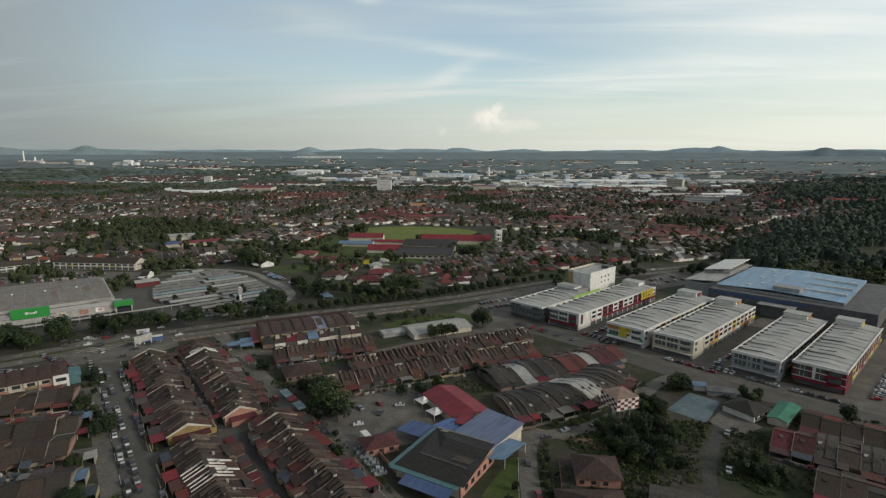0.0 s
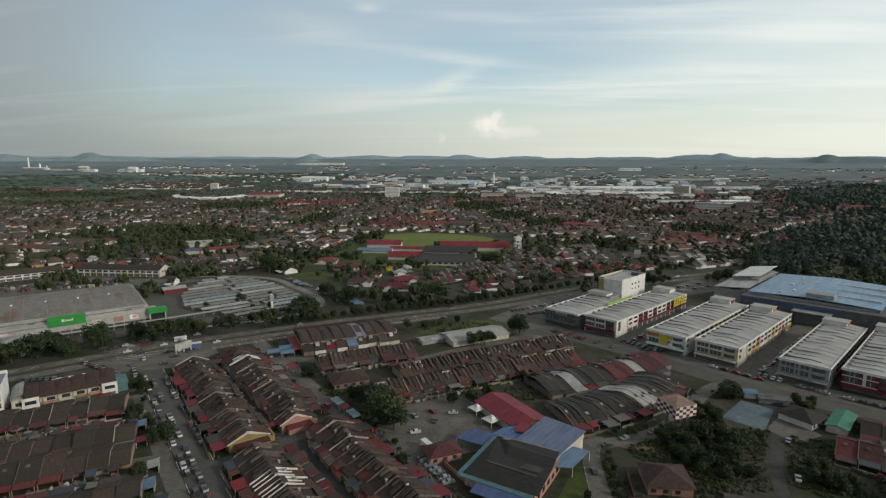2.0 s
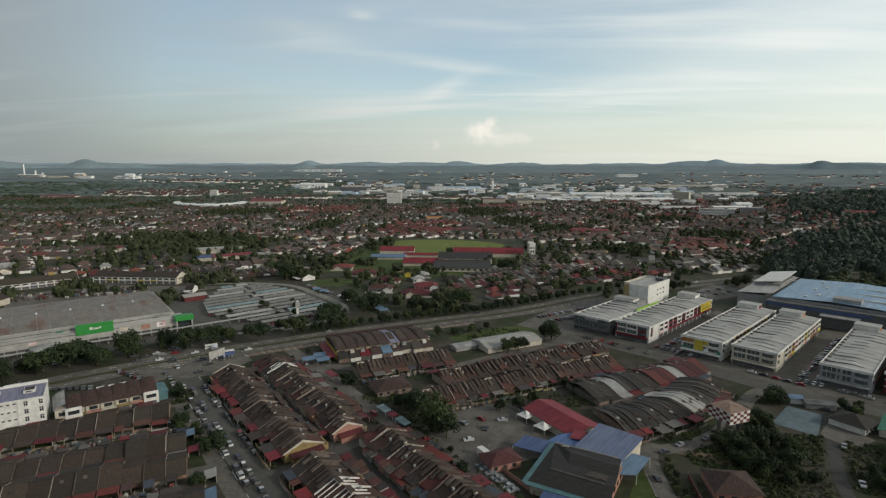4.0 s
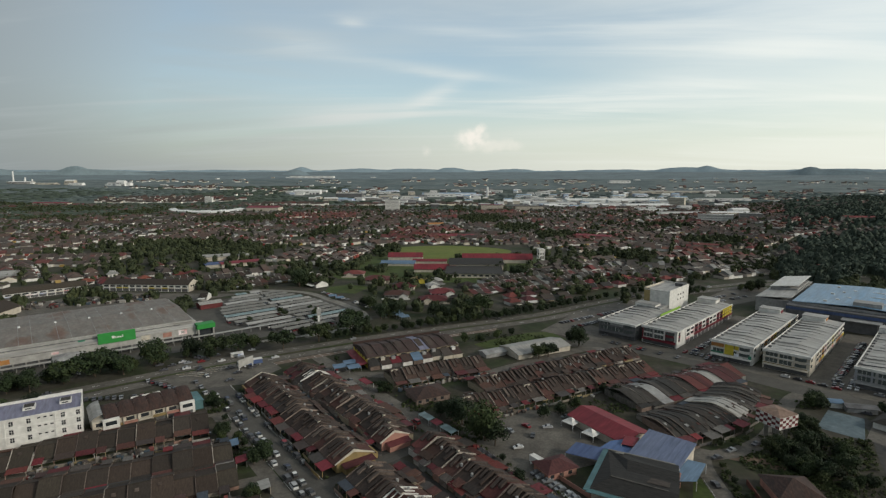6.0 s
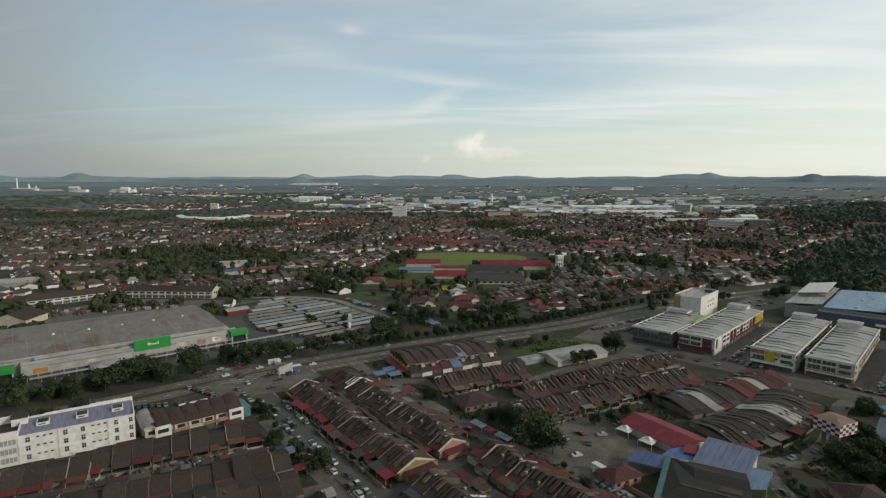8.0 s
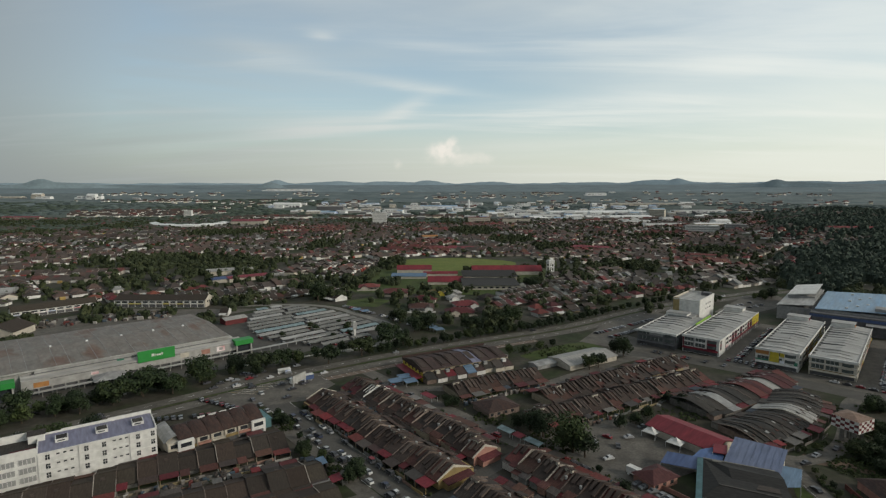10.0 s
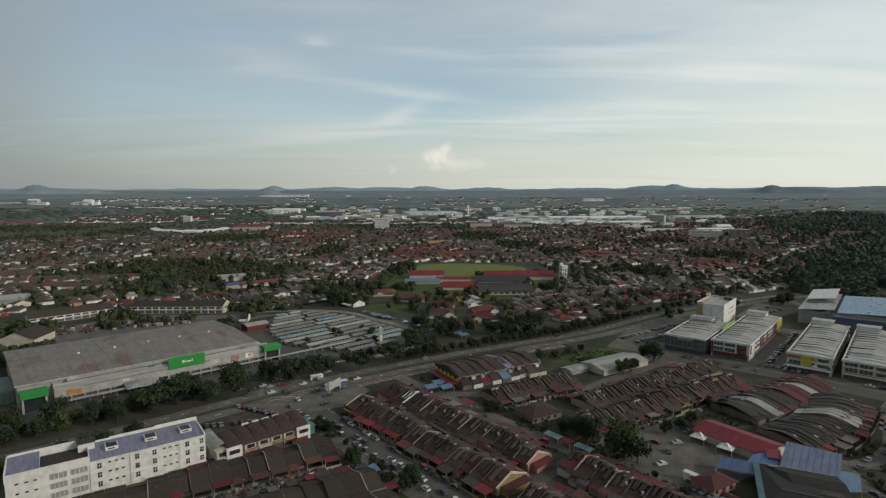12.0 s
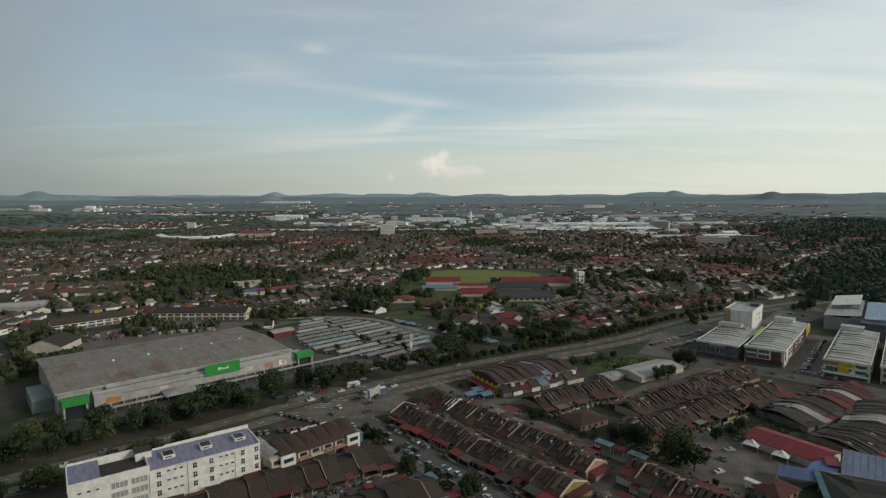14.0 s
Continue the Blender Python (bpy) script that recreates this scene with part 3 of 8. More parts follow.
strip("road_inner_street", [st(-8, 62), st(130, 62.2), st(150, 64.5), st(300, 66)], 8, M["old_asphalt"], 0.08, "grey residential street")
strip("road_cross_street", [st(118.5, 8), st(114, 64)], 6, M["asphalt"], 0.075, "grey residential street")
pad("pavement_junction", [(-222, 262), (-205, 250), (-176, 262), (-168, 285), (-186, 304), (-216, 300), (-232, 282)], M["old_asphalt"], 0.12, "worn asphalt of a street junction")
pad("pavement_parking_lot", [tuple(st(118, 70)), tuple(st(100, 80)), (-30, 246), (-4, 226), (-2, 205), (-30, 190), tuple(st(190, 64)), tuple(st(150, 62))], M["old_asphalt"], 0.09, "bare grey asphalt car park", "car park")
strip("road_row_street", [(-128, 280), (-62, 268 + 14), (-5, 330), (30, 352)], 8, M["old_asphalt"], 0.075, "grey residential street between terraces")
strip("road_shop_street", smooth([(-12, 345), (20, 345), (60, 318), (110, 272), (165, 240), (240, 195)]), 14, M["asphalt"], 0.085, "asphalt street in front of the shop rows")
pad("pavement_shop_apron", [(28, 338), (66, 312), (84, 286), (112, 266), (160, 238), (240, 190), (252, 207), (120, 292), (42, 352)], M["old_asphalt"], 0.06, "worn asphalt apron before the shop rows")
strip("road_south_street", smooth([(-4, 222), (22, 208), (55, 222), (90, 268), (110, 280)]), 7, M["old_asphalt"], 0.07, "grey residential street")
strip("road_side_street", smooth([(30, 214), (25, 200), (25, 172), (27, 140), (38, 90)]), 6.5, M["old_asphalt"], 0.068, "grey residential street")
strip("road_yard_street", smooth([(112, 268), (106, 236), (94, 210), (83, 180), (70, 110)]), 4.4, M["lane"], 0.066, "grey lane beside a walled yard")
for k, (x, y) in enumerate([(51.2, 330.3), (105.2, 287.6), (159.9, 252.4)]):
    c, s = math.cos(radians(51)), math.sin(radians(51))
    pad("pavement_shop_parking", [(x, y), (x + 21 * s, y - 21 * c), (x + 21 * s + 125 * c, y - 21 * c + 125 * s), (x + 125 * c, y + 125 * s)], M["old_asphalt"], 0.095 + 0.002 * k, "asphalt parking street between shop rows", "car park")
pad("pavement_shop_forecourt", [(-20, 372), (20, 345), (45, 350), (14, 395), (70, 452), (60, 472), (20, 440)], M["old_asphalt"], 0.092, "grey asphalt forecourt", "car park")
pad("pavement_far_lot", [(112, 466), (128, 452), (196, 500), (205, 540), (160, 522)], M["old_asphalt"], 0.087, "worn asphalt lot beside the dual road", "car park")
pad("pavement_mall_yard", [(-440, 395), (-425, 375), (-398, 352), (-300, 440), (-275, 466), (-330, 462), (-410, 462)], M["old_asphalt"], 0.072, "worn asphalt yard behind the hypermarket", "car park")
pad("pavement_mall_forecourt", [(-352, 246), (-330, 228), (-222, 322), (-190, 352), (-140, 390), (-170, 445), (-270, 470), (-290, 420)], M["asphalt"], 0.08, "grey asphalt forecourt and parking", "car park")
# ---------------------------------------------------------------- distance
def far_hills(name, radius, base, peaks, mat, seed, label):
    """A long ridge round the horizon: peaks are bearing, half width in degrees, height."""
    g = Geo()
    n = 320
    rows = [[], [], []]
    for i in range(n + 1):
        b = -62 + 124 * i / n
        h = base + 7 * noise.noise((b * 0.35, seed, 0)) + 4 * noise.noise((b * 1.3, seed + 4.6, 0)) + 2 * noise.noise((b * 4.1, seed, 2.0))
        h += max([p * math.exp(-(((b - c) / w) ** 2)) for c, w, p in peaks])
        a = radians(90 - b)
        for k, (back, z) in enumerate(((130, base - 55), (55, (h + base - 30) / 2), (0, h))):
            rows[k].append((MID[0] + (radius - back) * math.cos(a), MID[1] + (radius - back) * math.sin(a), z))
    m = n + 1
    g.add(rows[0] + rows[1] + rows[2], [(k * m + i, k * m + i + 1, (k + 1) * m + i + 1, (k + 1) * m + i) for k in range(2) for i in range(n)])
    ob = solid(name, g, mat, label, "hills", kind="structure")
    for p in ob.data.polygons:
        p.use_smooth = True


far_hills("backdrop_hills", 4690, 136, [(-19.6, 0.8, 28), (-13.5, 2.2, 22), (-8, 3.0, 19), (-4.5, 1.6, 24), (2.0, 2.0, 14), (20.2, 0.9, 36), (18.3, 2.4, 25), (30, 2.6, 12), (-26, 5, 4), (12, 4, 6), (38, 4, 8)], M["hill"], 3.1, "wooded ridges along the horizon with blue-grey haze in their colour")
far_hills("backdrop_near_hills", 4350, 96, [(-38.8, 1.5, 64), (-37.5, 4.0, 46), (-46, 4.0, 54), (28.3, 1.5, 56), (29.5, 4.0, 42), (-20.3, 1.2, 50), (42, 5.0, 45)], M["near_hill"], 8.3, "wooded hills before the far ridges with blue-green haze in their colour")


# ---------------------------------------------------------------- terraces
def window(parent, x, y, z, w, h, face="y", label=""):
    """A framed pane set 4 cm proud of a wall."""
    g = Geo()
    if face == "y":
        g.box(x, y - 0.05, z, x + w, y + 0.02, z + h)
    else:
        g.box(x - 0.02, y, z, x + 0.05, y + w, z + h)
    return part("window", g, M["glass"], parent, label)


def sheet(g, x0, x1, prof, t=0.14):
    """A roof skin through a profile of (y, z) points."""
    n = len(prof)
    vs = [(x, y, z - d) for d in (0, t) for x in (x0, x1) for y, z in prof]
    a, b, c, d = 0, n, 2 * n, 3 * n
    fs = []
    for i in range(n - 1):
        fs += [(a + i, b + i, b + i + 1, a + i + 1), (c + i, c + i + 1, d + i + 1, d + i), (a + i, a + i + 1, c + i + 1, c + i), (b + i, d + i, d + i + 1, b + i + 1)]
    fs += [(a, c, d, b), (a + n - 1, b + n - 1, d + n - 1, c + n - 1)]
    return g.add(vs, fs)


def house_base(e, W, D, eave, wall_mat, r, porch=True):
    part("wall", Geo().box(0.02, 0, 0, W - 0.02, D, eave - 0.15), wall_mat, e)
    pd = r.uniform(3.8, 5.6)
    ph = 2.9
    if porch:
        split = r.choice([W, W, W * 0.55])
        g = Geo().slab([(0.15, -pd, ph - 0.4), (split - 0.15, -pd, ph - 0.4), (split - 0.15, -0.3, ph), (0.15, -0.3, ph)], 0.12)
        part("porch_roof", g, M["porch"], e, "sheet roof over the car porch")
        for px in (0.35, split - 0.35):
            part("porch_post", Geo().box(px - 0.1, -pd + 0.2, 0, px + 0.1, -pd + 0.4, ph - 0.45), wall_mat, e)
    part("yard_wall", Geo().box(0.1, -pd - 1.2, 0, W - 0.1, -pd - 1.05, 1.1), wall_mat, e)
    window(e, W * 0.15, 0, 0.9, 1.8, 1.2)


def ridged_house(W, D, eave, ridge, roof_mat, wall_mat, seed, white_bars=False, end=None):
    """A terraced house with a fire wall and a raised strip over its tiled gable roof; its front looks towards -y."""
    r = random.Random(seed)
    e = thing("terraced_house", "", "house")
    house_base(e, W, D, eave, wall_mat, r)
    mid = D * r.uniform(0.46, 0.54)
    step = r.choice([0.3, 0.5, 0.8])
    g = sheet(Geo(), 0, W, [(-0.8, eave - 0.35), (mid, ridge), (mid + 0.05, ridge - step), (D + 0.6, eave - 0.3)])
    part("roof", g, roof_mat, e)
    slope_f, slope_b = (ridge - eave + 0.35) / (mid + 0.8), (ridge - step - eave + 0.3) / (D + 0.6 - mid)

    def bar(x0, x1, up, y0, y1):
        return Geo().prism_x(x0, x1, [(y0, eave - 0.35 + slope_f * (y0 + 0.8) - 0.05), (mid, ridge - 0.6), (y1, eave - 0.3 + slope_b * (D + 0.6 - y1) - 0.05),
                                      (y1, eave - 0.3 + slope_b * (D + 0.6 - y1) + up), (mid, ridge + up), (y0, eave - 0.35 + slope_f * (y0 + 0.8) + up)])

    part("party_wall", bar(-0.15, 0.15, 0.5 if white_bars else r.choice([0.3, 0.45, 0.6]), -0.6, D + 0.4), M["white"] if white_bars else M["party"], e, "plaster fire wall standing above the roof")
    a = W * r.uniform(0.24, 0.3)
    b = a + W * r.uniform(0.17, 0.24)
    if not white_bars:
        part("raised_roof", bar(a + W * 0.36, b + W * 0.36, r.choice([0.35, 0.5, 0.65]), mid - r.uniform(2.5, 6.0), mid + r.uniform(2.5, 6.0)), M["strip_tile"], e)
        part("raised_roof", bar(a, b, r.choice([0.45, 0.6, 0.8]), mid - r.uniform(3.5, 6.5), mid + r.uniform(2.5, 6.0)), M["strip_tile"], e)
    if seed % 3 == 1:
        part("clerestory", Geo().box(W * 0.12, mid - 0.9, ridge - 0.9, W * 0.12 + 3.6, mid + 0.1, ridge + 0.75), M["cream"], e, "cream clerestory box at the ridge")
        part("clerestory_roof", Geo().box(W * 0.12 - 0.2, mid - 1.2, ridge + 0.75, W * 0.12 + 3.8, mid + 0.3, ridge + 0.9), M["strip_tile"], e)
    if white_bars:
        for bx in (W * 0.33, W * 0.66):
            part("roof_bar", bar(bx - 0.09, bx + 0.09, 0.4, -0.4, mid + 5.5), M["white"], e, "white painted roof bar")
    if end:
        z0, z1 = eave - 0.35 + slope_f * 0.8, eave - 0.3 + slope_b * 0.6
        part("gable_wall", Geo().prism_x(W, W + 0.3, [(0, 0), (D, 0), (D, z1 + 0.1), (mid, ridge - 0.05), (0, z0 + 0.1)]), end, e, "painted plaster gable wall")
        part("gable_trim", bar(W - 0.05, W + 0.4, 0.3, -0.6, D + 0.4), M["cream"], e, "cream painted roof edge")
        for yy in (2.2, 5.2, 9.4):
            part("window", Geo().box(W + 0.28, yy, 1.2, W + 0.36, yy + 1.3, 2.4), M["glass"], e)
        part("annex_wall", Geo().box(W + 0.3, 2.0, 0, W + 3.2, D - 1, 2.5), end, e)
        part("annex_roof", Geo().slab([(W + 0.3, 1.6, 3.1), (W + 3.8, 1.6, 2.5), (W + 3.8, D - 0.6, 2.5), (W + 0.3, D - 0.6, 3.1)], 0.14), M["tile_red"], e)
    # small things on the roof: a water tank or a vent
    if seed % 2 == 0:
        yy = mid + r.uniform(2.0, 4.5)
        zz = ridge - step - slope_b * (yy - mid)
        part("water_tank", Geo().tube((W * 0.2, yy, zz - 0.3), (W * 0.2, yy, zz + 1.0), 0.5, 0.5, 8), M["grey"], e, "round grey roof tank")
    # rear rooms under their own lower roofs
    bd = r.uniform(1.6, 3.4)
    cut = W * r.choice([0.45, 0.6, 1.0])
    rh = r.uniform(3.0, 4.2)
    part("rear_wall", Geo().box(0.1, D + 0.02, 0, W - 0.1, D + bd - 0.3, 2.4), wall_mat, e)
    part("rear_roof", sheet(Geo(), 0.12, cut - 0.05, [(D - 0.4, rh), (D + bd, rh - 0.9)]), roof_mat, e)
    if cut < W:
        part("rear_roof", sheet(Geo(), cut + 0.05, W - 0.1, [(D - 0.2, 2.9), (D + bd * 0.8, 2.5)]), M["porch"], e)
    return e


def curved_house(W, D, eave, ridge, roof_mat, wall_mat, seed, bar=False, mid=None, arch=False):
    """A terraced house with a swept, sagging roof."""
    r = random.Random(seed)
    e = thing("terraced_house", "", "house")
    house_base(e, W, D, eave, wall_mat, r)
    mid = mid or D * 0.5
    back = D - mid
    h = ridge - eave
    f = [(-1.4, eave - 0.4), (0.0, eave - 0.1), (mid * 0.38, eave + h * 0.30), (mid * 0.72, eave + h * 0.68), (mid, ridge)]
    b = [(mid, ridge), (D - back * 0.62, eave + h * 0.62), (D - back * 0.28, eave + h * 0.24), (D + 0.9, eave - 0.3)]
    if arch:
        f = [(-1.3, eave - 0.55)] + [(mid * k / 7, eave + h * math.sin(math.pi / 2 * (k / 7)) ** 0.9) for k in range(8)]
        b = [(mid, ridge), (mid + back * 0.3, ridge - h * 0.18), (mid + back * 0.7, eave + h * 0.42), (D + 0.8, eave - 0.1)]
    if arch:
        cut, up = W * r.uniform(0.42, 0.6), r.uniform(0.14, 0.34)
        part("roof", sheet(Geo(), 0, cut + 0.05, f + b[1:]), roof_mat, e)
        part("roof", sheet(Geo(), cut, W, [(y, z + up) for y, z in f[1:] + b[1:]]), roof_mat, e)
        for k in range(3):
            j = r.randrange(1, 6)
            x0, (y0, z0), (y1, z1) = r.uniform(0.3, W - 1.8), f[j], f[j + 1]
            part("roof_patch", Geo().slab([(x0, y0, z0 + up + 0.12), (x0 + r.uniform(0.5, 1.5), y0, z0 + up + 0.12), (x0 + r.uniform(0.5, 1.5), y1, z1 + up + 0.12), (x0, y1, z1 + up + 0.12)], 0.08), r.choice([M["grey"], M["dull_tile"], M["pale_sheet"], M["tile"]]), e)
    else:
        part("roof", sheet(Geo(), 0, W, f + b[1:]), roof_mat, e)
        part("ridge_cap", Geo().box(0.0, mid - 0.2, ridge - 0.05, W, mid + 0.2, ridge + 0.12), roof_mat, e)
    part("verge", sheet(Geo(), -0.13, 0.13, [(y, z + 0.16) for y, z in f + b[1:]], 0.25), M["cream"] if bar else M["party"], e)
    bd = r.uniform(3.0, 4.8)
    part("rear_wall", Geo().box(0.1, D + 0.02, 0, W - 0.1, D + bd - 0.3, 2.3), wall_mat, e)
    part("rear_roof", sheet(Geo(), 0.1, W - 0.1, [(D - 0.3, 2.95), (D + bd, 2.4)]), r.choice([roof_mat, M["porch"]]), e)
    if r.random() < 0.5:
        part("roof_patch", Geo().slab([(W * 0.3, mid * 0.72 - 1.2, eave + h * 0.55 + 0.2), (W * 0.5, mid * 0.72 - 1.2, eave + h * 0.55 + 0.2), (W * 0.5, mid * 0.72 + 0.2, eave + h * 0.70 + 0.2), (W * 0.3, mid * 0.72 + 0.2, eave + h * 0.70 + 0.2)], 0.1), M["strip_tile"], e)
    return e


WID = 6.6
RIDGED = [ridged_house(WID, 15, 3.3, 6.3, M["tile"], M["plaster"], k) for k in range(5)] + [ridged_house(WID, 15, 3.5, 6.6, M["tile_red"], M["plaster"], 11), ridged_house(WID, 15, 3.3, 6.3, M["tile"], M["plaster"], 16, True)]
SWEPT = [curved_house(WID, 15, 2.7 + 0.25 * k, 4.7 + 0.55 * k, M["dull_tile"], M["plaster"], 40 + k, False, 6.4 + 0.8 * k) for k in range(3)] + [curved_house(WID, 15, 3.1, 6.0, M["tile_red"], M["plaster"], 45)]
DARKS = [curved_house(WID, 20, 2.9 + 0.15 * k, 4.8 + 0.3 * k, M["dark_sheet"], M["dull_plaster"], 50 + k, mid=11.5 - k, arch=True) for k in range(3)] + [curved_house(WID, 20, 3.1, 5.6, M["pale_sheet"], M["dull_plaster"], 57, True, 11, True)]
ENDS = [ridged_house(WID, 12.5, 3.5, 6.6, M["tile"], M["plaster"], 61, False, M["pink"]), ridged_house(WID, 15, 3.4, 6.6, M["tile"], M["yellow_ochre"], 62, False, M["yellow_ochre"])]
PROTOS = RIDGED + SWEPT + DARKS + ENDS + [curved_house(WID, 20, 3.1, 5.5, M["tile_red"], M["dull_plaster"], 71, False, 10.5, True), curved_house(WID, 20, 3.0, 5.2, M["grey"], M["dull_plaster"], 72, False, 11, True)]
WORDS = ["brown-tiled terraced house with raised roof strips"] * 5 + ["red-tiled terraced house with raised roof strips", "brown-tiled terraced house with white painted fire walls"]
WORDS += ["terraced house with a swept grey-brown tiled roof"] * 3 + ["terraced house with a swept red roof"] + ["terraced house with a swept dark sheet roof"] * 3 + ["terraced house with a swept pale metal roof"] + ["end terraced house with a salmon-pink gable wall", "end terraced house with ochre yellow walls", "terraced house with an arched dull red roof", "terraced house with an arched grey metal roof"]
for ob, word in zip(PROTOS, WORDS):
    tagged(ob, word)


def terrace(x, y, deg, n, picks, group, rng=random.Random(7)):
    """n houses side by side from (x, y) along deg; their fronts look to the right of that way. picks: kinds, or a kind for each house."""
    c, s = math.cos(radians(deg)), math.sin(radians(deg))
    for i in range(n):
        k = picks[i] if len(picks) == n else rng.choice(picks)
        ob = copy_thing(PROTOS[k], at(x + c * WID * i - s * (k2 := rng.choice([0, 0, 0.5, -0.4, 0.9])), y + s * WID * i + c * k2, deg, rng.choice([0, 0.12, 0.28, -0.15, 0.42])))
        ob["group"] = group


BROWN, DULL, DARK = [0, 1, 2, 3, 4, 0, 1, 2, 3, 4, 5], [7, 8, 9, 7, 8, 9, 7, 8, 9], [11, 12, 13, 11, 12, 13, 11, 7, 14]
q = copy_thing(PROTOS[16], at(*st(22.1, 28.5), STREET_DEG + 180))
q["group"] = "houses on the long street"
p = st(22.1, 14)
terrace(p.x, p.y, STREET_DEG, 14, [1, 2, 0, 4, 1, 3, 2, 0, 4, 1, 2, 3, 0, 16], "houses on the long street")
p = st(103.2, 52)
terrace(p.x, p.y, STREET_DEG + 180, 14, [4, 1, 2, 0, 3, 1, 4, 2, 0, 3, 1, 6, 5, 5], "houses on the inner street")
q = copy_thing(PROTOS[15], at(*st(103.4, 35.2), STREET_DEG))
q["group"] = "houses on the inner street"
p = st(124, 14)
terrace(p.x, p.y, STREET_DEG, 14, [1, 3, 0, 6, 6, 2, 4, 1, 0, 3, 2, 5, 1, 0], "houses on the long street")
p = st(217.5, 58.8)
terrace(p.x, p.y, STREET_DEG + 180, 15, [0, 2, 1, 4, 3, 0, 1, 2, 5, 3, 0, 4, 1, 2, 5], "houses on the inner street")
# rows across the street, at a slant to it
LEFT_DEG = 31
LC, LS = math.cos(radians(LEFT_DEG)), math.sin(radians(LEFT_DEG))


def left_row(ex, ey, n, facing):
    """A row whose ridge ends at (ex, ey) by the street and runs off to the south-west."""
    if facing < 0:
        x, y = ex - LC * WID * n + LS * 7.5, ey - LS * WID * n - LC * 7.5
        terrace(x, y, LEFT_DEG, n, DULL, "houses across the long street")
    else:
        terrace(ex - LS * 7.5, ey + LC * 7.5, LEFT_DEG + 180, n, DULL, "houses across the long street")


left_row(-172.5, 215.2, 9, -1)
left_row(-220.8, 180.3, 6, -1)
left_row(-150.5, 191.5, 16, 1)
left_row(-141, 176.5, 14, -1)
left_row(-122, 155, 12, 1)
left_row(-110, 138, 11, -1)
# rows beyond the inner street
terrace(-101.5, 264.5, 30.5, 8, BROWN, "terrace behind the yellow block")
terrace(-62, 232.5, 32.5, 17, BROWN, "long terrace")
terrace(22, 329, 34.5 + 180, 16, BROWN[:10], "long terrace back to back")
fx, fy = 20.2, 217.2
for i, k in enumerate([11, 12, 13, 11, 12, 13, 14, 14, 12, 11, 13, 12]):
    fa = 24 + 3.3 * i
    ob = copy_thing(PROTOS[k], at(fx, fy, fa, (0, 0.3, -0.25, 0.45, -0.1)[i % 5]))
    ob["group"] = "dark-roofed terrace"
    fx, fy = fx + 6.3 * math.cos(radians(fa)), fy + 6.3 * math.sin(radians(fa))
terrace(69.3, 306, 31.5 + 180, 12, [10, 17, 17, 14, 17, 17, 11, 12, 13, 18, 11, 12], "dark-roofed terrace")
terrace(112.5, 207.5, -30.5, 10, [10, 10, 11, 7, 11, 8, 7, 11, 9, 7], "terrace by the shop street")
terrace(177.6, 212.7, 149, 7, [7, 8, 9, 7, 8], "terrace by the shop street")
terrace(113, 179, -30.5, 7, [10, 7, 8, 9, 7], "terrace by the lane")
for ob in PROTOS:
    for o in (*ob.children_recursive, ob):
        bpy.data.objects.remove(o)


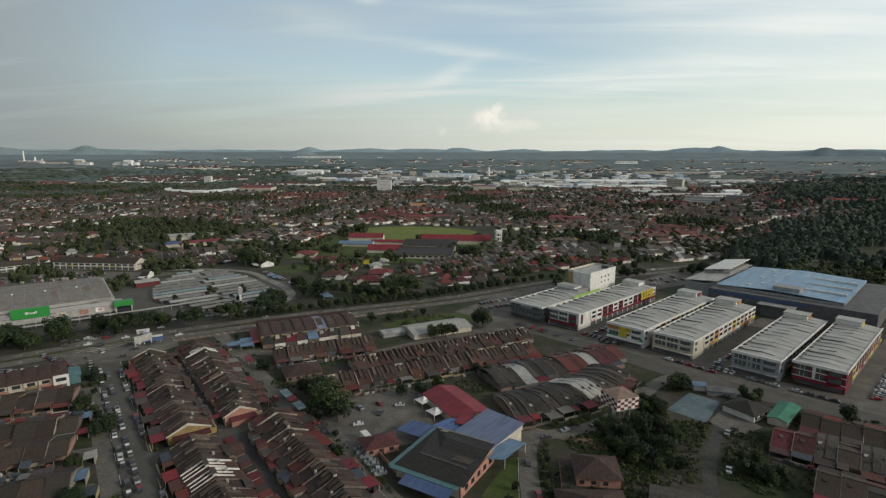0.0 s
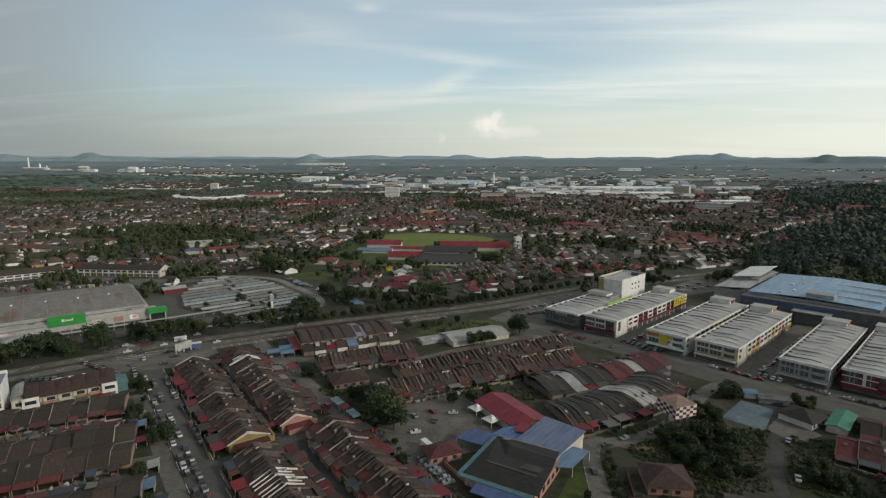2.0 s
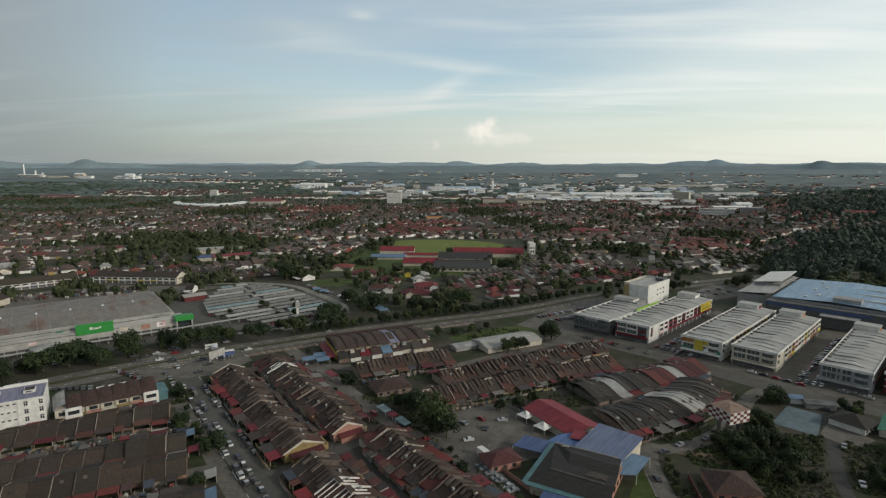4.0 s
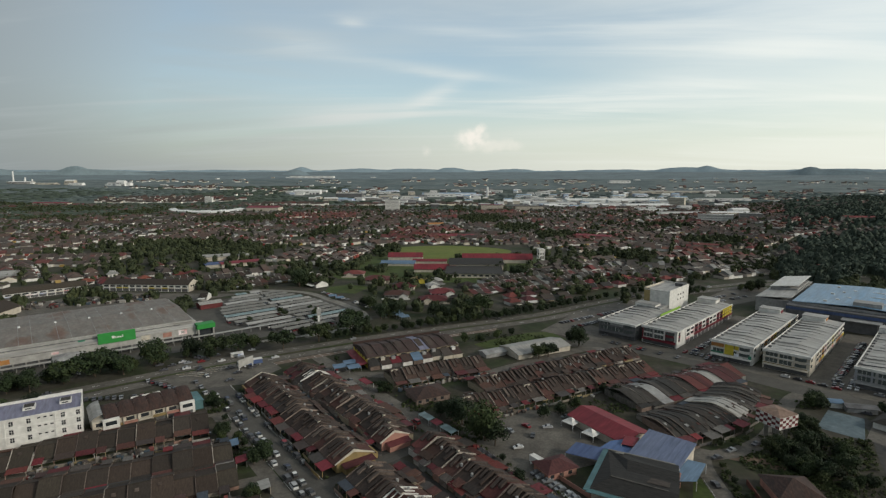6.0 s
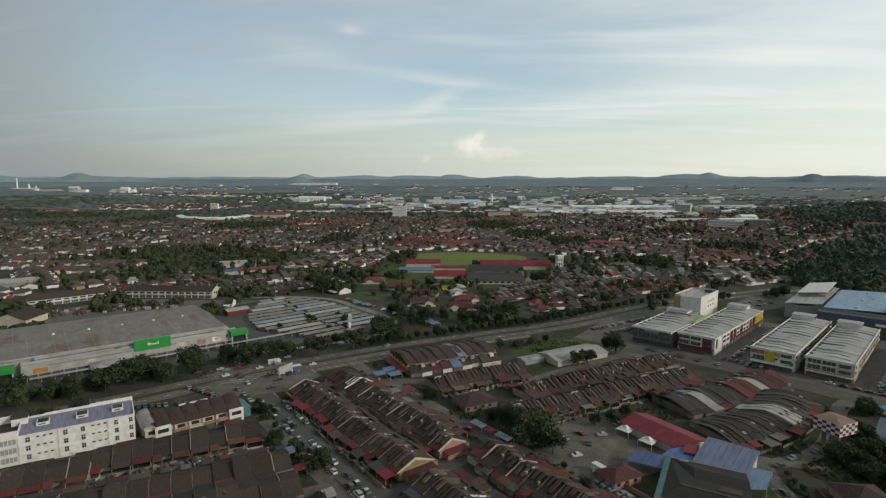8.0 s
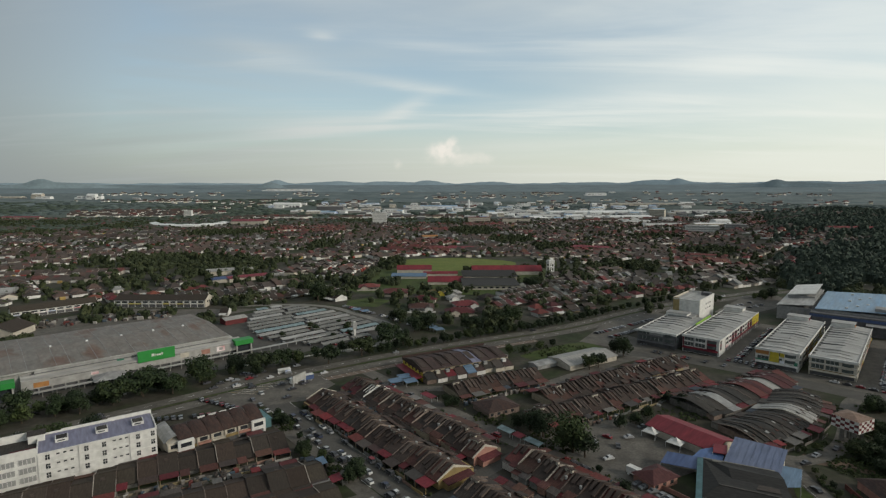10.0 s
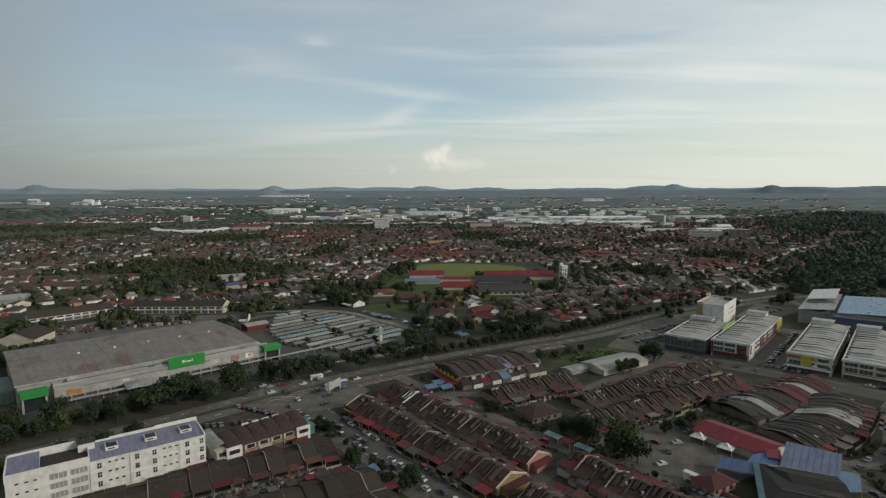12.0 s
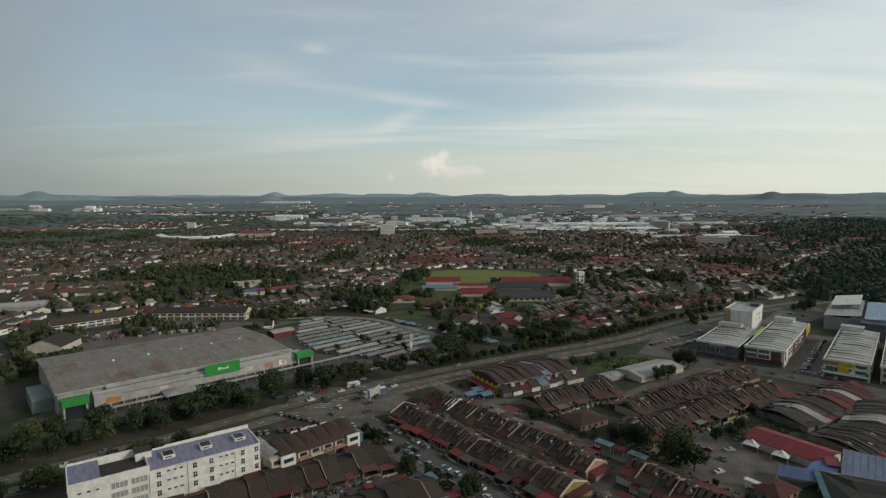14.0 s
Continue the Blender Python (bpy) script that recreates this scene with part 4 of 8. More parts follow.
# ---------------------------------------------------------------- shop rows
def shop_row(x, y, deg, W, L, H, wall, trim, label, bay, side, panels, tower=None):
    """A three-storey row of shops: local x across its short front (W), y along its length (L).
    panels: coloured boards on the front (x0, x1, z0, z1, material); tower: material of the board on the raised far end."""
    e = thing("shophouse_row", label, "shop building", "three-storey shop rows", at(x, y, deg - 90))
    rr = random.Random(int(x * 10))
    part("wall", Geo().box(0, 0, 0, W, L, H - 1.0), wall, e)
    n = int(L / 6.6)
    u = L / n
    for i in range(n):
        y0 = i * u
        dz = rr.uniform(-0.12, 0.12)
        g = Geo().add([(0.3, y0 + 0.06, H - 0.8 + dz), (W * 0.55, y0 + 0.06, H + 0.1 + dz), (W - 0.3, y0 + 0.06, H - 0.7 + dz), (W - 0.3, y0 + u - 0.06, H - 0.7 + dz), (W * 0.55, y0 + u - 0.06, H + 0.1 + dz), (0.3, y0 + u - 0.06, H - 0.8 + dz),
                       (0.3, y0 + 0.06, H - 1.0), (W - 0.3, y0 + 0.06, H - 1.0), (W - 0.3, y0 + u - 0.06, H - 1.0), (0.3, y0 + u - 0.06, H - 1.0)],
                      [(0, 1, 4, 5), (1, 2, 3, 4), (0, 6, 7, 2, 1), (3, 8, 9, 5, 4), (0, 5, 9, 6), (2, 7, 8, 3)])
        part("roof", g, M["metal_roof"], e)
        if i:
            x0, x1 = sorted((rr.uniform(0.3, W * 0.5), rr.uniform(W * 0.55, W - 0.4)))
            if rr.random() < 0.45:
                x0 = 0.3
            g = Geo().prism_x(y0 - 0.16, y0 + 0.16, [(-x0, H - 0.9), (-x0, H - 0.15), (-W * 0.55, H + 0.42), (-x1, H - 0.15), (-x1, H - 0.9)])
            g.v = [(-b, a, c) for a, b, c in g.v]
            part("roof_divider", g, M["darkgrey"] if rr.random() < 0.22 else M["metal_roof"], e)
        part("roof_hatch", Geo().box(0.35, y0 + 1.2, H - 0.95, 1.8, y0 + 3.0, H - 0.2), M["darkgrey"], e)
    part("parapet", Geo().box(-0.5, -0.7, H - 1.1, W + 0.5, 0.1, H + 0.25), M["white"], e, "white painted parapet")
    part("parapet", Geo().box(W - 0.1, 0.1, H - 1.1, W + 0.3, L, H - 0.25), M["white"], e, "white painted parapet")
    part("parapet", Geo().box(-0.3, 0.1, H - 1.1, 0.1, L, H - 0.05), M["white"], e, "white painted parapet")
    part("end_block", Geo().box(0.2, L - 9, H - 1.0, W * 0.6, L + 0.2, H + 2.3), M["white"], e, "white raised end block")
    part("end_roof", Geo().box(0.0, L - 9.2, H + 2.3, W * 0.62, L + 0.4, H + 2.6), M["metal_roof"], e)
    if tower:
        part("end_board", Geo().box(W * 0.6, L - 7, H - 1.0, W * 0.6 + 0.2, L - 1, H + 2.0), tower, e)
    # short front: bands, windows, round corner bay
    for z in (3.6, 7.0):
        part("floor_band", Geo().box(-0.12, -0.14, z, W + 0.12, 0.0, z + 0.35), trim, e)
        for j in range(2):
            xx = 1.2 + j * (W - 8.6) / 2
            ww = (W - 8.6) / 2 - 0.9
            w = part("window", Geo().box(xx, -0.10, z + 0.5, xx + ww, 0.0, z + 2.8), M["shop_glass"], e)
            for k in range(1, 3):
                part("mullion", Geo().box(xx + ww * k / 3 - 0.07, -0.15, z + 0.5, xx + ww * k / 3 + 0.07, -0.1, z + 2.8), M["white"], w)
    ring = [(W - 4.6 + 4.9 * math.cos(a), 3.9 + 4.9 * math.sin(a)) for a in [radians(-122 + 130 * k / 8) for k in range(9)]]
    g = Geo().add([(px, py, 3.7) for px, py in ring] + [(px, py, H - 1.2) for px, py in ring], [(k, k + 1, 10 + k, 9 + k) for k in range(8)] + [tuple(range(9, 18)), tuple(range(9))[::-1], (8, 0, 9, 17)])
    part("corner_bay", g, bay, e)
    for z in (4.4, 7.7):
        g = Geo()
        out = [(W - 4.6 + 4.97 * math.cos(a), 3.9 + 4.97 * math.sin(a)) for a in [radians(-116 + 118 * k / 8) for k in range(9)]]
        g.add([(px, py, z) for px, py in out] + [(px, py, z + 1.8) for px, py in out], [(k, k + 1, 10 + k, 9 + k) for k in range(8)])
        part("bay_window", g, M["shop_glass"], e)
    part("shopfront", Geo().box(0.8, -0.05, 0.2, W - 1.0, 0.02, 3.0), M["darkgrey"], e)
    part("awning", Geo().slab([(0.3, -2.2, 2.9), (W - 0.3, -2.2, 2.9), (W - 0.3, -0.1, 3.4), (0.3, -0.1, 3.4)], 0.12), side[0], e)
    for x0, x1, z0, z1, mt in panels:
        part("front_board", Geo().box(x0, -0.3, z0, x1, -0.16, z1), M[mt], e, "coloured board on the front wall")
    # long side on the street
    for i in range(n):
        y0 = i * u
        if y0 < 8:
            continue
        part("shopfront", Geo().box(W - 0.02, y0 + 0.5, 0.2, W + 0.05, y0 + u - 0.5, 2.7), M["darkgrey"], e)
        part("sign", Geo().box(W, y0 + 0.25, 2.9, W + 0.4, y0 + u - 0.25, 4.2), rr.choice(side), e, "coloured shop sign")
        wm = wall if rr.random() < 0.5 else rr.choice(side)
        part("bay_front", Geo().box(W, y0 + 0.2, 4.3, W + 0.2, y0 + u - 0.2, H - 1.2), wm, e)
        for z in (4.9, 7.7):
            part("window", Geo().box(W + 0.18, y0 + 1.2, z, W + 0.26, y0 + u - 1.2, z + 1.5), M["glass"], e)
        part("pilaster", Geo().box(W, y0 - 0.25, 4.2, W + 0.35, y0 + 0.25, H - 1.1), trim, e)
    # back side
    for i in range(0, n, 2):
        y0 = i * u
        for z in (4.9, 8.0):
            part("window", Geo().box(-0.06, y0 + 1.5, z, 0.02, y0 + u + 2.4, z + 1.2), M["glass"], e)
    return e


shop_row(18.5, 370, 51, 25, 62, 10.3, M["darkgrey"], M["darkgrey"], "dark grey three-storey shop row with a pale metal roof", M["darkgrey"], [M["darkgrey"], M["grey"]], [(8, 17, 7.6, 9.0, "grey")])
shop_row(42.5, 354.5, 51, 22, 103, 10.8, M["white"], M["white"], "white and maroon three-storey shop row with signs", M["maroon"], [M["maroon"], M["maroon"], M["maroon"], M["white"], M["red"]], [(0.2, 1.0, 3.7, 9.4, "maroon"), (6.6, 7.4, 3.7, 9.4, "grey"), (0.4, 21, 3.2, 3.7, "maroon")])
shop_row(74.5, 327, 51, 22, 103, 10.8, M["white"], M["cream"], "white three-storey shop row with a yellow front", M["white"], [M["white"], M["orange"], M["cream"], M["bluepanel"], M["yellow"]], [(0.2, 7.0, 7.5, 9.6, "orange"), (7.4, 12.2, 3.8, 9.6, "yellow"), (12.6, 16.5, 7.4, 9.6, "yellow"), (0.2, 7.0, 3.8, 4.6, "teal"), (12.6, 17, 3.6, 5.2, "bluepanel"), (17.2, 21.5, 3.4, 5.4, "teal")], M["maroon"])
shop_row(96.5, 312, 51, 22, 98, 10.8, M["cream"], M["white"], "cream three-storey shop row with signs and parked cars", M["cream"], [M["cream"], M["orange"], M["yellow"], M["red"], M["white"]], [(0.4, 21, 3.1, 3.8, "yellow_ochre")], M["orange"])
shop_row(128.5, 286.5, 51, 21, 94, 10.8, M["lilac_grey"], M["grey"], "grey three-storey shop row with a pale metal roof", M["lilac_grey"], [M["grey"], M["white"], M["orange"], M["cream"]], [(8.2, 9.4, 3.7, 9.6, "grey")], M["orange"])
shop_row(152, 276, 51, 21, 94, 10.8, M["maroon"], M["white"], "maroon three-storey shop row with white bands", M["maroon"], [M["maroon"], M["orange"], M["yellow"], M["cream"]], [(8.0, 9.2, 3.7, 9.6, "white")], M["yellow"])
# yellow lattice on the far end of the maroon row, green board on the roof behind
c51, s51 = math.cos(radians(51)), math.sin(radians(51))
e = thing("yellow_lattice", "bright yellow lattice screen on the shop wall", "screen", m=at(42.5 + 23 * s51 + 78 * c51, 354.5 - 23 * c51 + 78 * s51, 51))
for k in range(5):
    for z in (5.2, 7.4, 9.4):
        part("panel", Geo().box(k * 4.0, -0.6, z, k * 4.0 + 3.0, -0.3, z + 1.6), M["yellow"], e)
e = thing("green_board", "long lime green board along the roof edge", "sign", m=at(42.0 + 30 * c51, 354.9 + 30 * s51, 51))
part("board", Geo().box(0, 0.35, 9.9, 34, 0.6, 11.9), material("lime_paint", [(0.25, 0.45, 0.06), (0.22, 0.40, 0.06)], 0.6, dirt=0.15), e)
part("rail", Geo().box(0, 0.2, 9.6, 34, 0.75, 9.9), M["white"], e)

def hotel_block():
    e = thing("white_block", "tall plain white block rising over the shop rows", "building", m=at(75.5, 409, 51))
    part("wall", Geo().box(0, 0, 0, 36, 19, 20.6), M["white"], e)
    part("parapet", Geo().box(-0.15, -0.15, 20.6, 36.15, 0.25, 22), M["white"], e)
    part("parapet", Geo().box(-0.15, 18.75, 20.6, 36.15, 19.15, 22), M["cream"], e)
    part("parapet", Geo().box(-0.15, 0.25, 20.6, 0.25, 18.75, 21.2), M["white"], e)
    part("parapet", Geo().box(35.75, 0.25, 20.6, 36.15, 18.75, 22), M["white"], e)
    part("roof", Geo().slab([(0.25, 0.25, 20.75), (35.75, 0.25, 20.75), (35.75, 18.75, 20.75), (0.25, 18.75, 20.75)], 0.1), M["metal_roof"], e)
    part("stair_house", Geo().box(27, 1, 20.7, 34, 7, 23), M["darkgrey"], e)
    part("side_strip", Geo().box(-0.12, 14.6, 0, 0, 19.1, 21.9), M["tan"], e, "tan painted strip")
    for i in range(3):
        for z in (12.5, 16):
            part("window", Geo().box(15 + i * 5, -0.06, z, 16.6 + i * 5, 0.02, z + 1.3), M["glass"], e)
    part("lower_wing", Geo().box(-14, 1, 0, -0.1, 18, 11.2), M["grey"], e)


hotel_block()


# ---------------------------------------------------------------- blue-roofed mall
def gable(e, x0, y0, x1, y1, eave, ridge, mat, name="roof", along="y", ov=0.6, t=0.2):
    g = Geo()
    if along == "y":
        m = (x0 + x1) / 2
        g.slab([(x0 - ov, y0 - ov, eave), (m, y0 - ov, ridge), (m, y1 + ov, ridge), (x0 - ov, y1 + ov, eave)], t)
        g.slab([(m, y0 - ov, ridge), (x1 + ov, y0 - ov, eave), (x1 + ov, y1 + ov, eave), (m, y1 + ov, ridge)], t)
    else:
        m = (y0 + y1) / 2
        g.slab([(x0 - ov, y0 - ov, eave), (x1 + ov, y0 - ov, eave), (x1 + ov, m, ridge), (x0 - ov, m, ridge)], t)
        g.slab([(x0 - ov, m, ridge), (x1 + ov, m, ridge), (x1 + ov, y1 + ov, eave), (x0 - ov, y1 + ov, eave)], t)
    return part(name, g, mat, e)


def hall(name, label, category, x, y, deg, L, W, eave, ridge, wall, roof, along="x", group=""):
    """A plain shed or house with closed gables."""
    e = thing(name, label, category, group, at(x, y, deg))
    if along == "x":
        g = Geo().prism_x(0, L, [(0, 0), (W, 0), (W, eave - 0.1), (W / 2, ridge - 0.25), (0, eave - 0.1)])
    else:
        g = Geo().add([(0, 0, 0), (L, 0, 0), (L, 0, eave - 0.1), (L / 2, 0, ridge - 0.25), (0, 0, eave - 0.1), (0, W, 0), (L, W, 0), (L, W, eave - 0.1), (L / 2, W, ridge - 0.25), (0, W, eave - 0.1)],
                      [(0, 1, 2, 3, 4), (9, 8, 7, 6, 5), (1, 6, 7, 2), (0, 4, 9, 5), (2, 7, 8, 3), (4, 3, 8, 9)])
    part("wall", g, wall, e)
    gable(e, 0, 0, L, W, eave, ridge, roof, along="x" if along == "x" else "y")
    return e


def hip_house(name, label, x, y, deg, L, W, eave, ridge, wall, roof, ov=0.8, category="house", group=""):
    e = thing(name, label, category, group, at(x, y, deg))
    part("wall", Geo().box(0, 0, 0, L, W, eave), wall, e)
    h = W / 2
    v = [(-ov, -ov, eave - 0.1), (L + ov, -ov, eave - 0.1), (L + ov, W + ov, eave - 0.1), (-ov, W + ov, eave - 0.1), (h, h, ridge), (L - h, h, ridge)]
    part("roof", Geo().add(v, [(0, 1, 5, 4), (1, 2, 5), (2, 3, 4, 5), (3, 0, 4), (3, 2, 1, 0)]), roof, e)
    for i in range(max(2, int(L / 4))):
        xx = 0.8 + i * 3.8
        if xx + 1.6 < L:
            window(e, xx, 0, 0.9, 1.6, 1.3)
    part("door", Geo().box(L * 0.45, -0.06, 0, L * 0.45 + 1, 0.02, 2.1), M["party"], e)
    return e


def blue_mall():
    e = thing("blue_roofed_mall", "large shopping hall with a blue metal roof and grey walls", "shopping centre", m=at(168, 424, 52.5))
    # local x runs along 52.5 degrees, local y to its left
    part("wall", Geo().box(-8, -96, 0, 92, 2, 11.5), M["darkgrey"], e)
    g = Geo().slab([(0, -78, 13.6), (90, -78, 13.6), (90, -39, 15.2), (0, -39, 15.2)], 0.3)
    g.slab([(0, -39, 15.2), (90, -39, 15.2), (90, 0, 13.2), (0, 0, 13.2)], 0.3)
    part("roof", g, M["blue_roof"], e, "light blue metal roof")
    part("upper_wall", Geo().box(0.4, -77.5, 11.5, 89.6, -0.4, 13.0), M["grey"], e)
    for k in range(7):
        part("skylight", Geo().box(8 + k * 11, -20 - 6 * (k % 3), 14.1, 10 + k * 11, -18 - 6 * (k % 3), 15.2), M["white"], e)
    for k in range(3):
        part("rooflight_strip", Geo().box(20 + 22 * k, -76, 13.85, 21 + 22 * k, -42, 15.3), M["white"], e)
    part("blue_band", Geo().box(-8.15, -60, 8.6, -8, 2.2, 10.6), M["navy_roof"], e, "dark blue fascia band")
    part("blue_band", Geo().box(-8.15, 2.0, 8.6, 60, 2.2, 10.6), M["navy_roof"], e, "dark blue fascia band")
    part("plant_screen", Geo().box(3, -52, 13.5, 14, -36, 17.5), M["grey"], e)
    # pale hall beside it
    part("side_hall", Geo().box(10, 2.2, 0, 95, 26, 10.5), M["grey"], e)
    part("side_roof", Geo().slab([(10, 2.2, 13.5), (95, 2.2, 13.5), (95, 26.5, 11), (10, 26.5, 11)], 0.4), M["metal_roof"], e)
    part("high_roof", Geo().slab([(44, 4, 17.5), (95, 4, 18.5), (95, 24, 15.5), (44, 24, 14.5)], 0.5), M["white"], e, "pale raised metal roof")
    part("high_wall", Geo().box(45, 4.5, 10, 94, 23.5, 14.2), M["grey"], e)
    part("entrance", Geo().box(-15, -52, 0, -8.2, -34, 7.5), M["darkgrey"], e)
    part("canopy", Geo().box(-17, -54, 7.5, -8.2, -32, 8.1), M["grey"], e)


blue_mall()


# ---------------------------------------------------------------- hypermarket
def hypermarket():
    e = thing("hypermarket", "long white hypermarket with a rust-streaked grey roof and green signs", "supermarket", m=at(-331, 249, 43.5))
    L, D = 128, 84
    part("wall", Geo().box(0, 6, 0, L - 6, D, 11.0), M["offwhite"], e)
    g = Geo().slab([(-1, 5, 12.0), (L - 8, 5, 12.0), (L - 8, D * 0.5, 14.2), (-1, D * 0.5, 14.2)], 0.3)
    g.slab([(-1, D * 0.5, 14.2), (L - 8, D * 0.5, 14.2), (L - 8, D + 1, 12.0), (-1, D + 1, 12.0)], 0.3)
    part("roof", g, M["rust_roof"], e, "grey metal roof with rust-brown streaks")
    for k in range(19):
        xx = 5 + 6.2 * k
        seam = Geo().slab([(xx, 5, 12.08), (xx + 0.22, 5, 12.08), (xx + 0.22, D * 0.5, 14.28), (xx, D * 0.5, 14.28)], 0.12)
        seam.slab([(xx, D * 0.5, 14.28), (xx + 0.22, D * 0.5, 14.28), (xx + 0.22, D + 1, 12.08), (xx, D + 1, 12.08)], 0.12)
        part("roof_seam", seam, M["grey"] if k % 3 else M["rust_roof"], e)
    part("gable_wall", Geo().add([(-0.2, 6, 10.9), (-0.2, D, 10.9), (-0.2, D, 11.7), (-0.2, D / 2, 13.8), (-0.2, 6, 11.7), (0.2, 6, 10.9), (0.2, D, 10.9), (0.2, D, 11.7), (0.2, D / 2, 13.8), (0.2, 6, 11.7)],
                                 [(4, 3, 2, 1, 0), (5, 6, 7, 8, 9), (0, 1, 6, 5)]), M["grey"], e)
    # stepped facade
    part("facade", Geo().box(14, 0, 3.6, L - 2, 6, 8.2), M["offwhite"], e)
    part("facade_roof", Geo().slab([(14, -0.2, 8.4), (L - 2, -0.2, 8.4), (L - 2, 6, 10.4), (14, 6, 10.4)], 0.2), M["metal_roof"], e)
    part("upper_facade", Geo().box(20, 3.5, 8.4, L - 20, 6, 11.4), M["offwhite"], e)
    part("fascia", Geo().box(-1, 4.6, 11.5, L - 8, 4.95, 12.3), M["offwhite"], e)
    # dark strips laid on the facade to imitate shade in its gaps
    part("shadow_gap", Geo().box(18, 3.42, 10.2, L - 16, 3.5, 10.7), M["darkgrey"], e)
    part("shadow_gap", Geo().box(26, -0.06, 7.5, L - 36, 0.0, 7.8), M["darkgrey"], e)
    part("parapet", Geo().box(14, -0.45, 8.0, 66, 0.0, 8.7), M["offwhite"], e)
    part("parapet", Geo().box(86.2, -0.45, 8.0, L - 2, 0.0, 8.7), M["offwhite"], e)
    # solid dark block stands in for the shade inside the arcade
    part("arcade_shade", Geo().box(14, 1.6, 0.1, L - 2, 6, 3.5), M["darkgrey"], e)
    for i in range(20):
        part("column", Geo().box(15 + i * 5.7, 0.1, 0, 15.7 + i * 5.7, 0.8, 3.6), M["offwhite"], e)
    part("sign_panel", Geo().box(66.5, -0.7, 7.0, 86, -0.2, 13.4), M["green"], e, "large green sign board")
    g = Geo()
    for k, (xx, w, h) in enumerate(((73.6, 1.4, 1.5), (75.3, 0.5, 1.2), (76.2, 1.0, 0.9), (77.5, 1.0, 0.9), (78.8, 0.6, 1.5))):
        g.box(xx, -0.76, 9.6, xx + w, -0.7, 9.6 + h)
    part("sign_mark", g, M["white"], e, "pale marks on the green board")
    for xx, w, z, h, mat in ((19, 6.5, 4.2, 2.6, "orange"), (44, 3.5, 5.5, 1.3, "red"), (57, 3.5, 8.2, 2.2, "teal"), (89, 5, 5.2, 3.0, "cream"), (101, 5, 4.8, 2.8, "pink"), (110, 5, 4.8, 3.0, "red")):
        part("wall_sign", Geo().box(xx, -0.12 if z < 8 else 3.2, z, xx + w, 0.0 if z < 8 else 3.3, z + h), M[mat], e)
    part("sign_mark", Geo().box(111.5, -0.18, 5.6, 113.6, -0.12, 7.2), M["offwhite"], e)
    # corner portals
    for xx in (0, L - 8):
        for px in (xx + 1, xx + 10.2):
            part("portal_post", Geo().box(px, -3, 0, px + 0.8, -2.2, 8), M["offwhite"], e)
        part("portal_beam", Geo().box(xx + 0.4, -3.6, 7.2, xx + 11.6, 3.0, 10.2), M["green"], e, "green portal beam over the entrance")
        part("portal_glass", Geo().box(xx + 1.8, -1.2, 0, xx + 10.2, 5.8, 7.2), M["glass"], e)
    # tent-like canopy before the middle entrance
    v = [(44, -9, 3.4), (60, -9, 3.4), (60, 0, 4.6), (44, 0, 4.6), (52, -4, 6.6)]
    part("canopy", Geo().add(v, [(0, 1, 4), (1, 2, 4), (2, 3, 4), (3, 0, 4)]), M["grey"], e, "pointed grey entrance canopy")
    part("covered_way", Geo().slab([(14, -6, 3.2), (L + 55, -6, 3.2), (L + 55, -3.2, 3.2), (14, -3.2, 3.2)], 0.25), M["offwhite"], e, "long flat roof over the walkway")
    for i in range(28):
        part("walkway_post", Geo().box(16 + 6 * i, -4.7, 0, 16.25 + 6 * i, -4.45, 3.0), M["offwhite"], e)
    for i in range(5):
        part("roof_vent", Geo().box(30 + 18 * i, D * 0.5 - 0.6, 14.0, 31.2 + 18 * i, D * 0.5 + 0.6, 14.9), M["steel"], e)
    part("loading_wing", Geo().box(-9, 20, 0, -0.3, 48, 6.5), M["sage"], e, "grey-green side wing")


hypermarket()


def carport(x, y, deg, L, W, mat):
    e = thing("carport", "long low metal roof over parked cars", "carport", "parking shade roofs", at(x, y, deg))
    part("roof", Geo().slab([(0, 0, 2.6), (L, 0, 2.6), (L, W, 3.2), (0, W, 3.2)], 0.12), mat, e)
    for i in range(max(2, int(L / 9))):
        part("post", Geo().box(1 + i * 9, W / 2 - 0.1, 0, 1.2 + i * 9, W / 2 + 0.1, 2.85), M["steel"], e)


# the shaded car park: parallel roofs inside a rounded plot
PLOT = [Vector(p) for p in ((-276, 461), (-241, 467), (-204, 445), (-161, 403), (-165, 369), (-184, 346), (-238, 365), (-261, 397))]
PARK_DEG = 46
PD, PN = Vector((math.cos(radians(PARK_DEG)), math.sin(radians(PARK_DEG)))), Vector((-math.sin(radians(PARK_DEG)), math.cos(radians(PARK_DEG))))
PARK_ROWS = []
park = random.Random(6)
for k in range(14):
    p = 379 + 9.9 * k
    cuts = []
    for a, b in zip(PLOT, PLOT[1:] + PLOT[:1]):
        da, db = a.dot(PN) - p, b.dot(PN) - p
        if da * db < 0:
            cuts.append((a + (b - a) * da / (da - db)).dot(PD))
    if len(cuts) == 2 and abs(cuts[1] - cuts[0]) > 14:
        PARK_ROWS.append((p, min(cuts), max(cuts)))
pad("pavement_shade_park", [tuple(q) for q in PLOT], M["asphalt"], 0.105, "dark asphalt under the parking shade roofs", "car park")
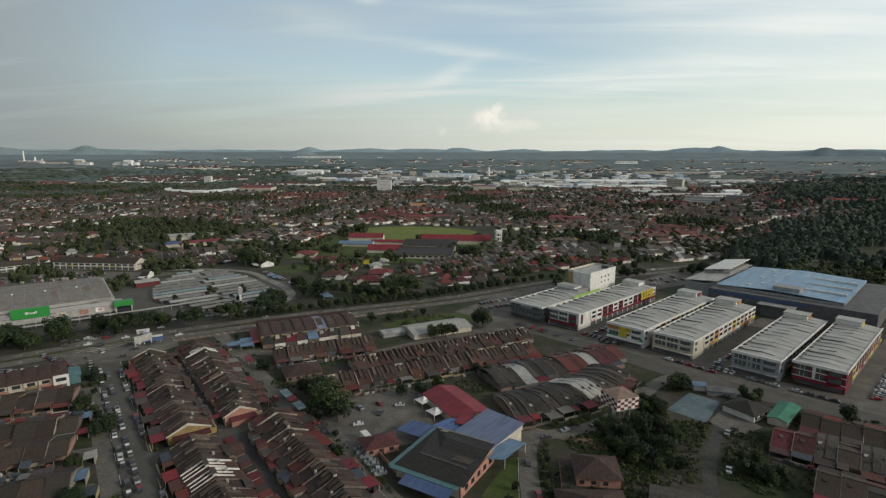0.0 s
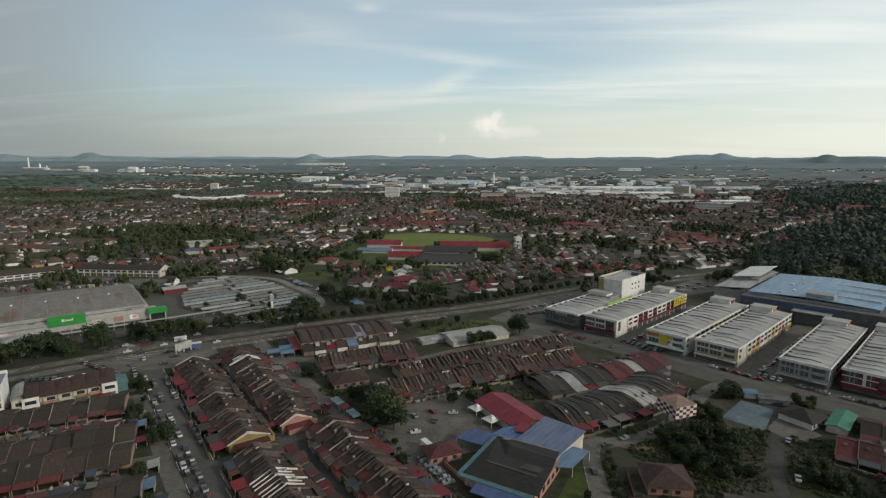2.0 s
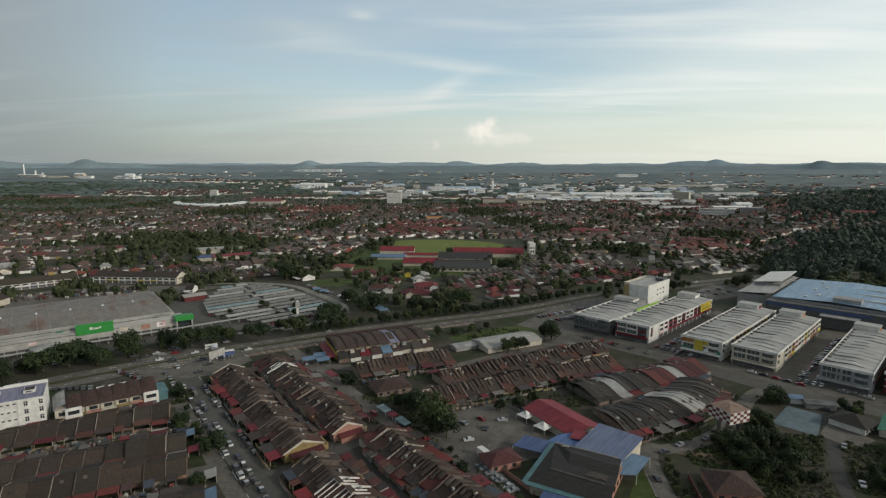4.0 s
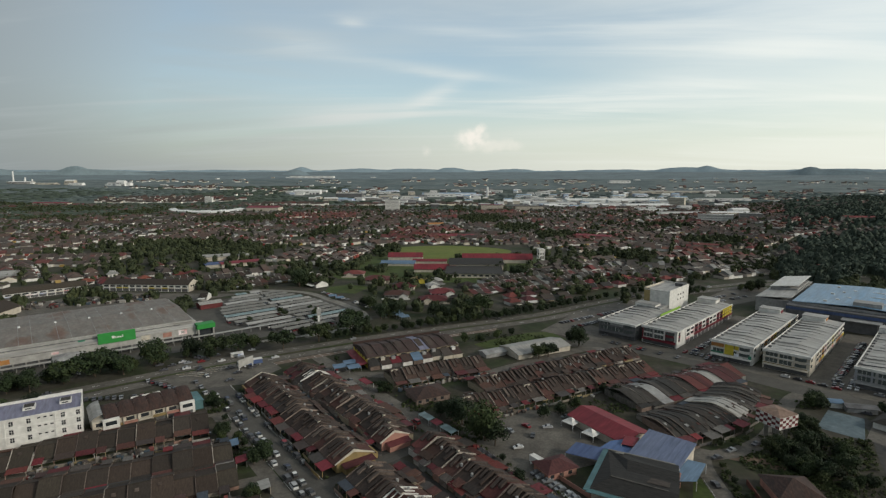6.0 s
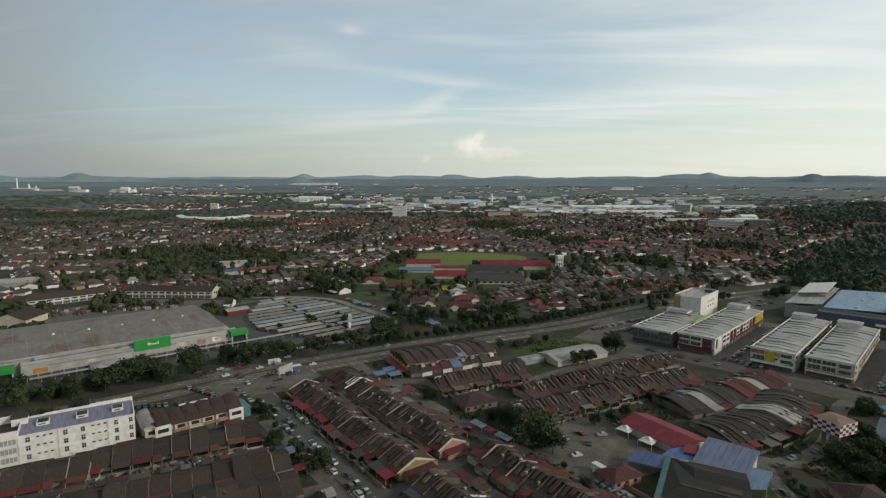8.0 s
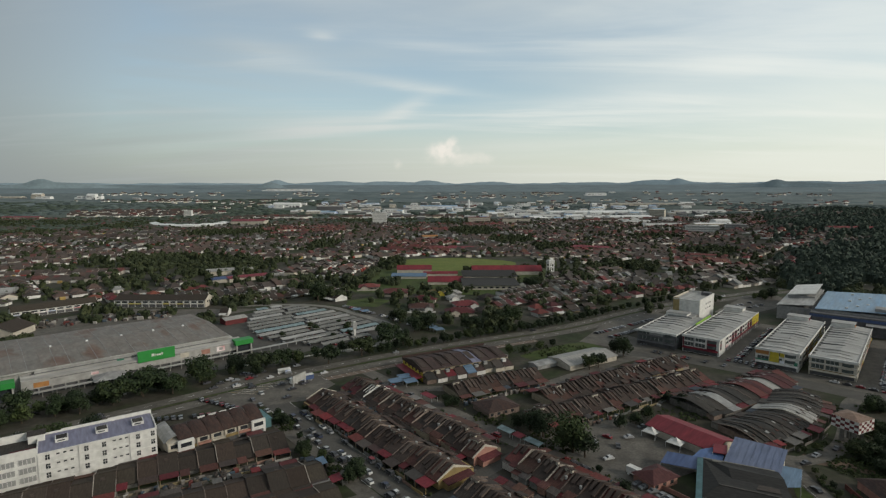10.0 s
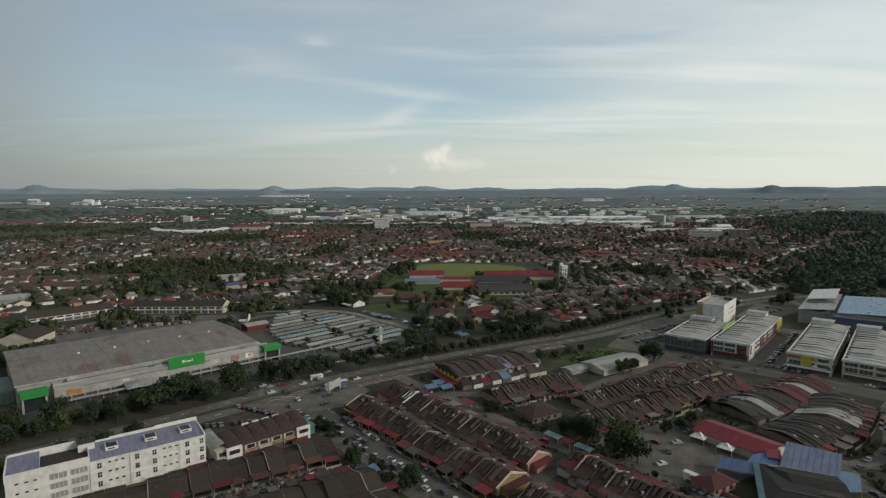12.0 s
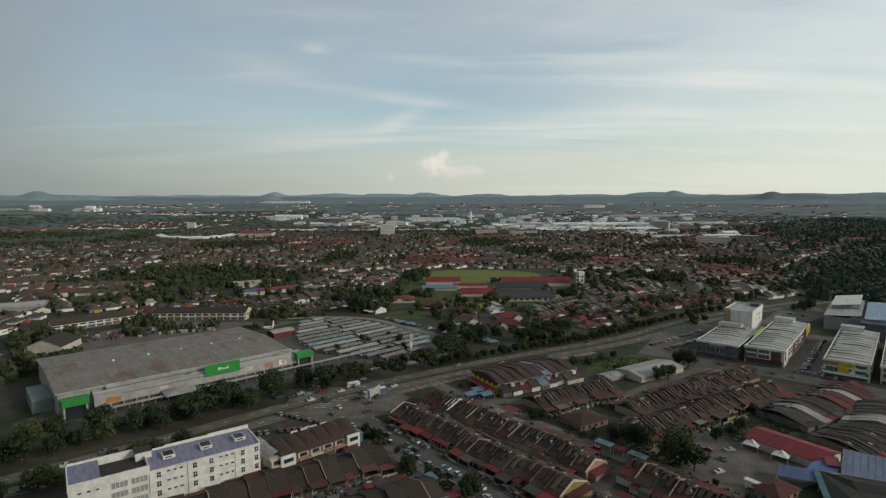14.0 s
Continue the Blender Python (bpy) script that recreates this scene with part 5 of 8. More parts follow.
for k, (p, lo, hi) in enumerate(PARK_ROWS):
    gap = lo + (hi - lo) * park.uniform(0.42, 0.62)
    for u0, u1 in ((lo, gap - 1.6), (gap + 1.6, hi)):
        q = PD * u0 + PN * p
        carport(q.x, q.y, PARK_DEG, u1 - u0, 4.9, M[("shade_roof", "shade_roof", "shade_roof", "pale_sheet", "shade_roof", "pale_teal", "metal_roof")[(k * 2 + (u0 > lo)) % 7]])
strip("road_park_loop", smooth([(-300, 474), (-262, 482), (-222, 476), (-190, 449), (-158, 416), (-148, 394), (-152, 368), (-176, 344)]), 6.5, M["concrete"], 0.112, "pale concrete road curving round the car park")


def pylon():
    e = thing("sign_pylon", "tall pale sign pylon by the car park", "sign", m=at(-175, 371, 40))
    part("mast", Geo().box(-0.7, -0.5, 0, 0.7, 0.5, 13), M["white"], e)
    part("panel", Geo().box(-1.6, -0.7, 7.5, 1.6, -0.5, 12.5), M["grey"], e)


pylon()


# ---------------------------------------------------------------- white school-like block and brown shops by the street
def white_block():
    e = thing("white_office_block", "white four-storey block with a lavender roof", "building", m=at(-265, 164, 37.5))
    L, D, H, S = 60, 15.5, 13.2, 23
    part("wall", Geo().box(0, 0, 0, L, D, H), M["white"], e)
    part("roof", Geo().slab([(S, 0.4, H + 0.05), (L - 0.4, 0.4, H + 0.05), (L - 0.4, D - 0.4, H + 0.7), (S, D - 0.4, H + 0.7)], 0.12), M["lavender"], e, "lavender-grey roof sheeting")
    for k, x0 in enumerate((S, S + 7, S + 22)):
        x1 = (S + 7, S + 22, L + 0.15)[k]
        part("parapet", Geo().box(x0, D - 0.25, H - 0.4, x1, D + 0.15, H + 1.3 + 0.35 * k), M["white"], e, "white stepped parapet")
    part("gutter", Geo().box(S, -0.25, H - 0.35, L + 0.15, 0.15, H + 0.12), M["white"], e)
    part("parapet", Geo().box(L - 0.25, 0.25, H - 0.4, L + 0.15, D - 0.25, H + 0.7), M["white"], e)
    # raised part at one end, with an open pit behind its front wall
    part("end_front", Geo().box(-0.15, -0.2, H - 0.5, S, 0.2, H + 2.3), M["white"], e)
    part("end_side", Geo().box(-0.2, 0.2, H - 0.5, 0.2, D, H + 2.5), M["white"], e)
    part("end_back", Geo().box(0.2, D - 0.3, H - 0.5, S - 3, D + 0.1, H + 2.9), M["white"], e, "white stepped parapet")
    part("end_divide", Geo().box(S - 0.3, 0.2, H, S, D - 4, H + 1.6), M["white"], e)
    part("end_roof", Geo().slab([(0.2, 0.2, H + 1.7), (9, 0.2, H + 1.7), (9, D - 0.3, H + 2.2), (0.2, D - 0.3, H + 2.2)], 0.2), M["lavender"], e)
    # floor coloured dark to paint in the shadow of the pit
    part("pit_floor", Geo().box(9.1, 0.2, H, S - 0.3, D - 0.3, H + 0.1), M["dark_sheet"], e)
    part("pit_tiles", Geo().slab([(15, 0.5, H + 0.3), (S - 0.4, 0.5, H + 0.3), (S - 0.4, 4, H + 1.2), (15, 4, H + 1.2)], 0.12), M["tile_red"], e)
    part("stair_house", Geo().box(S - 3, D - 5, H, S + 2, D - 0.4, H + 3.0), M["white"], e)
    part("stair_roof", Geo().box(S - 3.3, D - 5.3, H + 3.0, S + 2.3, D - 0.1, H + 3.2), M["dark_sheet"], e)
    for xx in (S + 5, S + 17.5, S + 29.5):
        b = part("roof_light", Geo().box(xx, 6, H + 0.2, xx + 4, 10.5, H + 1.5), M["white"], e)
        part("pane", Geo().box(xx + 0.3, 6.3, H + 1.5, xx + 3.7, 10.2, H + 1.58), M["dark_sheet"], b)
        part("vent_window", Geo().box(xx + 0.7, 5.94, H + 0.7, xx + 2.9, 6.02, H + 1.1), M["glass"], b)
    for z in (0.6, 3.9, 7.2, 10.5):
        for j in range(2):
            x0 = 11.5 + j * 5.8
            w = part("louvre_window", Geo().box(x0, -0.08, z, x0 + 4.9, 0.02, z + 1.9), M["grey"], e, "grey louvred window")
            for k in range(4):
                part("louvre_bar", Geo().box(x0 + 0.1 + 1.2 * k, -0.13, z + 0.1, x0 + 0.25 + 1.2 * k, -0.08, z + 1.8), M["white"], w)
        for x0 in (S + 2, S + 13.5, S + 19, S + 30, S + 35):
            if z < 1:
                continue
            w = part("window", Geo().box(x0, -0.07, z - 0.1, x0 + 1.3, 0.02, z + 1.7), M["glass"], e)
            part("window_bar", Geo().box(x0 + 0.6, -0.11, z - 0.1, x0 + 0.7, -0.07, z + 1.7), M["white"], w)
            part("window_bar", Geo().box(x0, -0.11, z + 0.9, x0 + 1.3, -0.07, z + 1.0), M["white"], w)
        for x0 in (2.5, 5, 7.4, S + 5.2, S + 7.2, S + 9.2, S + 22.4, S + 24.4, S + 26.4):
            part("vent_window", Geo().box(x0, -0.06, z + 1.1, x0 + 1.0, 0.02, z + 1.6), M["glass"], e)
        part("floor_band", Geo().box(S, -0.16, z + 2.15, L + 0.1, 0.0, z + 2.4), M["white"], e)
    for x0 in (S, S + 12, S + 28):
        part("pier", Geo().box(x0 - 0.2, -0.3, 0, x0 + 0.3, 0, H - 0.3), M["white"], e)


white_block()


def brown_shops():
    e = thing("brown_roofed_shops", "two-storey shop block with a dark red-brown roof and cream walls", "shop building", m=at(-213.5, 200.5, 42.5))
    L, D = 38, 16
    part("wall", Geo().box(0, 0, 0, L, D, 6.3), M["cream"], e)
    for i in range(6):
        x0, x1 = 4.2 + i * 34 / 6, 4.2 + (i + 1) * 34 / 6 + 0.1 * (i == 5)
        top = 8.5 + 0.24 * i
        rows = []
        for j in range(11):
            u = j / 10
            y = -0.9 + 12.4 * u if j < 10 else D + 0.5
            up = math.sin(math.pi / 2 * min(1.0, u / 0.9)) ** 0.8
            z = 6.1 + (top - 6.1) * up if j < 10 else 6.6
            rows.append([(x0 + (x1 - x0) * k / 6, y, z + (0.6 * up if j < 10 else 0.3) * math.sin(math.pi * k / 6) ** 0.8) for k in range(7)])
        g = Geo().add([p for row in rows for p in row], [(7 * j + k, 7 * j + k + 1, 7 * j + k + 8, 7 * j + k + 7) for j in range(10) for k in range(6)])
        part("roof", g, M["brown_red"], e)
        part("roof_valley", Geo().tube((x0, -0.8, 6.1), (x0, 6, 7.9 + 0.22 * i), 0.16, 0.12, 5), M["dull_tile"], e)
    for i in range(7):
        x0 = i * L / 7
        part("party_wall", Geo().box(x0, -0.9, 0, x0 + 0.25, 0, 6.0), M["cream"], e)
        part("window", Geo().box(x0 + 1.2, -0.06, 3.9, x0 + 4.2, 0.02, 5.4), M["glass"], e)
        part("shopfront", Geo().box(x0 + 0.6, -0.06, 0.2, x0 + 4.9, 0.02, 2.7), M["darkgrey"], e)
        part("balcony", Geo().box(x0 + 0.3, -1.3, 2.9, x0 + 5.2, -0.1, 3.7), (M["cream"], M["yellow_ochre"], M["pink"])[i % 3], e)
    for x0 in (3.5, 32.5):
        b = part("white_bay", Geo().box(x0, -1.8, 0, x0 + 6, -0.92, 6.9), M["white"], e, "white boxed bay")
        part("window", Geo().box(x0 + 1, -1.86, 4.2, x0 + 5, -1.8, 5.8), M["glass"], b)
        part("shopfront", Geo().box(x0 + 1, -1.86, 0.3, x0 + 5, -1.8, 2.7), M["darkgrey"], b)
    for i in range(4):
        part("roof_end", Geo().box(16 + 4.5 * i, D + 0.3, 6.3, 19 + 4.5 * i, D + 0.7, 7.6), M["white"], e)
    part("side_annex", Geo().box(L + 0.4, 3, 0, L + 5, 15, 4.0), M["teal_blue"], e, "blue-green side annex")
    part("side_roof", Geo().slab([(L + 0.4, 2.6, 4.6), (L + 5.4, 2.6, 4.0), (L + 5.4, 15.4, 4.0), (L + 0.4, 15.4, 4.6)], 0.14), M["teal_blue"], e)
    g = sheet(Geo(), 2, D + 4, [(-0.6, 5.9), (0.8, 7.2), (2.4, 7.9), (4.0, 8.1)], 0.16)
    g.v = [(b, a, c) for a, b, c in g.v]
    g.f = [f[::-1] for f in g.f]
    part("side_roof", g, M["grey"], e, "rounded grey roof of a side room")


brown_shops()


def yellow_block():
    e = thing("yellow_walled_block", "two-storey yellow-walled block with brown tiled roofs", "shop building", m=at(-121, 290, 31))
    part("wall", Geo().box(0, 0, 0, 56, 26, 6.3), M["plaster"], e)
    part("end_wall", Geo().box(-0.2, 0, 0, 0, 26, 6.3), M["yellow"], e, "yellow painted end wall")
    part("end_wall", Geo().box(56, 0, 0, 56.2, 26, 6.6), M["white"], e, "white painted end wall")
    n = 9
    for i in range(n):
        x0 = i * 56 / n
        x1 = x0 + 56 / n
        top = 8.4 + (0, 0.3, -0.25, 0.15, 0.4)[i % 5]
        g = Geo().slab([(x0, -0.6, 6.2), (x1, -0.6, 6.2), (x1, 13, top), (x0, 13, top)], 0.18)
        g.slab([(x0, 13, top), (x1, 13, top), (x1, 26.6, 6.2), (x0, 26.6, 6.2)], 0.18)
        if i % 3 != 1:
            part("raised_roof", Geo().slab([(x0 + 1.2, 3.0 + i % 2, 6.95), (x1 - 1.6, 3.0 + i % 2, 6.95), (x1 - 1.6, 13, top + 0.35), (x0 + 1.2, 13, top + 0.35)], 0.3), M["strip_tile"], e)
        part("roof", g, M["shop_brown"] if i not in (5,) else M["lavender"], e)
        part("party_wall", Geo().prism_x(x0 - 0.12, x0 + 0.12, [(-0.5, 6.1), (26.5, 6.1), (26.5, 6.5), (13, 8.95), (-0.5, 6.5)]), M["dull_tile"], e)
        for z in (0.9, 4.0):
            part("window", Geo().box(x0 + 1.2, -0.06, z, x0 + 4.6, 0.02, z + 1.5), M["glass"], e)
    for j in range(5):
        part("window", Geo().box(-0.26, 2.5 + j * 4.6, 3.9, -0.2, 4.3 + j * 4.6, 5.3), M["glass"], e)
    part("parapet", Geo().box(-0.3, 26.2, 5.8, 56.3, 26.9, 7.4), M["brown_red"], e, "dark red-brown roof edge")
    part("parapet", Geo().box(-0.6, -0.6, 5.4, -0.2, 26.2, 6.9), M["brown_red"], e, "dark red-brown roof edge")
    lean = random.Random(3)
    for i in range(n):
        x0 = i * 56 / n
        d = lean.uniform(4.5, 7.5)
        z = lean.uniform(4.2, 5.4)
        part("rear_roof", Geo().slab([(x0 + 0.1, -d, 2.5), (x0 + 6, -d, 2.5), (x0 + 6, -0.1, z), (x0 + 0.1, -0.1, z)], 0.15), M["sky_blue"] if i == 4 else lean.choice([M["shop_brown"], M["shop_brown"], M["dark_sheet"], M["porch"], M["strip_tile"]]), e)
        part("rear_wall", Geo().box(x0 + 0.1, -d + 0.3, 0, x0 + 6, -0.02, 2.4), lean.choice([M["white"], M["cream"], M["dull_plaster"]]), e)
        if i in (1, 2, 5, 6, 8):
            part("roof_room", Geo().box(x0 + 1.0, -d * 0.4, 2.6, x0 + 3.2, -0.2, z + 0.7), lean.choice([M["white"], M["cream"], M["grey"]]), e, "small pale room on the rear roof")
    part("awning", Geo().slab([(-5, -1, 2.6), (-0.2, -1, 3.2), (-0.2, 26, 3.2), (-5, 26, 2.6)], 0.12), M["red_sheet"], e)


yellow_block()
for k, (x, y) in enumerate(((-133, 288), (-137, 281), (-129, 281), (-128, 402), (-124, 395), (-119, 389), (-132, 396), (-192, 452), (-184, 446))):
    e = thing("market_stall", "blue tarpaulin stall roof on thin posts", "stall", "blue stalls", at(x, y, 31))
    part("canopy", Geo().slab([(0, 0, 2.4), (7, 0, 2.4), (7, 5.5, 2.9), (0, 5.5, 2.9)], 0.06), M["sky_blue"], e)
    for px, py in ((0.2, 0.2), (6.8, 0.2), (0.2, 5.3), (6.8, 5.3)):
        part("post", Geo().box(px - 0.05, py - 0.05, 0, px + 0.05, py + 0.05, 2.5), M["steel"], e)

for k, (x, y, w, mt) in enumerate(((-120.5, 267, 9, "red_sheet"), (-84.5, 229.5, 8, "pale_teal"), (-78.5, 223.2, 5, "red_sheet"), (-74, 218.6, 8, "pale_teal"))):
    e = thing("roadside_shelter", "small sheet-roofed shelter beside the street", "shelter", "", at(x, y, STREET_DEG))
    part("roof", Geo().slab([(0, 0, 2.4), (w, 0, 2.4), (w, 3.4, 2.8), (0, 3.4, 2.8)], 0.1), M[mt], e)
    for px in (0.3, w - 0.3):
        for py in (0.3, 3.9):
            part("post", Geo().box(px - 0.06, py - 0.06, 0, px + 0.06, py + 0.06, 2.4), M["steel"], e)


def billboard(x, y, deg):
    e = thing("billboard", "large white roadside billboard on two posts", "billboard", m=at(x, y, deg))
    part("board", Geo().box(-5, -0.2, 3.2, 5, 0.2, 7.2), M["offwhite"], e)
    part("back_frame", Geo().box(-4.7, 0.2, 3.5, 4.7, 0.4, 6.9), M["steel"], e)
    for px in (-4.5, 4.5):
        part("post", Geo().box(px - 0.25, -0.15, 0, px + 0.25, 0.15, 3.2), M["steel"], e)


billboard(-186, 280, 66)


def lorry(x, y, deg):
    e = thing("lorry", "long lorry with a dark blue box and white top", "lorry", m=at(x, y, deg))
    part("box", Geo().box(0, -1.25, 1.0, 10.5, 1.25, 3.4), M["navy_roof"], e)
    part("box_top", Geo().box(-0.02, -1.27, 3.4, 10.52, 1.27, 3.75), M["white"], e)
    part("cab", Geo().box(10.8, -1.2, 0.6, 13, 1.2, 3.2), M["white"], e)
    part("windscreen", Geo().box(13, -1.1, 1.9, 13.05, 1.1, 2.9), M["glass"], e)
    for wx in (1.5, 3.0, 9.5, 12):
        for wy in (-1.15, 1.15):
            part("wheel", Geo().tube((wx, wy - 0.14, 0.5), (wx, wy + 0.14, 0.5), 0.5, 0.5, 10), M["rubber"], e)


lorry(-182, 291.5, 216)
g = Geo()
for k in range(9):
    for a, b in ((Vector((-222, 271)) + Vector((2.6, 2.2)) * k, Vector((-205, 269)) + Vector((1.3, 2.6)) * k),):
        d = (b - a).normalized()
        nn = Vector((-d.y, d.x)) * 0.12
        g.add([(a.x + nn.x, a.y + nn.y, 0.15), (a.x - nn.x, a.y - nn.y, 0.15), (b.x - nn.x, b.y - nn.y, 0.15), (b.x + nn.x, b.y + nn.y, 0.15)], [(0, 1, 2, 3)])
solid("trim_yellow_box", g, M["yellow_line"], "yellow hatched box marking on the junction", "road marking", kind="structure")
VERGE = [p for p in offset(HIGHWAY, -13.5)][20:33]
strip("pavement_verge_bays", VERGE, 5.2, material("brick_paving", [(0.15, 0.115, 0.09), (0.20, 0.15, 0.12)], 0.9, grain=0.8, patch=0.1, objects=False), 0.11, "brown paved parking bays beside the road", "pavement")
g = Geo()
for a, b in zip(VERGE, VERGE[1:]):
    d = (b - a).normalized()
    nn = Vector((-d.y, d.x))
    for t in (0.1, 0.45, 0.8):
        p = a + (b - a) * t
        q0, q1 = p - nn * 2.4 + d * 0.6, p + nn * 2.4 - d * 0.6
        g.add([(q0.x - 0.12, q0.y, 0.14), (q0.x + 0.12, q0.y, 0.14), (q1.x + 0.12, q1.y, 0.14), (q1.x - 0.12, q1.y, 0.14)], [(0, 1, 2, 3)])
solid("trim_bay_lines", g, M["line"], "pale slanted parking bay lines", "road marking", kind="structure")

hall("warehouse", "long warehouse with a pale metal roof", "warehouse", -37.5, 311, 33, 38, 19, 3.2, 5.2, M["cream"], M["pale_sheet"])
hall("warehouse", "small warehouse annex with a grey roof", "warehouse", -56, 312, 33, 14, 8, 2.4, 3.4, M["grey"], M["grey"])


# ---------------------------------------------------------------- hall and sheds by the car park
def community_hall():
    e = thing("dark_roofed_hall", "large hall with a dark grey roof and blue-green eaves", "hall", m=at(-9.2, 200.5, -113.5))
    # local x towards the south, local y to the east
    part("wall", Geo().box(0.5, 0.5, 0, 27.5, 24.5, 4.4), M["cream"], e)
    part("roof", Geo().add([(0, 0, 5.0), (28, 0, 4.6), (28, 26.5, 4.6), (0, 24, 5.2), (7, 8, 6.6), (7, 25, 6.2), (20, 5, 6.2), (20, 26.2, 6.0), (13, 9, 5.7), (13, 25.6, 5.5)],
                           [(0, 4, 5, 3), (0, 8, 4), (4, 8, 9, 5), (8, 6, 7, 9), (0, 6, 8), (0, 1, 6), (6, 1, 2, 7), (3, 5, 9, 7, 2), (3, 2, 1, 0)]), M["dark_sheet"], e)
    part("ridge_cap", Geo().slab([(19.7, 5, 6.35), (20.4, 5, 6.35), (20.4, 23, 6.15), (19.7, 23, 6.15)], 0.16), M["dark_sheet"], e, "weathered ridge capping")
    part("ridge_cap", Geo().slab([(-0.3, 0, 5.2), (0.3, 0, 5.2), (0.3, 23, 5.4), (-0.3, 23, 5.4)], 0.16), M["concrete"], e, "pale ridge capping")
    part("eave", Geo().slab([(-0.5, -2.0, 4.6), (29, -2.0, 4.2), (29, 0, 4.55), (-0.5, 0, 4.95)], 0.15), M["teal_blue"], e, "blue-green eave")
    part("eave", Geo().slab([(28, 0, 4.5), (29.6, -1, 4.1), (29.6, 25, 4.1), (28, 25, 4.5)], 0.15), M["teal_blue"], e, "blue-green eave")
    part("lean_to_roof", Geo().slab([(29.6, 6, 3.9), (34.5, 6, 3.2), (34.5, 24, 3.2), (29.6, 24, 3.9)], 0.15), M["navy_roof"], e, "dark blue lean-to roof")
    part("end_wall", Geo().box(3, 24.6, 0, 27.5, 25.2, 4.3), M["pink"], e)
    for k in range(5):
        part("end_window", Geo().box(5 + 4.4 * k, 25.2, 1.2, 7.2 + 4.4 * k, 25.26, 3.0), M["glass"], e)
    part("roof_patch", Geo().slab([(1.2, 3.0, 5.55), (3.0, 3.0, 5.9), (3.0, 6.0, 6.2), (1.2, 6.0, 5.9)], 0.1), M["concrete"], e)
    part("roof_patch", Geo().slab([(14, 17, 5.85), (18, 16, 6.15), (18, 23, 6.1), (14, 23, 5.75)], 0.1), M["dark_sheet"], e)


def blue_hall():
    e = thing("blue_roofed_hall", "hall with a steel-blue metal roof and a light blue porch", "hall", m=at(9.2, 214.5, -126))
    part("wall", Geo().box(0.8, 0.8, 0, 18.6, 17, 4.5), M["cream"], e)
    part("roof", Geo().slab([(-0.3, -0.3, 6.9), (19.5, -0.3, 4.9), (19.5, 17.6, 4.9), (-0.3, 17.6, 6.9)], 0.2), M["steel_blue"], e)
    part("gable_wall", Geo().add([(0.5, 17.0, 4.4), (18.5, 17.0, 4.4), (18.5, 17.0, 4.75), (0.5, 17.0, 6.5), (0.5, 17.2, 4.4), (18.5, 17.2, 4.4), (18.5, 17.2, 4.75), (0.5, 17.2, 6.5)], [(0, 1, 2, 3), (7, 6, 5, 4), (0, 4, 5, 1), (0, 3, 7, 4)]), M["cream"], e)
    for k in range(8):
        part("roof_rib", Geo().slab([(0, 1 + 2.2 * k, 6.98), (19.3, 1 + 2.2 * k, 5.0), (19.3, 1.12 + 2.2 * k, 5.0), (0, 1.12 + 2.2 * k, 6.98)], 0.1), M["steel_blue"], e)
    inv = e.matrix_world.inverted()

    def sheet_roof(name, quad, mat, label):
        q = [tuple(inv @ Vector(p)) for p in quad]
        part(name, Geo().slab(q, 0.15), mat, e, label)
        for x, y, z in q:
            part("post", Geo().box(x - 0.12, y - 0.12, 0, x + 0.12, y + 0.12, z - 0.16), M["steel"], e)

    sheet_roof("porch_roof", [(8.5, 182.5, 4.2), (16.5, 183.8, 3.7), (23.8, 195.5, 3.9), (13.4, 198.6, 4.7)], M["sky_blue"], "light blue porch roof")
    sheet_roof("side_roof", [(-25, 200, 3.3), (-13, 194.6, 3.5), (-8.5, 202, 4.4), (-20, 207, 4.2)], M["navy_roof"], "dark blue side roof")
    sheet_roof("side_roof", [(-12.2, 203.6, 3.7), (-3, 199, 3.9), (5, 212.5, 4.6), (-7, 208.6, 4.4)], M["navy_blue"], "blue side roof")
    sheet_roof("side_roof", [(-3.5, 205.5, 4.9), (1.0, 203.8, 4.9), (4.2, 210.5, 5.3), (-0.5, 212, 5.3)], M["red_sheet"], "red side roof")


community_hall()
blue_hall()
hall("long_red_hall", "long shed with a deep red metal roof", "hall", -19.5, 232.5, -53, 29.5, 16, 3.5, 5.8, M["cream"], M["red_sheet"])
hip_house("brown_roofed_house", "house with a brown hipped roof at the end of a terrace", -87, 243.5, 31, 17, 14, 3.0, 5.4, M["dull_plaster"], M["brown_red"])
hip_house("red_roofed_house", "small red-roofed house by the car park", -32.5, 185, 30, 12, 9, 3, 5.0, M["pink"], M["tile_red"])
solid("yard_wall", Geo().box(0, -0.1, 0, 30, 0.1, 1.6), M["pink"], "salmon-orange boundary wall beside the parked cars", "wall", at(-37, 197.5, -51))


def party_tent(x, y, deg):
    e = thing("marquee", "white pointed marquee on thin posts", "tent", "white marquees", at(x, y, deg))
    a = 3.0
    part("canopy", Geo().add([(-a, -a, 2.5), (a, -a, 2.5), (a, a, 2.5), (-a, a, 2.5), (0, 0, 4.4), (-1.2, -1.2, 3.1), (1.2, -1.2, 3.1), (1.2, 1.2, 3.1), (-1.2, 1.2, 3.1)],
                            [(0, 1, 6, 5), (1, 2, 7, 6), (2, 3, 8, 7), (3, 0, 5, 8), (5, 6, 4), (6, 7, 4), (7, 8, 4), (8, 5, 4)]), M["white"], e)
    for px in (-a, a):
        for py in (-a, a):
            part("post", Geo().box(px - 0.05, py - 0.05, 0, px + 0.05, py + 0.05, 2.5), M["steel"], e)


party_tent(-18.8, 228.5, -45)
party_tent(-12.2, 218.8, -45)


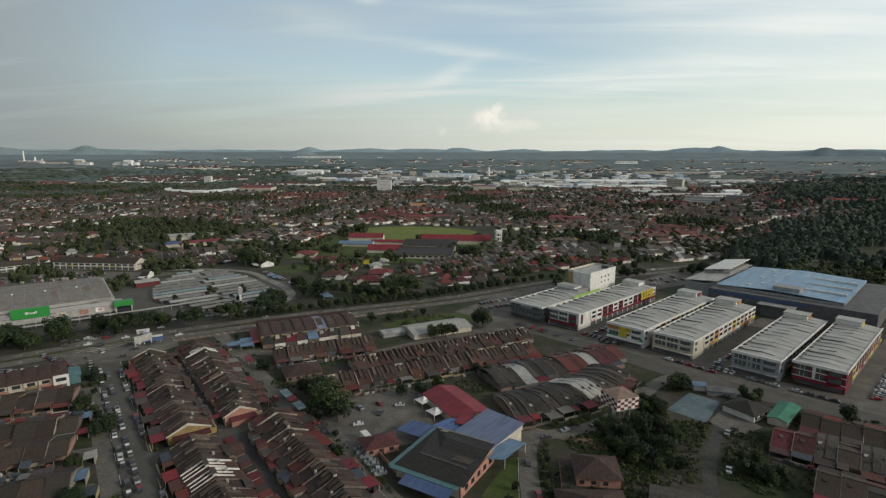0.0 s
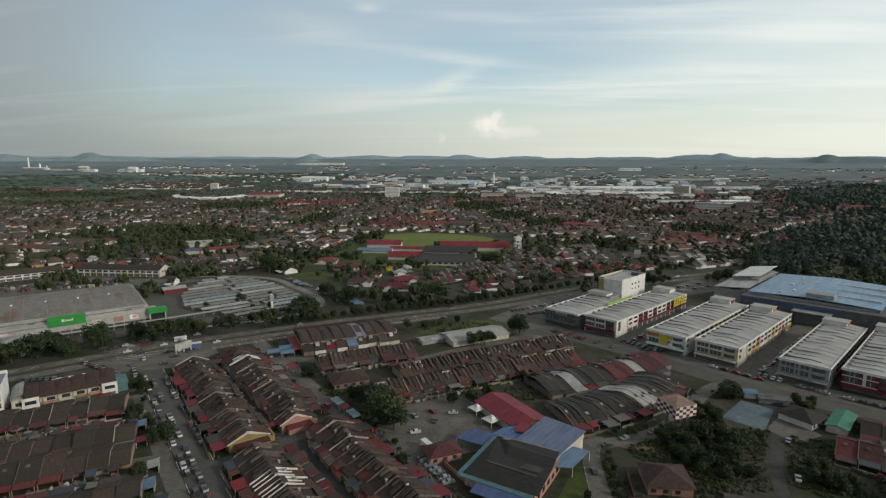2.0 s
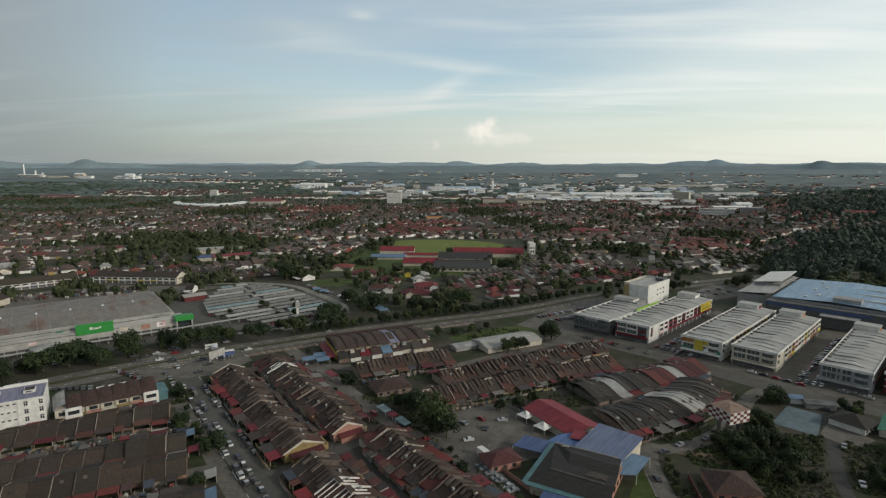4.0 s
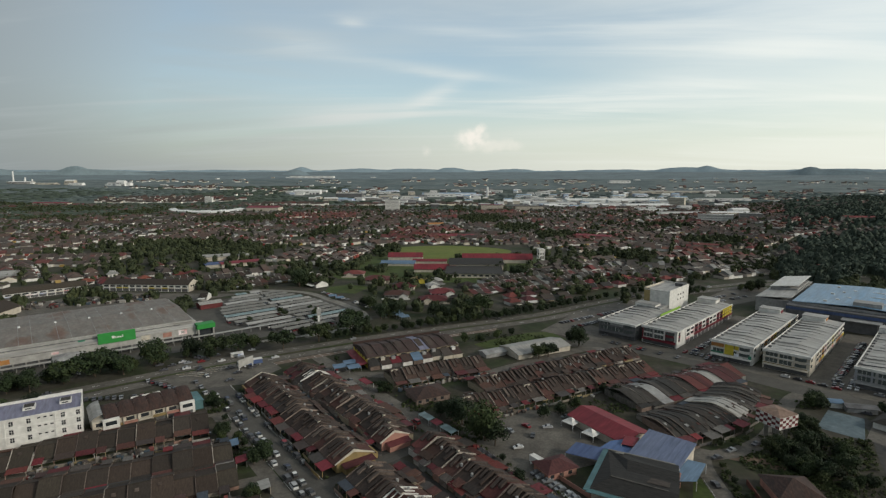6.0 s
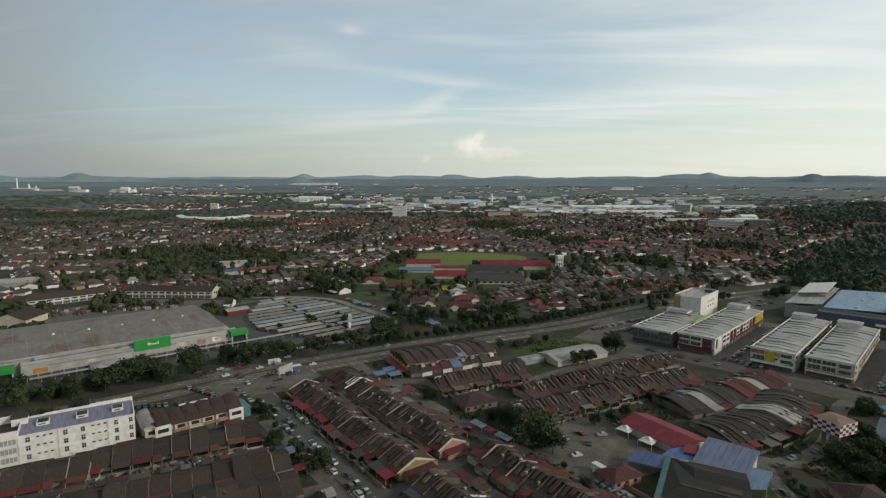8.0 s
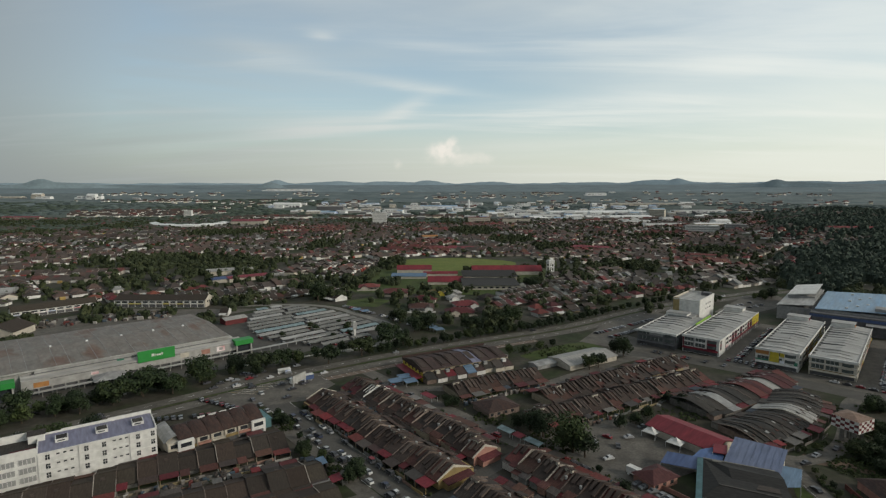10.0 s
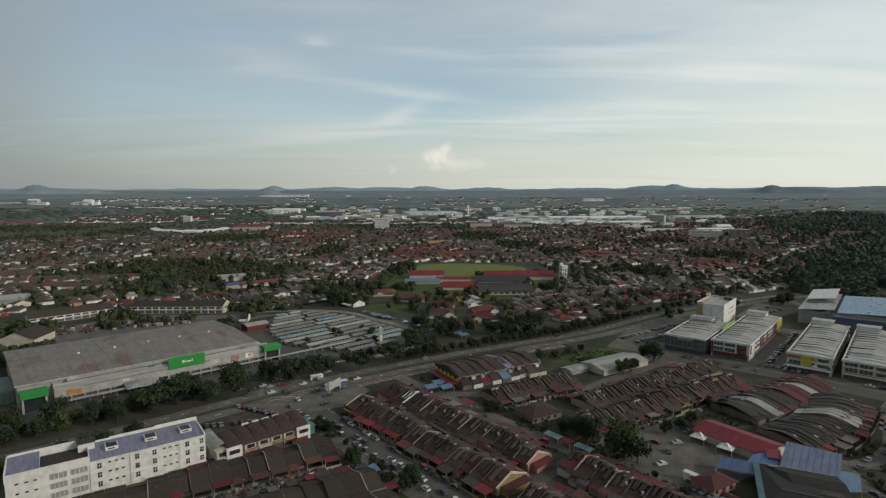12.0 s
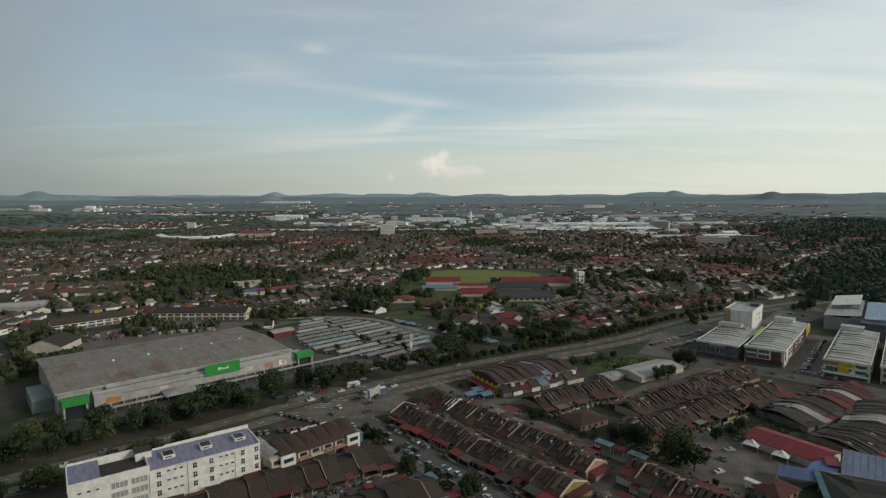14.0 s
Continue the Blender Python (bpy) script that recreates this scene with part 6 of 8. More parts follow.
def checkered_tank():
    e = thing("water_tank", "square raised tank with a red and white chequered wall", "tank", m=at(62.5, 227, -18))
    n, R, z0, z1 = 4, 7.4, 6.2, 11.0
    ring = [(R * math.cos(math.pi / 2 * i), R * math.sin(math.pi / 2 * i)) for i in range(n)]
    g = Geo().add([(x, y, z0) for x, y in ring] + [(x, y, z1) for x, y in ring], [(i, (i + 1) % n, n + (i + 1) % n, n + i) for i in range(n)] + [tuple(range(n, 2 * n)), tuple(range(n))[::-1]])
    part("wall", g, M["white"], e)
    for px, py in ((-3.4, 0), (3.4, 0), (0, -3.4), (0, 3.4), (0, 0)):
        part("pier", Geo().box(px - 0.7, py - 0.7, 0, px + 0.7, py + 0.7, z0 + 0.05), M["concrete"], e)
    cols, rows = 6, 4
    up = (z1 - z0 - 0.3) / rows
    for i in range(n):
        a, b = Vector(ring[i]), Vector(ring[(i + 1) % n])
        out = (a + b).normalized() * 0.04
        for j in range(cols):
            for k in range(rows):
                if (j + k) % 2:
                    p, q = a + (b - a) * j / cols + out, a + (b - a) * (j + 1) / cols + out
                    z = z0 + 0.15 + k * up
                    part("painted_square", Geo().add([(p.x, p.y, z), (q.x, q.y, z), (q.x, q.y, z + up), (p.x, p.y, z + up)], [(0, 1, 2, 3)]), M["dull_red"], e)
    g = Geo().add([(x * 1.03, y * 1.03, z1 + 0.05) for x, y in ring] + [(0, 0, z1 + 1.3)], [(i, (i + 1) % n, n) for i in range(n)])
    part("roof", g, material("faded_brown_roof", [(0.20, 0.13, 0.10), (0.26, 0.18, 0.14)], 0.8, grain=0.8, patch=0.3), e)


checkered_tank()
# court, pavilion and yard
pad("pavement_court", [(84.4, 237.6), (96.9, 226.9), (109.8, 247.9), (99.4, 256.3)], material("worn_blue_court", [(0.10, 0.14, 0.16), (0.14, 0.18, 0.20)], 0.9, grain=0.5, patch=0.1, objects=False), 0.10, "worn blue-grey sports court", "court")
hip_house("white_bungalow", "white bungalow with a dark grey hipped roof", 116, 229.5, 40, 13, 13, 2.9, 5.8, M["white"], M["dark_sheet"])
hip_house("brown_roofed_house", "large house with a brown tiled hipped roof", 40, 177, 0, 14, 13.6, 3.4, 6.6, M["pink"], M["brown_red"])
hip_house("brown_roofed_house", "large house with a brown tiled hipped roof", 34, 153, 5, 20, 16, 3.4, 6.8, M["pink"], M["brown_red"])
hall("red_trimmed_shed", "dark-roofed shed with red eaves", "shed", 60, 164.5, -15.7, 19, 12, 3, 4.2, M["maroon"], M["dark_sheet"])
hall("green_shed", "small shed with a green metal roof", "shed", 127, 226, 52, 19, 7, 2.8, 3.8, M["cream"], M["teal"])
hall("blue_hut", "small hut with a pale blue roof by the court", "shed", 102, 259, -5, 5, 4.5, 2.6, 3.6, M["white"], M["sky_blue"])
hall("court_shed", "low grey shed beside the court", "shed", 106.5, 254.5, -8, 12, 5, 2.4, 3.2, M["grey"], M["darkgrey"])
pad("pavement_yard", [(98, 228), (106, 218), (118, 226), (110, 243)], M["old_asphalt"], 0.09, "bare paved yard before the bungalow")
pad("pavement_lane_grass", [(14.5, 181), (9.5, 168), (12, 150), (21, 150), (21.3, 192), (18, 191)], M["lawn"], 0.06, "grass strip beside the lane", "lawn")
e = thing("lane_fence", "low pale post fence along the grass", "fence", m=at(21.2, 152, 90))
for k in range(20):
    part("post", Geo().box(2 * k - 0.09, -0.09, 0, 2 * k + 0.09, 0.09, 1.1), M["concrete"], e)
part("rail", Geo().box(0, -0.04, 0.8, 38, 0.04, 0.9), M["steel"], e)
pad("pavement_dirt_path", [(31, 211), (36, 207), (53, 199.5), (55, 203), (45, 212), (36, 215)], M["soil"], 0.065, "bare dirt beside the thicket", "ground")
solid("courtyard_wall", Geo().box(0, -0.12, 0, 34, 0.12, 1.9), M["brickred"], "dark red courtyard wall by the lane", "wall", at(34.2, 156, 88))
def shop_barn(x, y, deg, L, W, eave, ridge, n, label):
    """A two-storey row of shops with a long tiled roof, white bays and a cream gable."""
    e = hall("long_shop_row", label, "shop building", x, y, deg, L, W, eave, ridge, M["white"], M["dull_tile"])
    bay = L / n
    pick = random.Random(n)
    for i in range(n):
        x0 = i * bay
        part("upper_window", Geo().box(x0 + bay * 0.15, -0.07, eave * 0.62, x0 + bay * 0.85, 0.02, eave * 0.84), M["glass"], e)
        part("pilaster", Geo().box(x0 - 0.2, -0.35, 0, x0 + 0.2, 0, eave - 0.15), M["white"], e)
        part("shopfront", Geo().box(x0 + 0.4, -0.06, 0.2, x0 + bay - 0.4, 0.02, eave * 0.42), M["darkgrey"], e)
        part("shop_sign", Geo().box(x0 + 0.3, -0.45, eave * 0.44, x0 + bay - 0.3, -0.05, eave * 0.56), M[pick.choice(["white", "cream", "white", "red", "bluepanel", "yellow", "white"])], e)
    part("gable_face", Geo().add([(L + 0.66, 0, 0), (L + 0.66, W, 0), (L + 0.66, W, eave - 0.2), (L + 0.66, W / 2, ridge + 0.25), (L + 0.66, 0, eave - 0.2), (L + 0.9, 0, 0), (L + 0.9, W, 0), (L + 0.9, W, eave - 0.2), (L + 0.9, W / 2, ridge + 0.25), (L + 0.9, 0, eave - 0.2)],
                                 [(4, 3, 2, 1, 0), (5, 6, 7, 8, 9), (0, 5, 9, 4), (4, 9, 8, 3), (3, 8, 7, 2), (2, 7, 6, 1)]), M["cream"], e, "cream plaster gable wall")
    for j in range(3):
        part("gable_window", Geo().box(L + 0.88, W * (0.2 + 0.22 * j), eave * 0.6, L + 0.96, W * (0.2 + 0.22 * j) + 2.0, eave * 0.84), M["glass"], e)


shop_barn(-409, 466, 2, 80, 18, 6.5, 10, 13, "long white-fronted shop row with a brown tiled roof")
shop_barn(-464, 420, 47, 60, 16, 5.5, 9, 10, "white-fronted shop row with a brown tiled roof and coloured signs")
hall("barn", "cream-gabled hall with a dark brown roof", "building", -438, 360, 8, 24, 24, 5.0, 10, M["cream"], M["dull_tile"], along="y")
hall("pale_roofed_shed", "wide shed with a pale blue-grey roof", "shed", -585, 470, 30, 60, 34, 6, 8.5, M["grey"], M["metal_roof"])
hall("kiosk", "small hall with a white roof and red fascia", "shed", -282, 406, 46, 17, 11, 4, 5.4, M["dull_red"], M["pale_sheet"])
pad("pavement_warehouse_lawn", [(-64, 338), (-52, 324), (-38, 334), (-4, 352), (-14, 372), (-30, 366), (-50, 352)], M["lawn"], 0.06, "lawn behind the warehouse", "lawn")
pad("pavement_school_lawn", [(-205, 478), (-176, 476), (-168, 505), (-192, 516), (-208, 500)], M["lawn"], 0.06, "grass plot among the houses", "lawn")


def villa(x, y, deg, L, W, wing, wall, roof, label):
    """A bungalow with a hipped main roof, a gabled wing towards -y and a lean-to porch; wing: its start along the front, width and reach."""
    e = hip_house("bungalow", label, x, y, deg, L, W, 2.8, 5.6, wall, roof, ov=1.3, group="bungalows by the school")
    a, w, reach = wing
    part("wing_wall", Geo().add([(a, -reach, 0), (a + w, -reach, 0), (a + w, -reach, 2.7), (a + w / 2, -reach, 4.5), (a, -reach, 2.7), (a, 0.5, 0), (a + w, 0.5, 0), (a + w, 0.5, 2.7), (a + w / 2, 0.5, 4.5), (a, 0.5, 2.7)],
                                [(0, 1, 2, 3, 4), (1, 6, 7, 2), (0, 4, 9, 5)]), wall, e)
    gable(e, a, -reach, a + w, W * 0.4, 2.75, 4.75, roof, "wing_roof", ov=0.5)
    p0, p1 = (a + w + 0.6, L) if a < L / 2 else (0, a - 0.6)
    part("porch_roof", Geo().slab([(p0, -3.4, 2.3), (p1, -3.4, 2.3), (p1, -1.2, 2.75), (p0, -1.2, 2.75)], 0.12), M["porch"], e)
    for px in (p0 + 0.2, p1 - 0.2):
        part("porch_post", Geo().box(px - 0.1, -3.3, 0, px + 0.1, -3.1, 2.3), wall, e)
    part("yard_wall", Geo().box(-2, -reach - 3.2, 0, L + 2, -reach - 3.0, 1.3), wall, e)


for x, y, deg, w, d, wing, wl, rf, words in ((-208, 556, 8, 20, 15, (2, 7, 3), "cream", "tile_bright", "cream bungalow with a wide red hipped roof"),
                                             (-182, 531, -8, 27, 18, (15, 9, 4), "cream", "tile_red", "large bungalow with a red-brown hipped roof"),
                                             (-132, 530, 16, 15, 10, (4, 8, 3), "yellow", "yellow_ochre", "yellow bungalow with a pale gable"),
                                             (-113, 526, 14, 11, 9, (1, 6, 2), "grey", "pale_sheet", "small grey bungalow with a pale roof"),
                                             (-146, 499, -6, 20, 12, (10, 7, 3), "cream", "tile_red", "cream bungalow with a dull red roof"),
                                             (-113, 504, 24, 10, 9, (2, 6, 2), "white", "metal_roof", "small white bungalow with a grey roof"),
                                             (-146, 462, 6, 20, 14, (13, 7, 5), "white", "tile", "bungalow with a dark brown roof and a white gable"),
                                             (-107, 474, 12, 20, 13, (13, 7, 4), "white", "tile_bright", "bungalow with a bright red roof and a white gable"),
                                             (-113, 446, 10, 22, 12, (3, 7, 3), "cream", "tile_red", "bungalow with a dull red roof near the highway"),
                                             (-80, 505, 38, 14, 11, (3, 6, 3), "dull_plaster", "tile", "bungalow with a brown roof and stained walls"),
                                             (-84, 452, 30, 15, 11, (6, 6, 3), "dull_plaster", "dull_tile", "bungalow with a weathered brown roof")):
    villa(x, y, deg, w, d, wing, M[wl], M[rf], words)
rs = random.Random(12)
for k in range(44):
    q = st(125 + 4.2 * (k % 22), 40.0 + rs.uniform(-0.6, 0.8) if k < 22 else 31.2 + rs.uniform(-0.5, 0.5))
    e = thing("rear_shed", "small lean-to shed behind a terraced house", "shed", "sheds along the back lane", at(q.x, q.y, STREET_DEG))
    w, d, h = rs.uniform(2.8, 4.0), rs.uniform(2.6, 4.4), rs.uniform(2.2, 3.1)
    part("wall", Geo().box(0, 0, 0, w, d, h - 0.1), M["plaster"], e)
    part("roof", Geo().slab([(-0.2, -0.4, h - 0.15), (w + 0.2, -0.4, h - 0.15), (w + 0.2, d + 0.2, h + 0.4), (-0.2, d + 0.2, h + 0.4)], 0.1), M["porch"], e)
e = thing("railing", "long white railing along the forecourt", "railing", m=at(-234, 308, 32))
part("rail", Geo().box(0, -0.06, 0.9, 92, 0.06, 1.05), M["white"], e)
part("rail", Geo().box(0, -0.06, 0.35, 92, 0.06, 0.5), M["white"], e)
for k in range(31):
    part("post", Geo().box(3 * k, -0.1, 0, 3 * k + 0.35, 0.1, 1.2), M["white"], e)
e = thing("bus_shelter", "small bus shelter with a blue poster wall", "shelter", m=at(-203, 297.5, 38))
part("roof", Geo().slab([(0, 0, 2.6), (7, 0, 2.6), (7, 3, 2.8), (0, 3, 2.8)], 0.12), M["white"], e)
part("back_wall", Geo().box(0.2, 2.6, 0, 6.8, 2.8, 2.5), M["white"], e)
part("poster", Geo().box(3.6, -0.05, 0.5, 6.6, 0.05, 2.3), M["bluepanel"], e, "blue poster panel")
for px in (0.2, 6.8):
    part("post", Geo().box(px - 0.06, 0.1, 0, px + 0.06, 0.25, 2.55), M["steel"], e)
for k, (x, y, w, mt) in enumerate(((-156, 199, 6, "sky_blue"), (-132, 172, 6, "pale_sheet"), (-126, 161, 7, "sky_blue"), (-147, 187, 5, "porch"), (-116, 153, 6, "porch"))):
    e = thing("end_shelter", "small sheet-roofed shelter at the end of a terrace", "shelter", "shelters at the row ends", at(x, y, 31 - 90))
    part("roof", Geo().slab([(0, 0, 2.3), (w, 0, 2.3), (w, 4, 2.8), (0, 4, 2.8)], 0.1), M[mt], e)
    part("back_wall", Geo().box(0.1, 3.7, 0, w - 0.1, 3.9, 2.6), M["plaster"], e)
    for px in (0.2, w - 0.2):
        part("post", Geo().box(px - 0.06, 0.2, 0, px + 0.06, 0.32, 2.2), M["steel"], e)
# school
hall("school_block", "long school block with a red metal roof", "school", -139, 588, 3, 45, 18, 3.4, 8.2, M["cream"], M["red_sheet"])
hall("school_block", "long two-storey school block with a red metal roof", "school", -90, 656, 3, 84, 20, 4.6, 10.5, M["cream"], M["red_sheet"])
e = thing("school_hall", "wide cream school hall under two tiers of dark roof", "school", m=at(-101, 560, 3))
part("wall", Geo().box(0, 0, 0, 58, 38, 4.6), M["cream"], e)
part("lower_roof", Geo().slab([(-1, -1.5, 4.7), (59, -1.5, 4.7), (59, 36, 6.6), (-1, 36, 6.6)], 0.25), M["dark_sheet"], e)
part("upper_wall", Geo().box(2, 36.2, 0, 61, 66, 8.3), M["cream"], e)
part("upper_roof", Geo().slab([(1, 35.0, 8.4), (62, 35.0, 8.4), (62, 67, 10.6), (1, 67, 10.6)], 0.25), M["dark_sheet"], e)
for k in range(9):
    part("window", Geo().box(3 + 6.2 * k, -0.08, 1.4, 6.6 + 6.2 * k, 0.02, 3.2), M["glass"], e)
hall("school_block", "school block with a red roof and cream walls", "school", -182, 662, 5, 42, 19, 5.2, 9.6, M["cream"], M["red_sheet"])
hall("school_block", "low block with a pale blue roof", "school", -184, 626, 2, 40, 17, 2.8, 5.6, M["cream"], M["sky_blue"])
hall("school_block", "low block with a red roof", "school", -148, 640, 3, 40, 10, 4, 6.2, M["cream"], M["red_sheet"])
hall("school_hut", "small cream hut with a dark roof", "hut", -6, 590, 5, 13, 9, 4.2, 5.6, M["cream"], M["dark_sheet"])
pad("pavement_school_grounds", [(-225, 545), (-120, 535), (-30, 530), (20, 560), (24, 700), (-60, 720), (-210, 700)], M["lawn"], 0.05, "grass grounds round the school", "lawn")
pad("pavement_field", [(-118 + 88 * math.cos(a) * (1 + 0.08 * math.sin(3 * a)), 748 + 66 * math.sin(a)) for a in [2 * math.pi * i / 28 for i in range(28)]], M["pitch"], 0.15, "bright green grass playing field", "field")


def water_tower():
    e = thing("water_tower", "pale open-framed concrete water tower", "tower", m=at(3, 656, 20))
    for px in (-3, 3):
        for py in (-3, 3):
            part("post", Geo().box(px - 0.5, py - 0.5, 0, px + 0.5, py + 0.5, 18), M["white"], e)
    for z in (5, 10, 14):
        part("deck", Geo().box(-3.5, -3.5, z, 3.5, 3.5, z + 0.8), M["white"], e)
    part("tank", Geo().box(-3.8, -3.8, 15.5, 3.8, 3.8, 18.6), M["white"], e)


water_tower()


# ---------------------------------------------------------------- trees
def tree_proto(seed, h, r, mat, flat=False):
    rng = random.Random(seed)
    e = thing("tree", "broad dark green tree with dense leaves", "tree", "town trees")
    g = Geo().tube((0, 0, 0), (0, 0, h * 0.5), 0.035 * h, 0.022 * h)
    clumps = []
    for k in range(7):
        a = 2 * math.pi * k / 7 + rng.uniform(-0.4, 0.4)
        q = Vector((math.cos(a) * r * rng.uniform(0.4, 0.8), math.sin(a) * r * rng.uniform(0.4, 0.8), h * rng.uniform(0.38, 0.8)))
        g.tube((0, 0, h * rng.uniform(0.3, 0.48)), q, 0.014 * h, 0.005 * h, 5)
        clumps.append((q, r * rng.uniform(0.35, 0.55)))
    part("trunk", g, M["bark"], e)
    for k in range(13):
        a = rng.uniform(0, 6.28)
        d = r * rng.uniform(0.0, 0.75)
        clumps.append((Vector((math.cos(a) * d, math.sin(a) * d, h * rng.uniform(0.35, 0.88))), r * rng.uniform(0.34, 0.58)))
    if flat:
        # a wide umbrella crown high over the bare trunk
        clumps = [(Vector((c.x * 1.15, c.y * 1.15, h * (0.62 + 0.32 * rng.random() * (1 - 0.5 * c.xy.length / r)))), q * 0.62) for c, q in clumps]
    g = Geo()
    for c, cr in clumps:
        for j in range(80):
            d = Vector((rng.gauss(0, 1), rng.gauss(0, 1), rng.gauss(0, 0.8))).normalized()
            p = c + d * cr * rng.uniform(0.6, 1.05)
            nrm = (d + Vector((rng.gauss(0, 0.5), rng.gauss(0, 0.5), rng.gauss(0, 0.5) + 0.3))).normalized()
            u = nrm.orthogonal().normalized()
            u = Matrix.Rotation(rng.uniform(0, 6.28), 3, nrm) @ u
            w = nrm.cross(u)
            s = rng.uniform(0.3, 0.58) * (r / 4) ** 0.6
            g.add([p - u * s, p - w * s * 0.6, p + u * s, p + w * s * 0.6], [(0, 1, 2, 3)])
    part("crown", g, mat, e)
    return e


TREES = [tree_proto(1, 9, 4.6, M["leaf"]), tree_proto(2, 11, 5.2, M["leaf"]), tree_proto(3, 7.5, 3.4, M["leaf"]), tree_proto(4, 6, 2.6, M["leaf"]), tree_proto(5, 13, 6.5, M["leaf"]), tree_proto(6, 11.5, 8.5, M["leaf"], True)]
trng = random.Random(21)


TCOUNT, MORE = [0], []


def tree(x, y, kind=None, size=1.0):
    TCOUNT[0] += 1
    if TCOUNT[0] > 330:
        MORE.append((x, y))
        return None
    k = trng.randrange(5) if kind is None else kind
    s = size * trng.uniform(0.85, 1.15)
    ob = copy_thing(TREES[k], at(x, y, trng.uniform(0, 360), rise(x, y)))
    ob.scale = (s, s, s * trng.uniform(0.9, 1.1))
    return ob


def grove(cx, cy, rx, ry, deg, n, kinds, size=1.0):
    c, s = math.cos(radians(deg)), math.sin(radians(deg))
    for _ in range(n):
        a, d = trng.uniform(0, 6.28), math.sqrt(trng.random())
        u, v = rx * d * math.cos(a), ry * d * math.sin(a)
        tree(cx + u * c - v * s, cy + u * s + v * c, trng.choice(kinds), size)


# round the car park, the thicket and the lanes
for x, y, k, size in ((-70, 231, 1, 0.85), (-65, 226, 4, 0.8), (-55, 213, 4, 1.1), (-51, 209, 1, 1.0), (-67, 235, 0, 0.8), (-58, 217, 0, 1.0), (-75, 234, 2, 0.7)):
    tree(x, y, k, size)
for x, y in ((-22, 240), (-15, 246), (-30, 236), (2, 267), (6, 262)):
    tree(x, y, 2, 0.8)
grove(69, 205, 16, 19, 15, 44, [0, 2, 2, 3, 3, 1], 0.6)
grove(60, 214, 8, 7, 15, 8, [3, 2], 0.6)
grove(77, 240, 6, 10, 10, 10, [3, 3, 2], 0.7)
grove(96, 262, 8, 5, 45, 5, [2, 3, 0], 0.8)
grove(124, 252, 7, 4, -40, 5, [2, 3], 0.8)
grove(102, 192, 7, 9, 15, 9, [3, 2], 0.7)
tree(155, 236, 0, 0.9)
for k in range(9):
    tree(31 + trng.uniform(-0.8, 0.8), 160 + 5 * k, 3, 0.45)
for x, y, s in ((-43, 183, 0.9), (-36, 176, 0.6), (20, 172, 0.5), (18, 163, 0.6), (24, 219, 0.45), (37, 216, 0.5), (43, 219, 0.5)):
    tree(x, y, 3, s)
for i in range(22):
    q = st(trng.uniform(5, 200), trng.choice([10.3, -5.2, 56.5, 67.5]))
    tree(q.x, q.y, 3, trng.uniform(0.3, 0.5))
grove(-106, 258, 4, 3, 30, 4, [3, 2, 3], 0.75)
grove(-141, 191, 4, 5, 30, 5, [2, 0], 0.8)
grove(-160, 206, 3, 4, 30, 4, [2, 3], 0.7)
grove(-131, 168, 4, 4, 30, 4, [2, 3], 0.7)
grove(-116, 148, 3, 4, 30, 4, [2, 3], 0.7)
grove(-152, 203, 3, 3, 30, 2, [3], 0.6)
grove(-181, 237, 2.5, 8, 30, 6, [2, 3], 0.65)
# by the warehouse
for x, y, k in ((-20, 318, 1), (-26, 314, 1), (1, 341, 4), (-3, 347, 0), (-46, 330, 3), (-60, 345, 3), (-50, 352, 2), (-40, 360, 3), (-70, 340, 2), (-16, 325, 2)):
    tree(x, y, k, 0.85)
# by the highway and the hypermarket
for x, y, k in ((-206, 312, 1), (-198, 317, 0), (-180, 318, 5), (-163, 334, 5), (-148, 355, 5), (-140, 360, 1)):
    tree(x, y, k, 0.95)
line = offset(HIGHWAY, 12.5)
for i in range(23, 46):
    for t in (0.0, 0.5):
        q = line[i] + (line[i + 1] - line[i]) * t
        tree(q.x + trng.uniform(-0.8, 0.8), q.y + trng.uniform(-0.6, 0.6), 3, trng.uniform(0.95, 1.2))
for x, y, k, size in ((-152, 374, 5, 1.1), (-149, 418, 4, 0.8), (-155, 424, 1, 0.75), (-68, 414, 4, 1.0), (-61, 418, 1, 1.1), (-74, 410, 1, 0.9), (-90, 405, 4, 0.8), (-97, 402, 1, 0.8), (-30, 574, 4, 1.0), (-22, 580, 1, 1.0), (-24, 570, 0, 1.0), (-236, 500, 4, 1.3), (-242, 510, 4, 1.2), (-230, 512, 1, 1.2)):
    tree(x, y, k, size)
for i in range(22):
    f = i / 21 + trng.uniform(-0.02, 0.02)
    x, y = -322 + f * 108, 221 + f * 85
    tree(x + trng.uniform(-4, 4), y + trng.uniform(-5, 5), trng.choice([0, 2, 3, 1, 4, 5]), trng.uniform(0.75, 1.2))
for i in range(15):
    f = i / 14
    tree(-345 + 100 * f + trng.uniform(-4, 4), 190 + 84 * f + trng.uniform(-5, 4), trng.choice([0, 1, 2]))
for x, y, k, size in ((-216, 313, 3, 0.9), (-206, 322, 2, 0.8), (-193, 334, 3, 0.9), (-178, 345, 2, 0.8), (-168, 352, 3, 1.0), (-208, 392, 2, 0.7), (-214, 398, 3, 0.9), (-190, 372, 3, 0.8), (-180, 380, 2, 0.7), (-226, 372, 2, 0.7), (-196, 414, 3, 0.8), (-186, 396, 2, 0.75)):
    tree(x, y, k, size)
near = offset(HIGHWAY, -13)
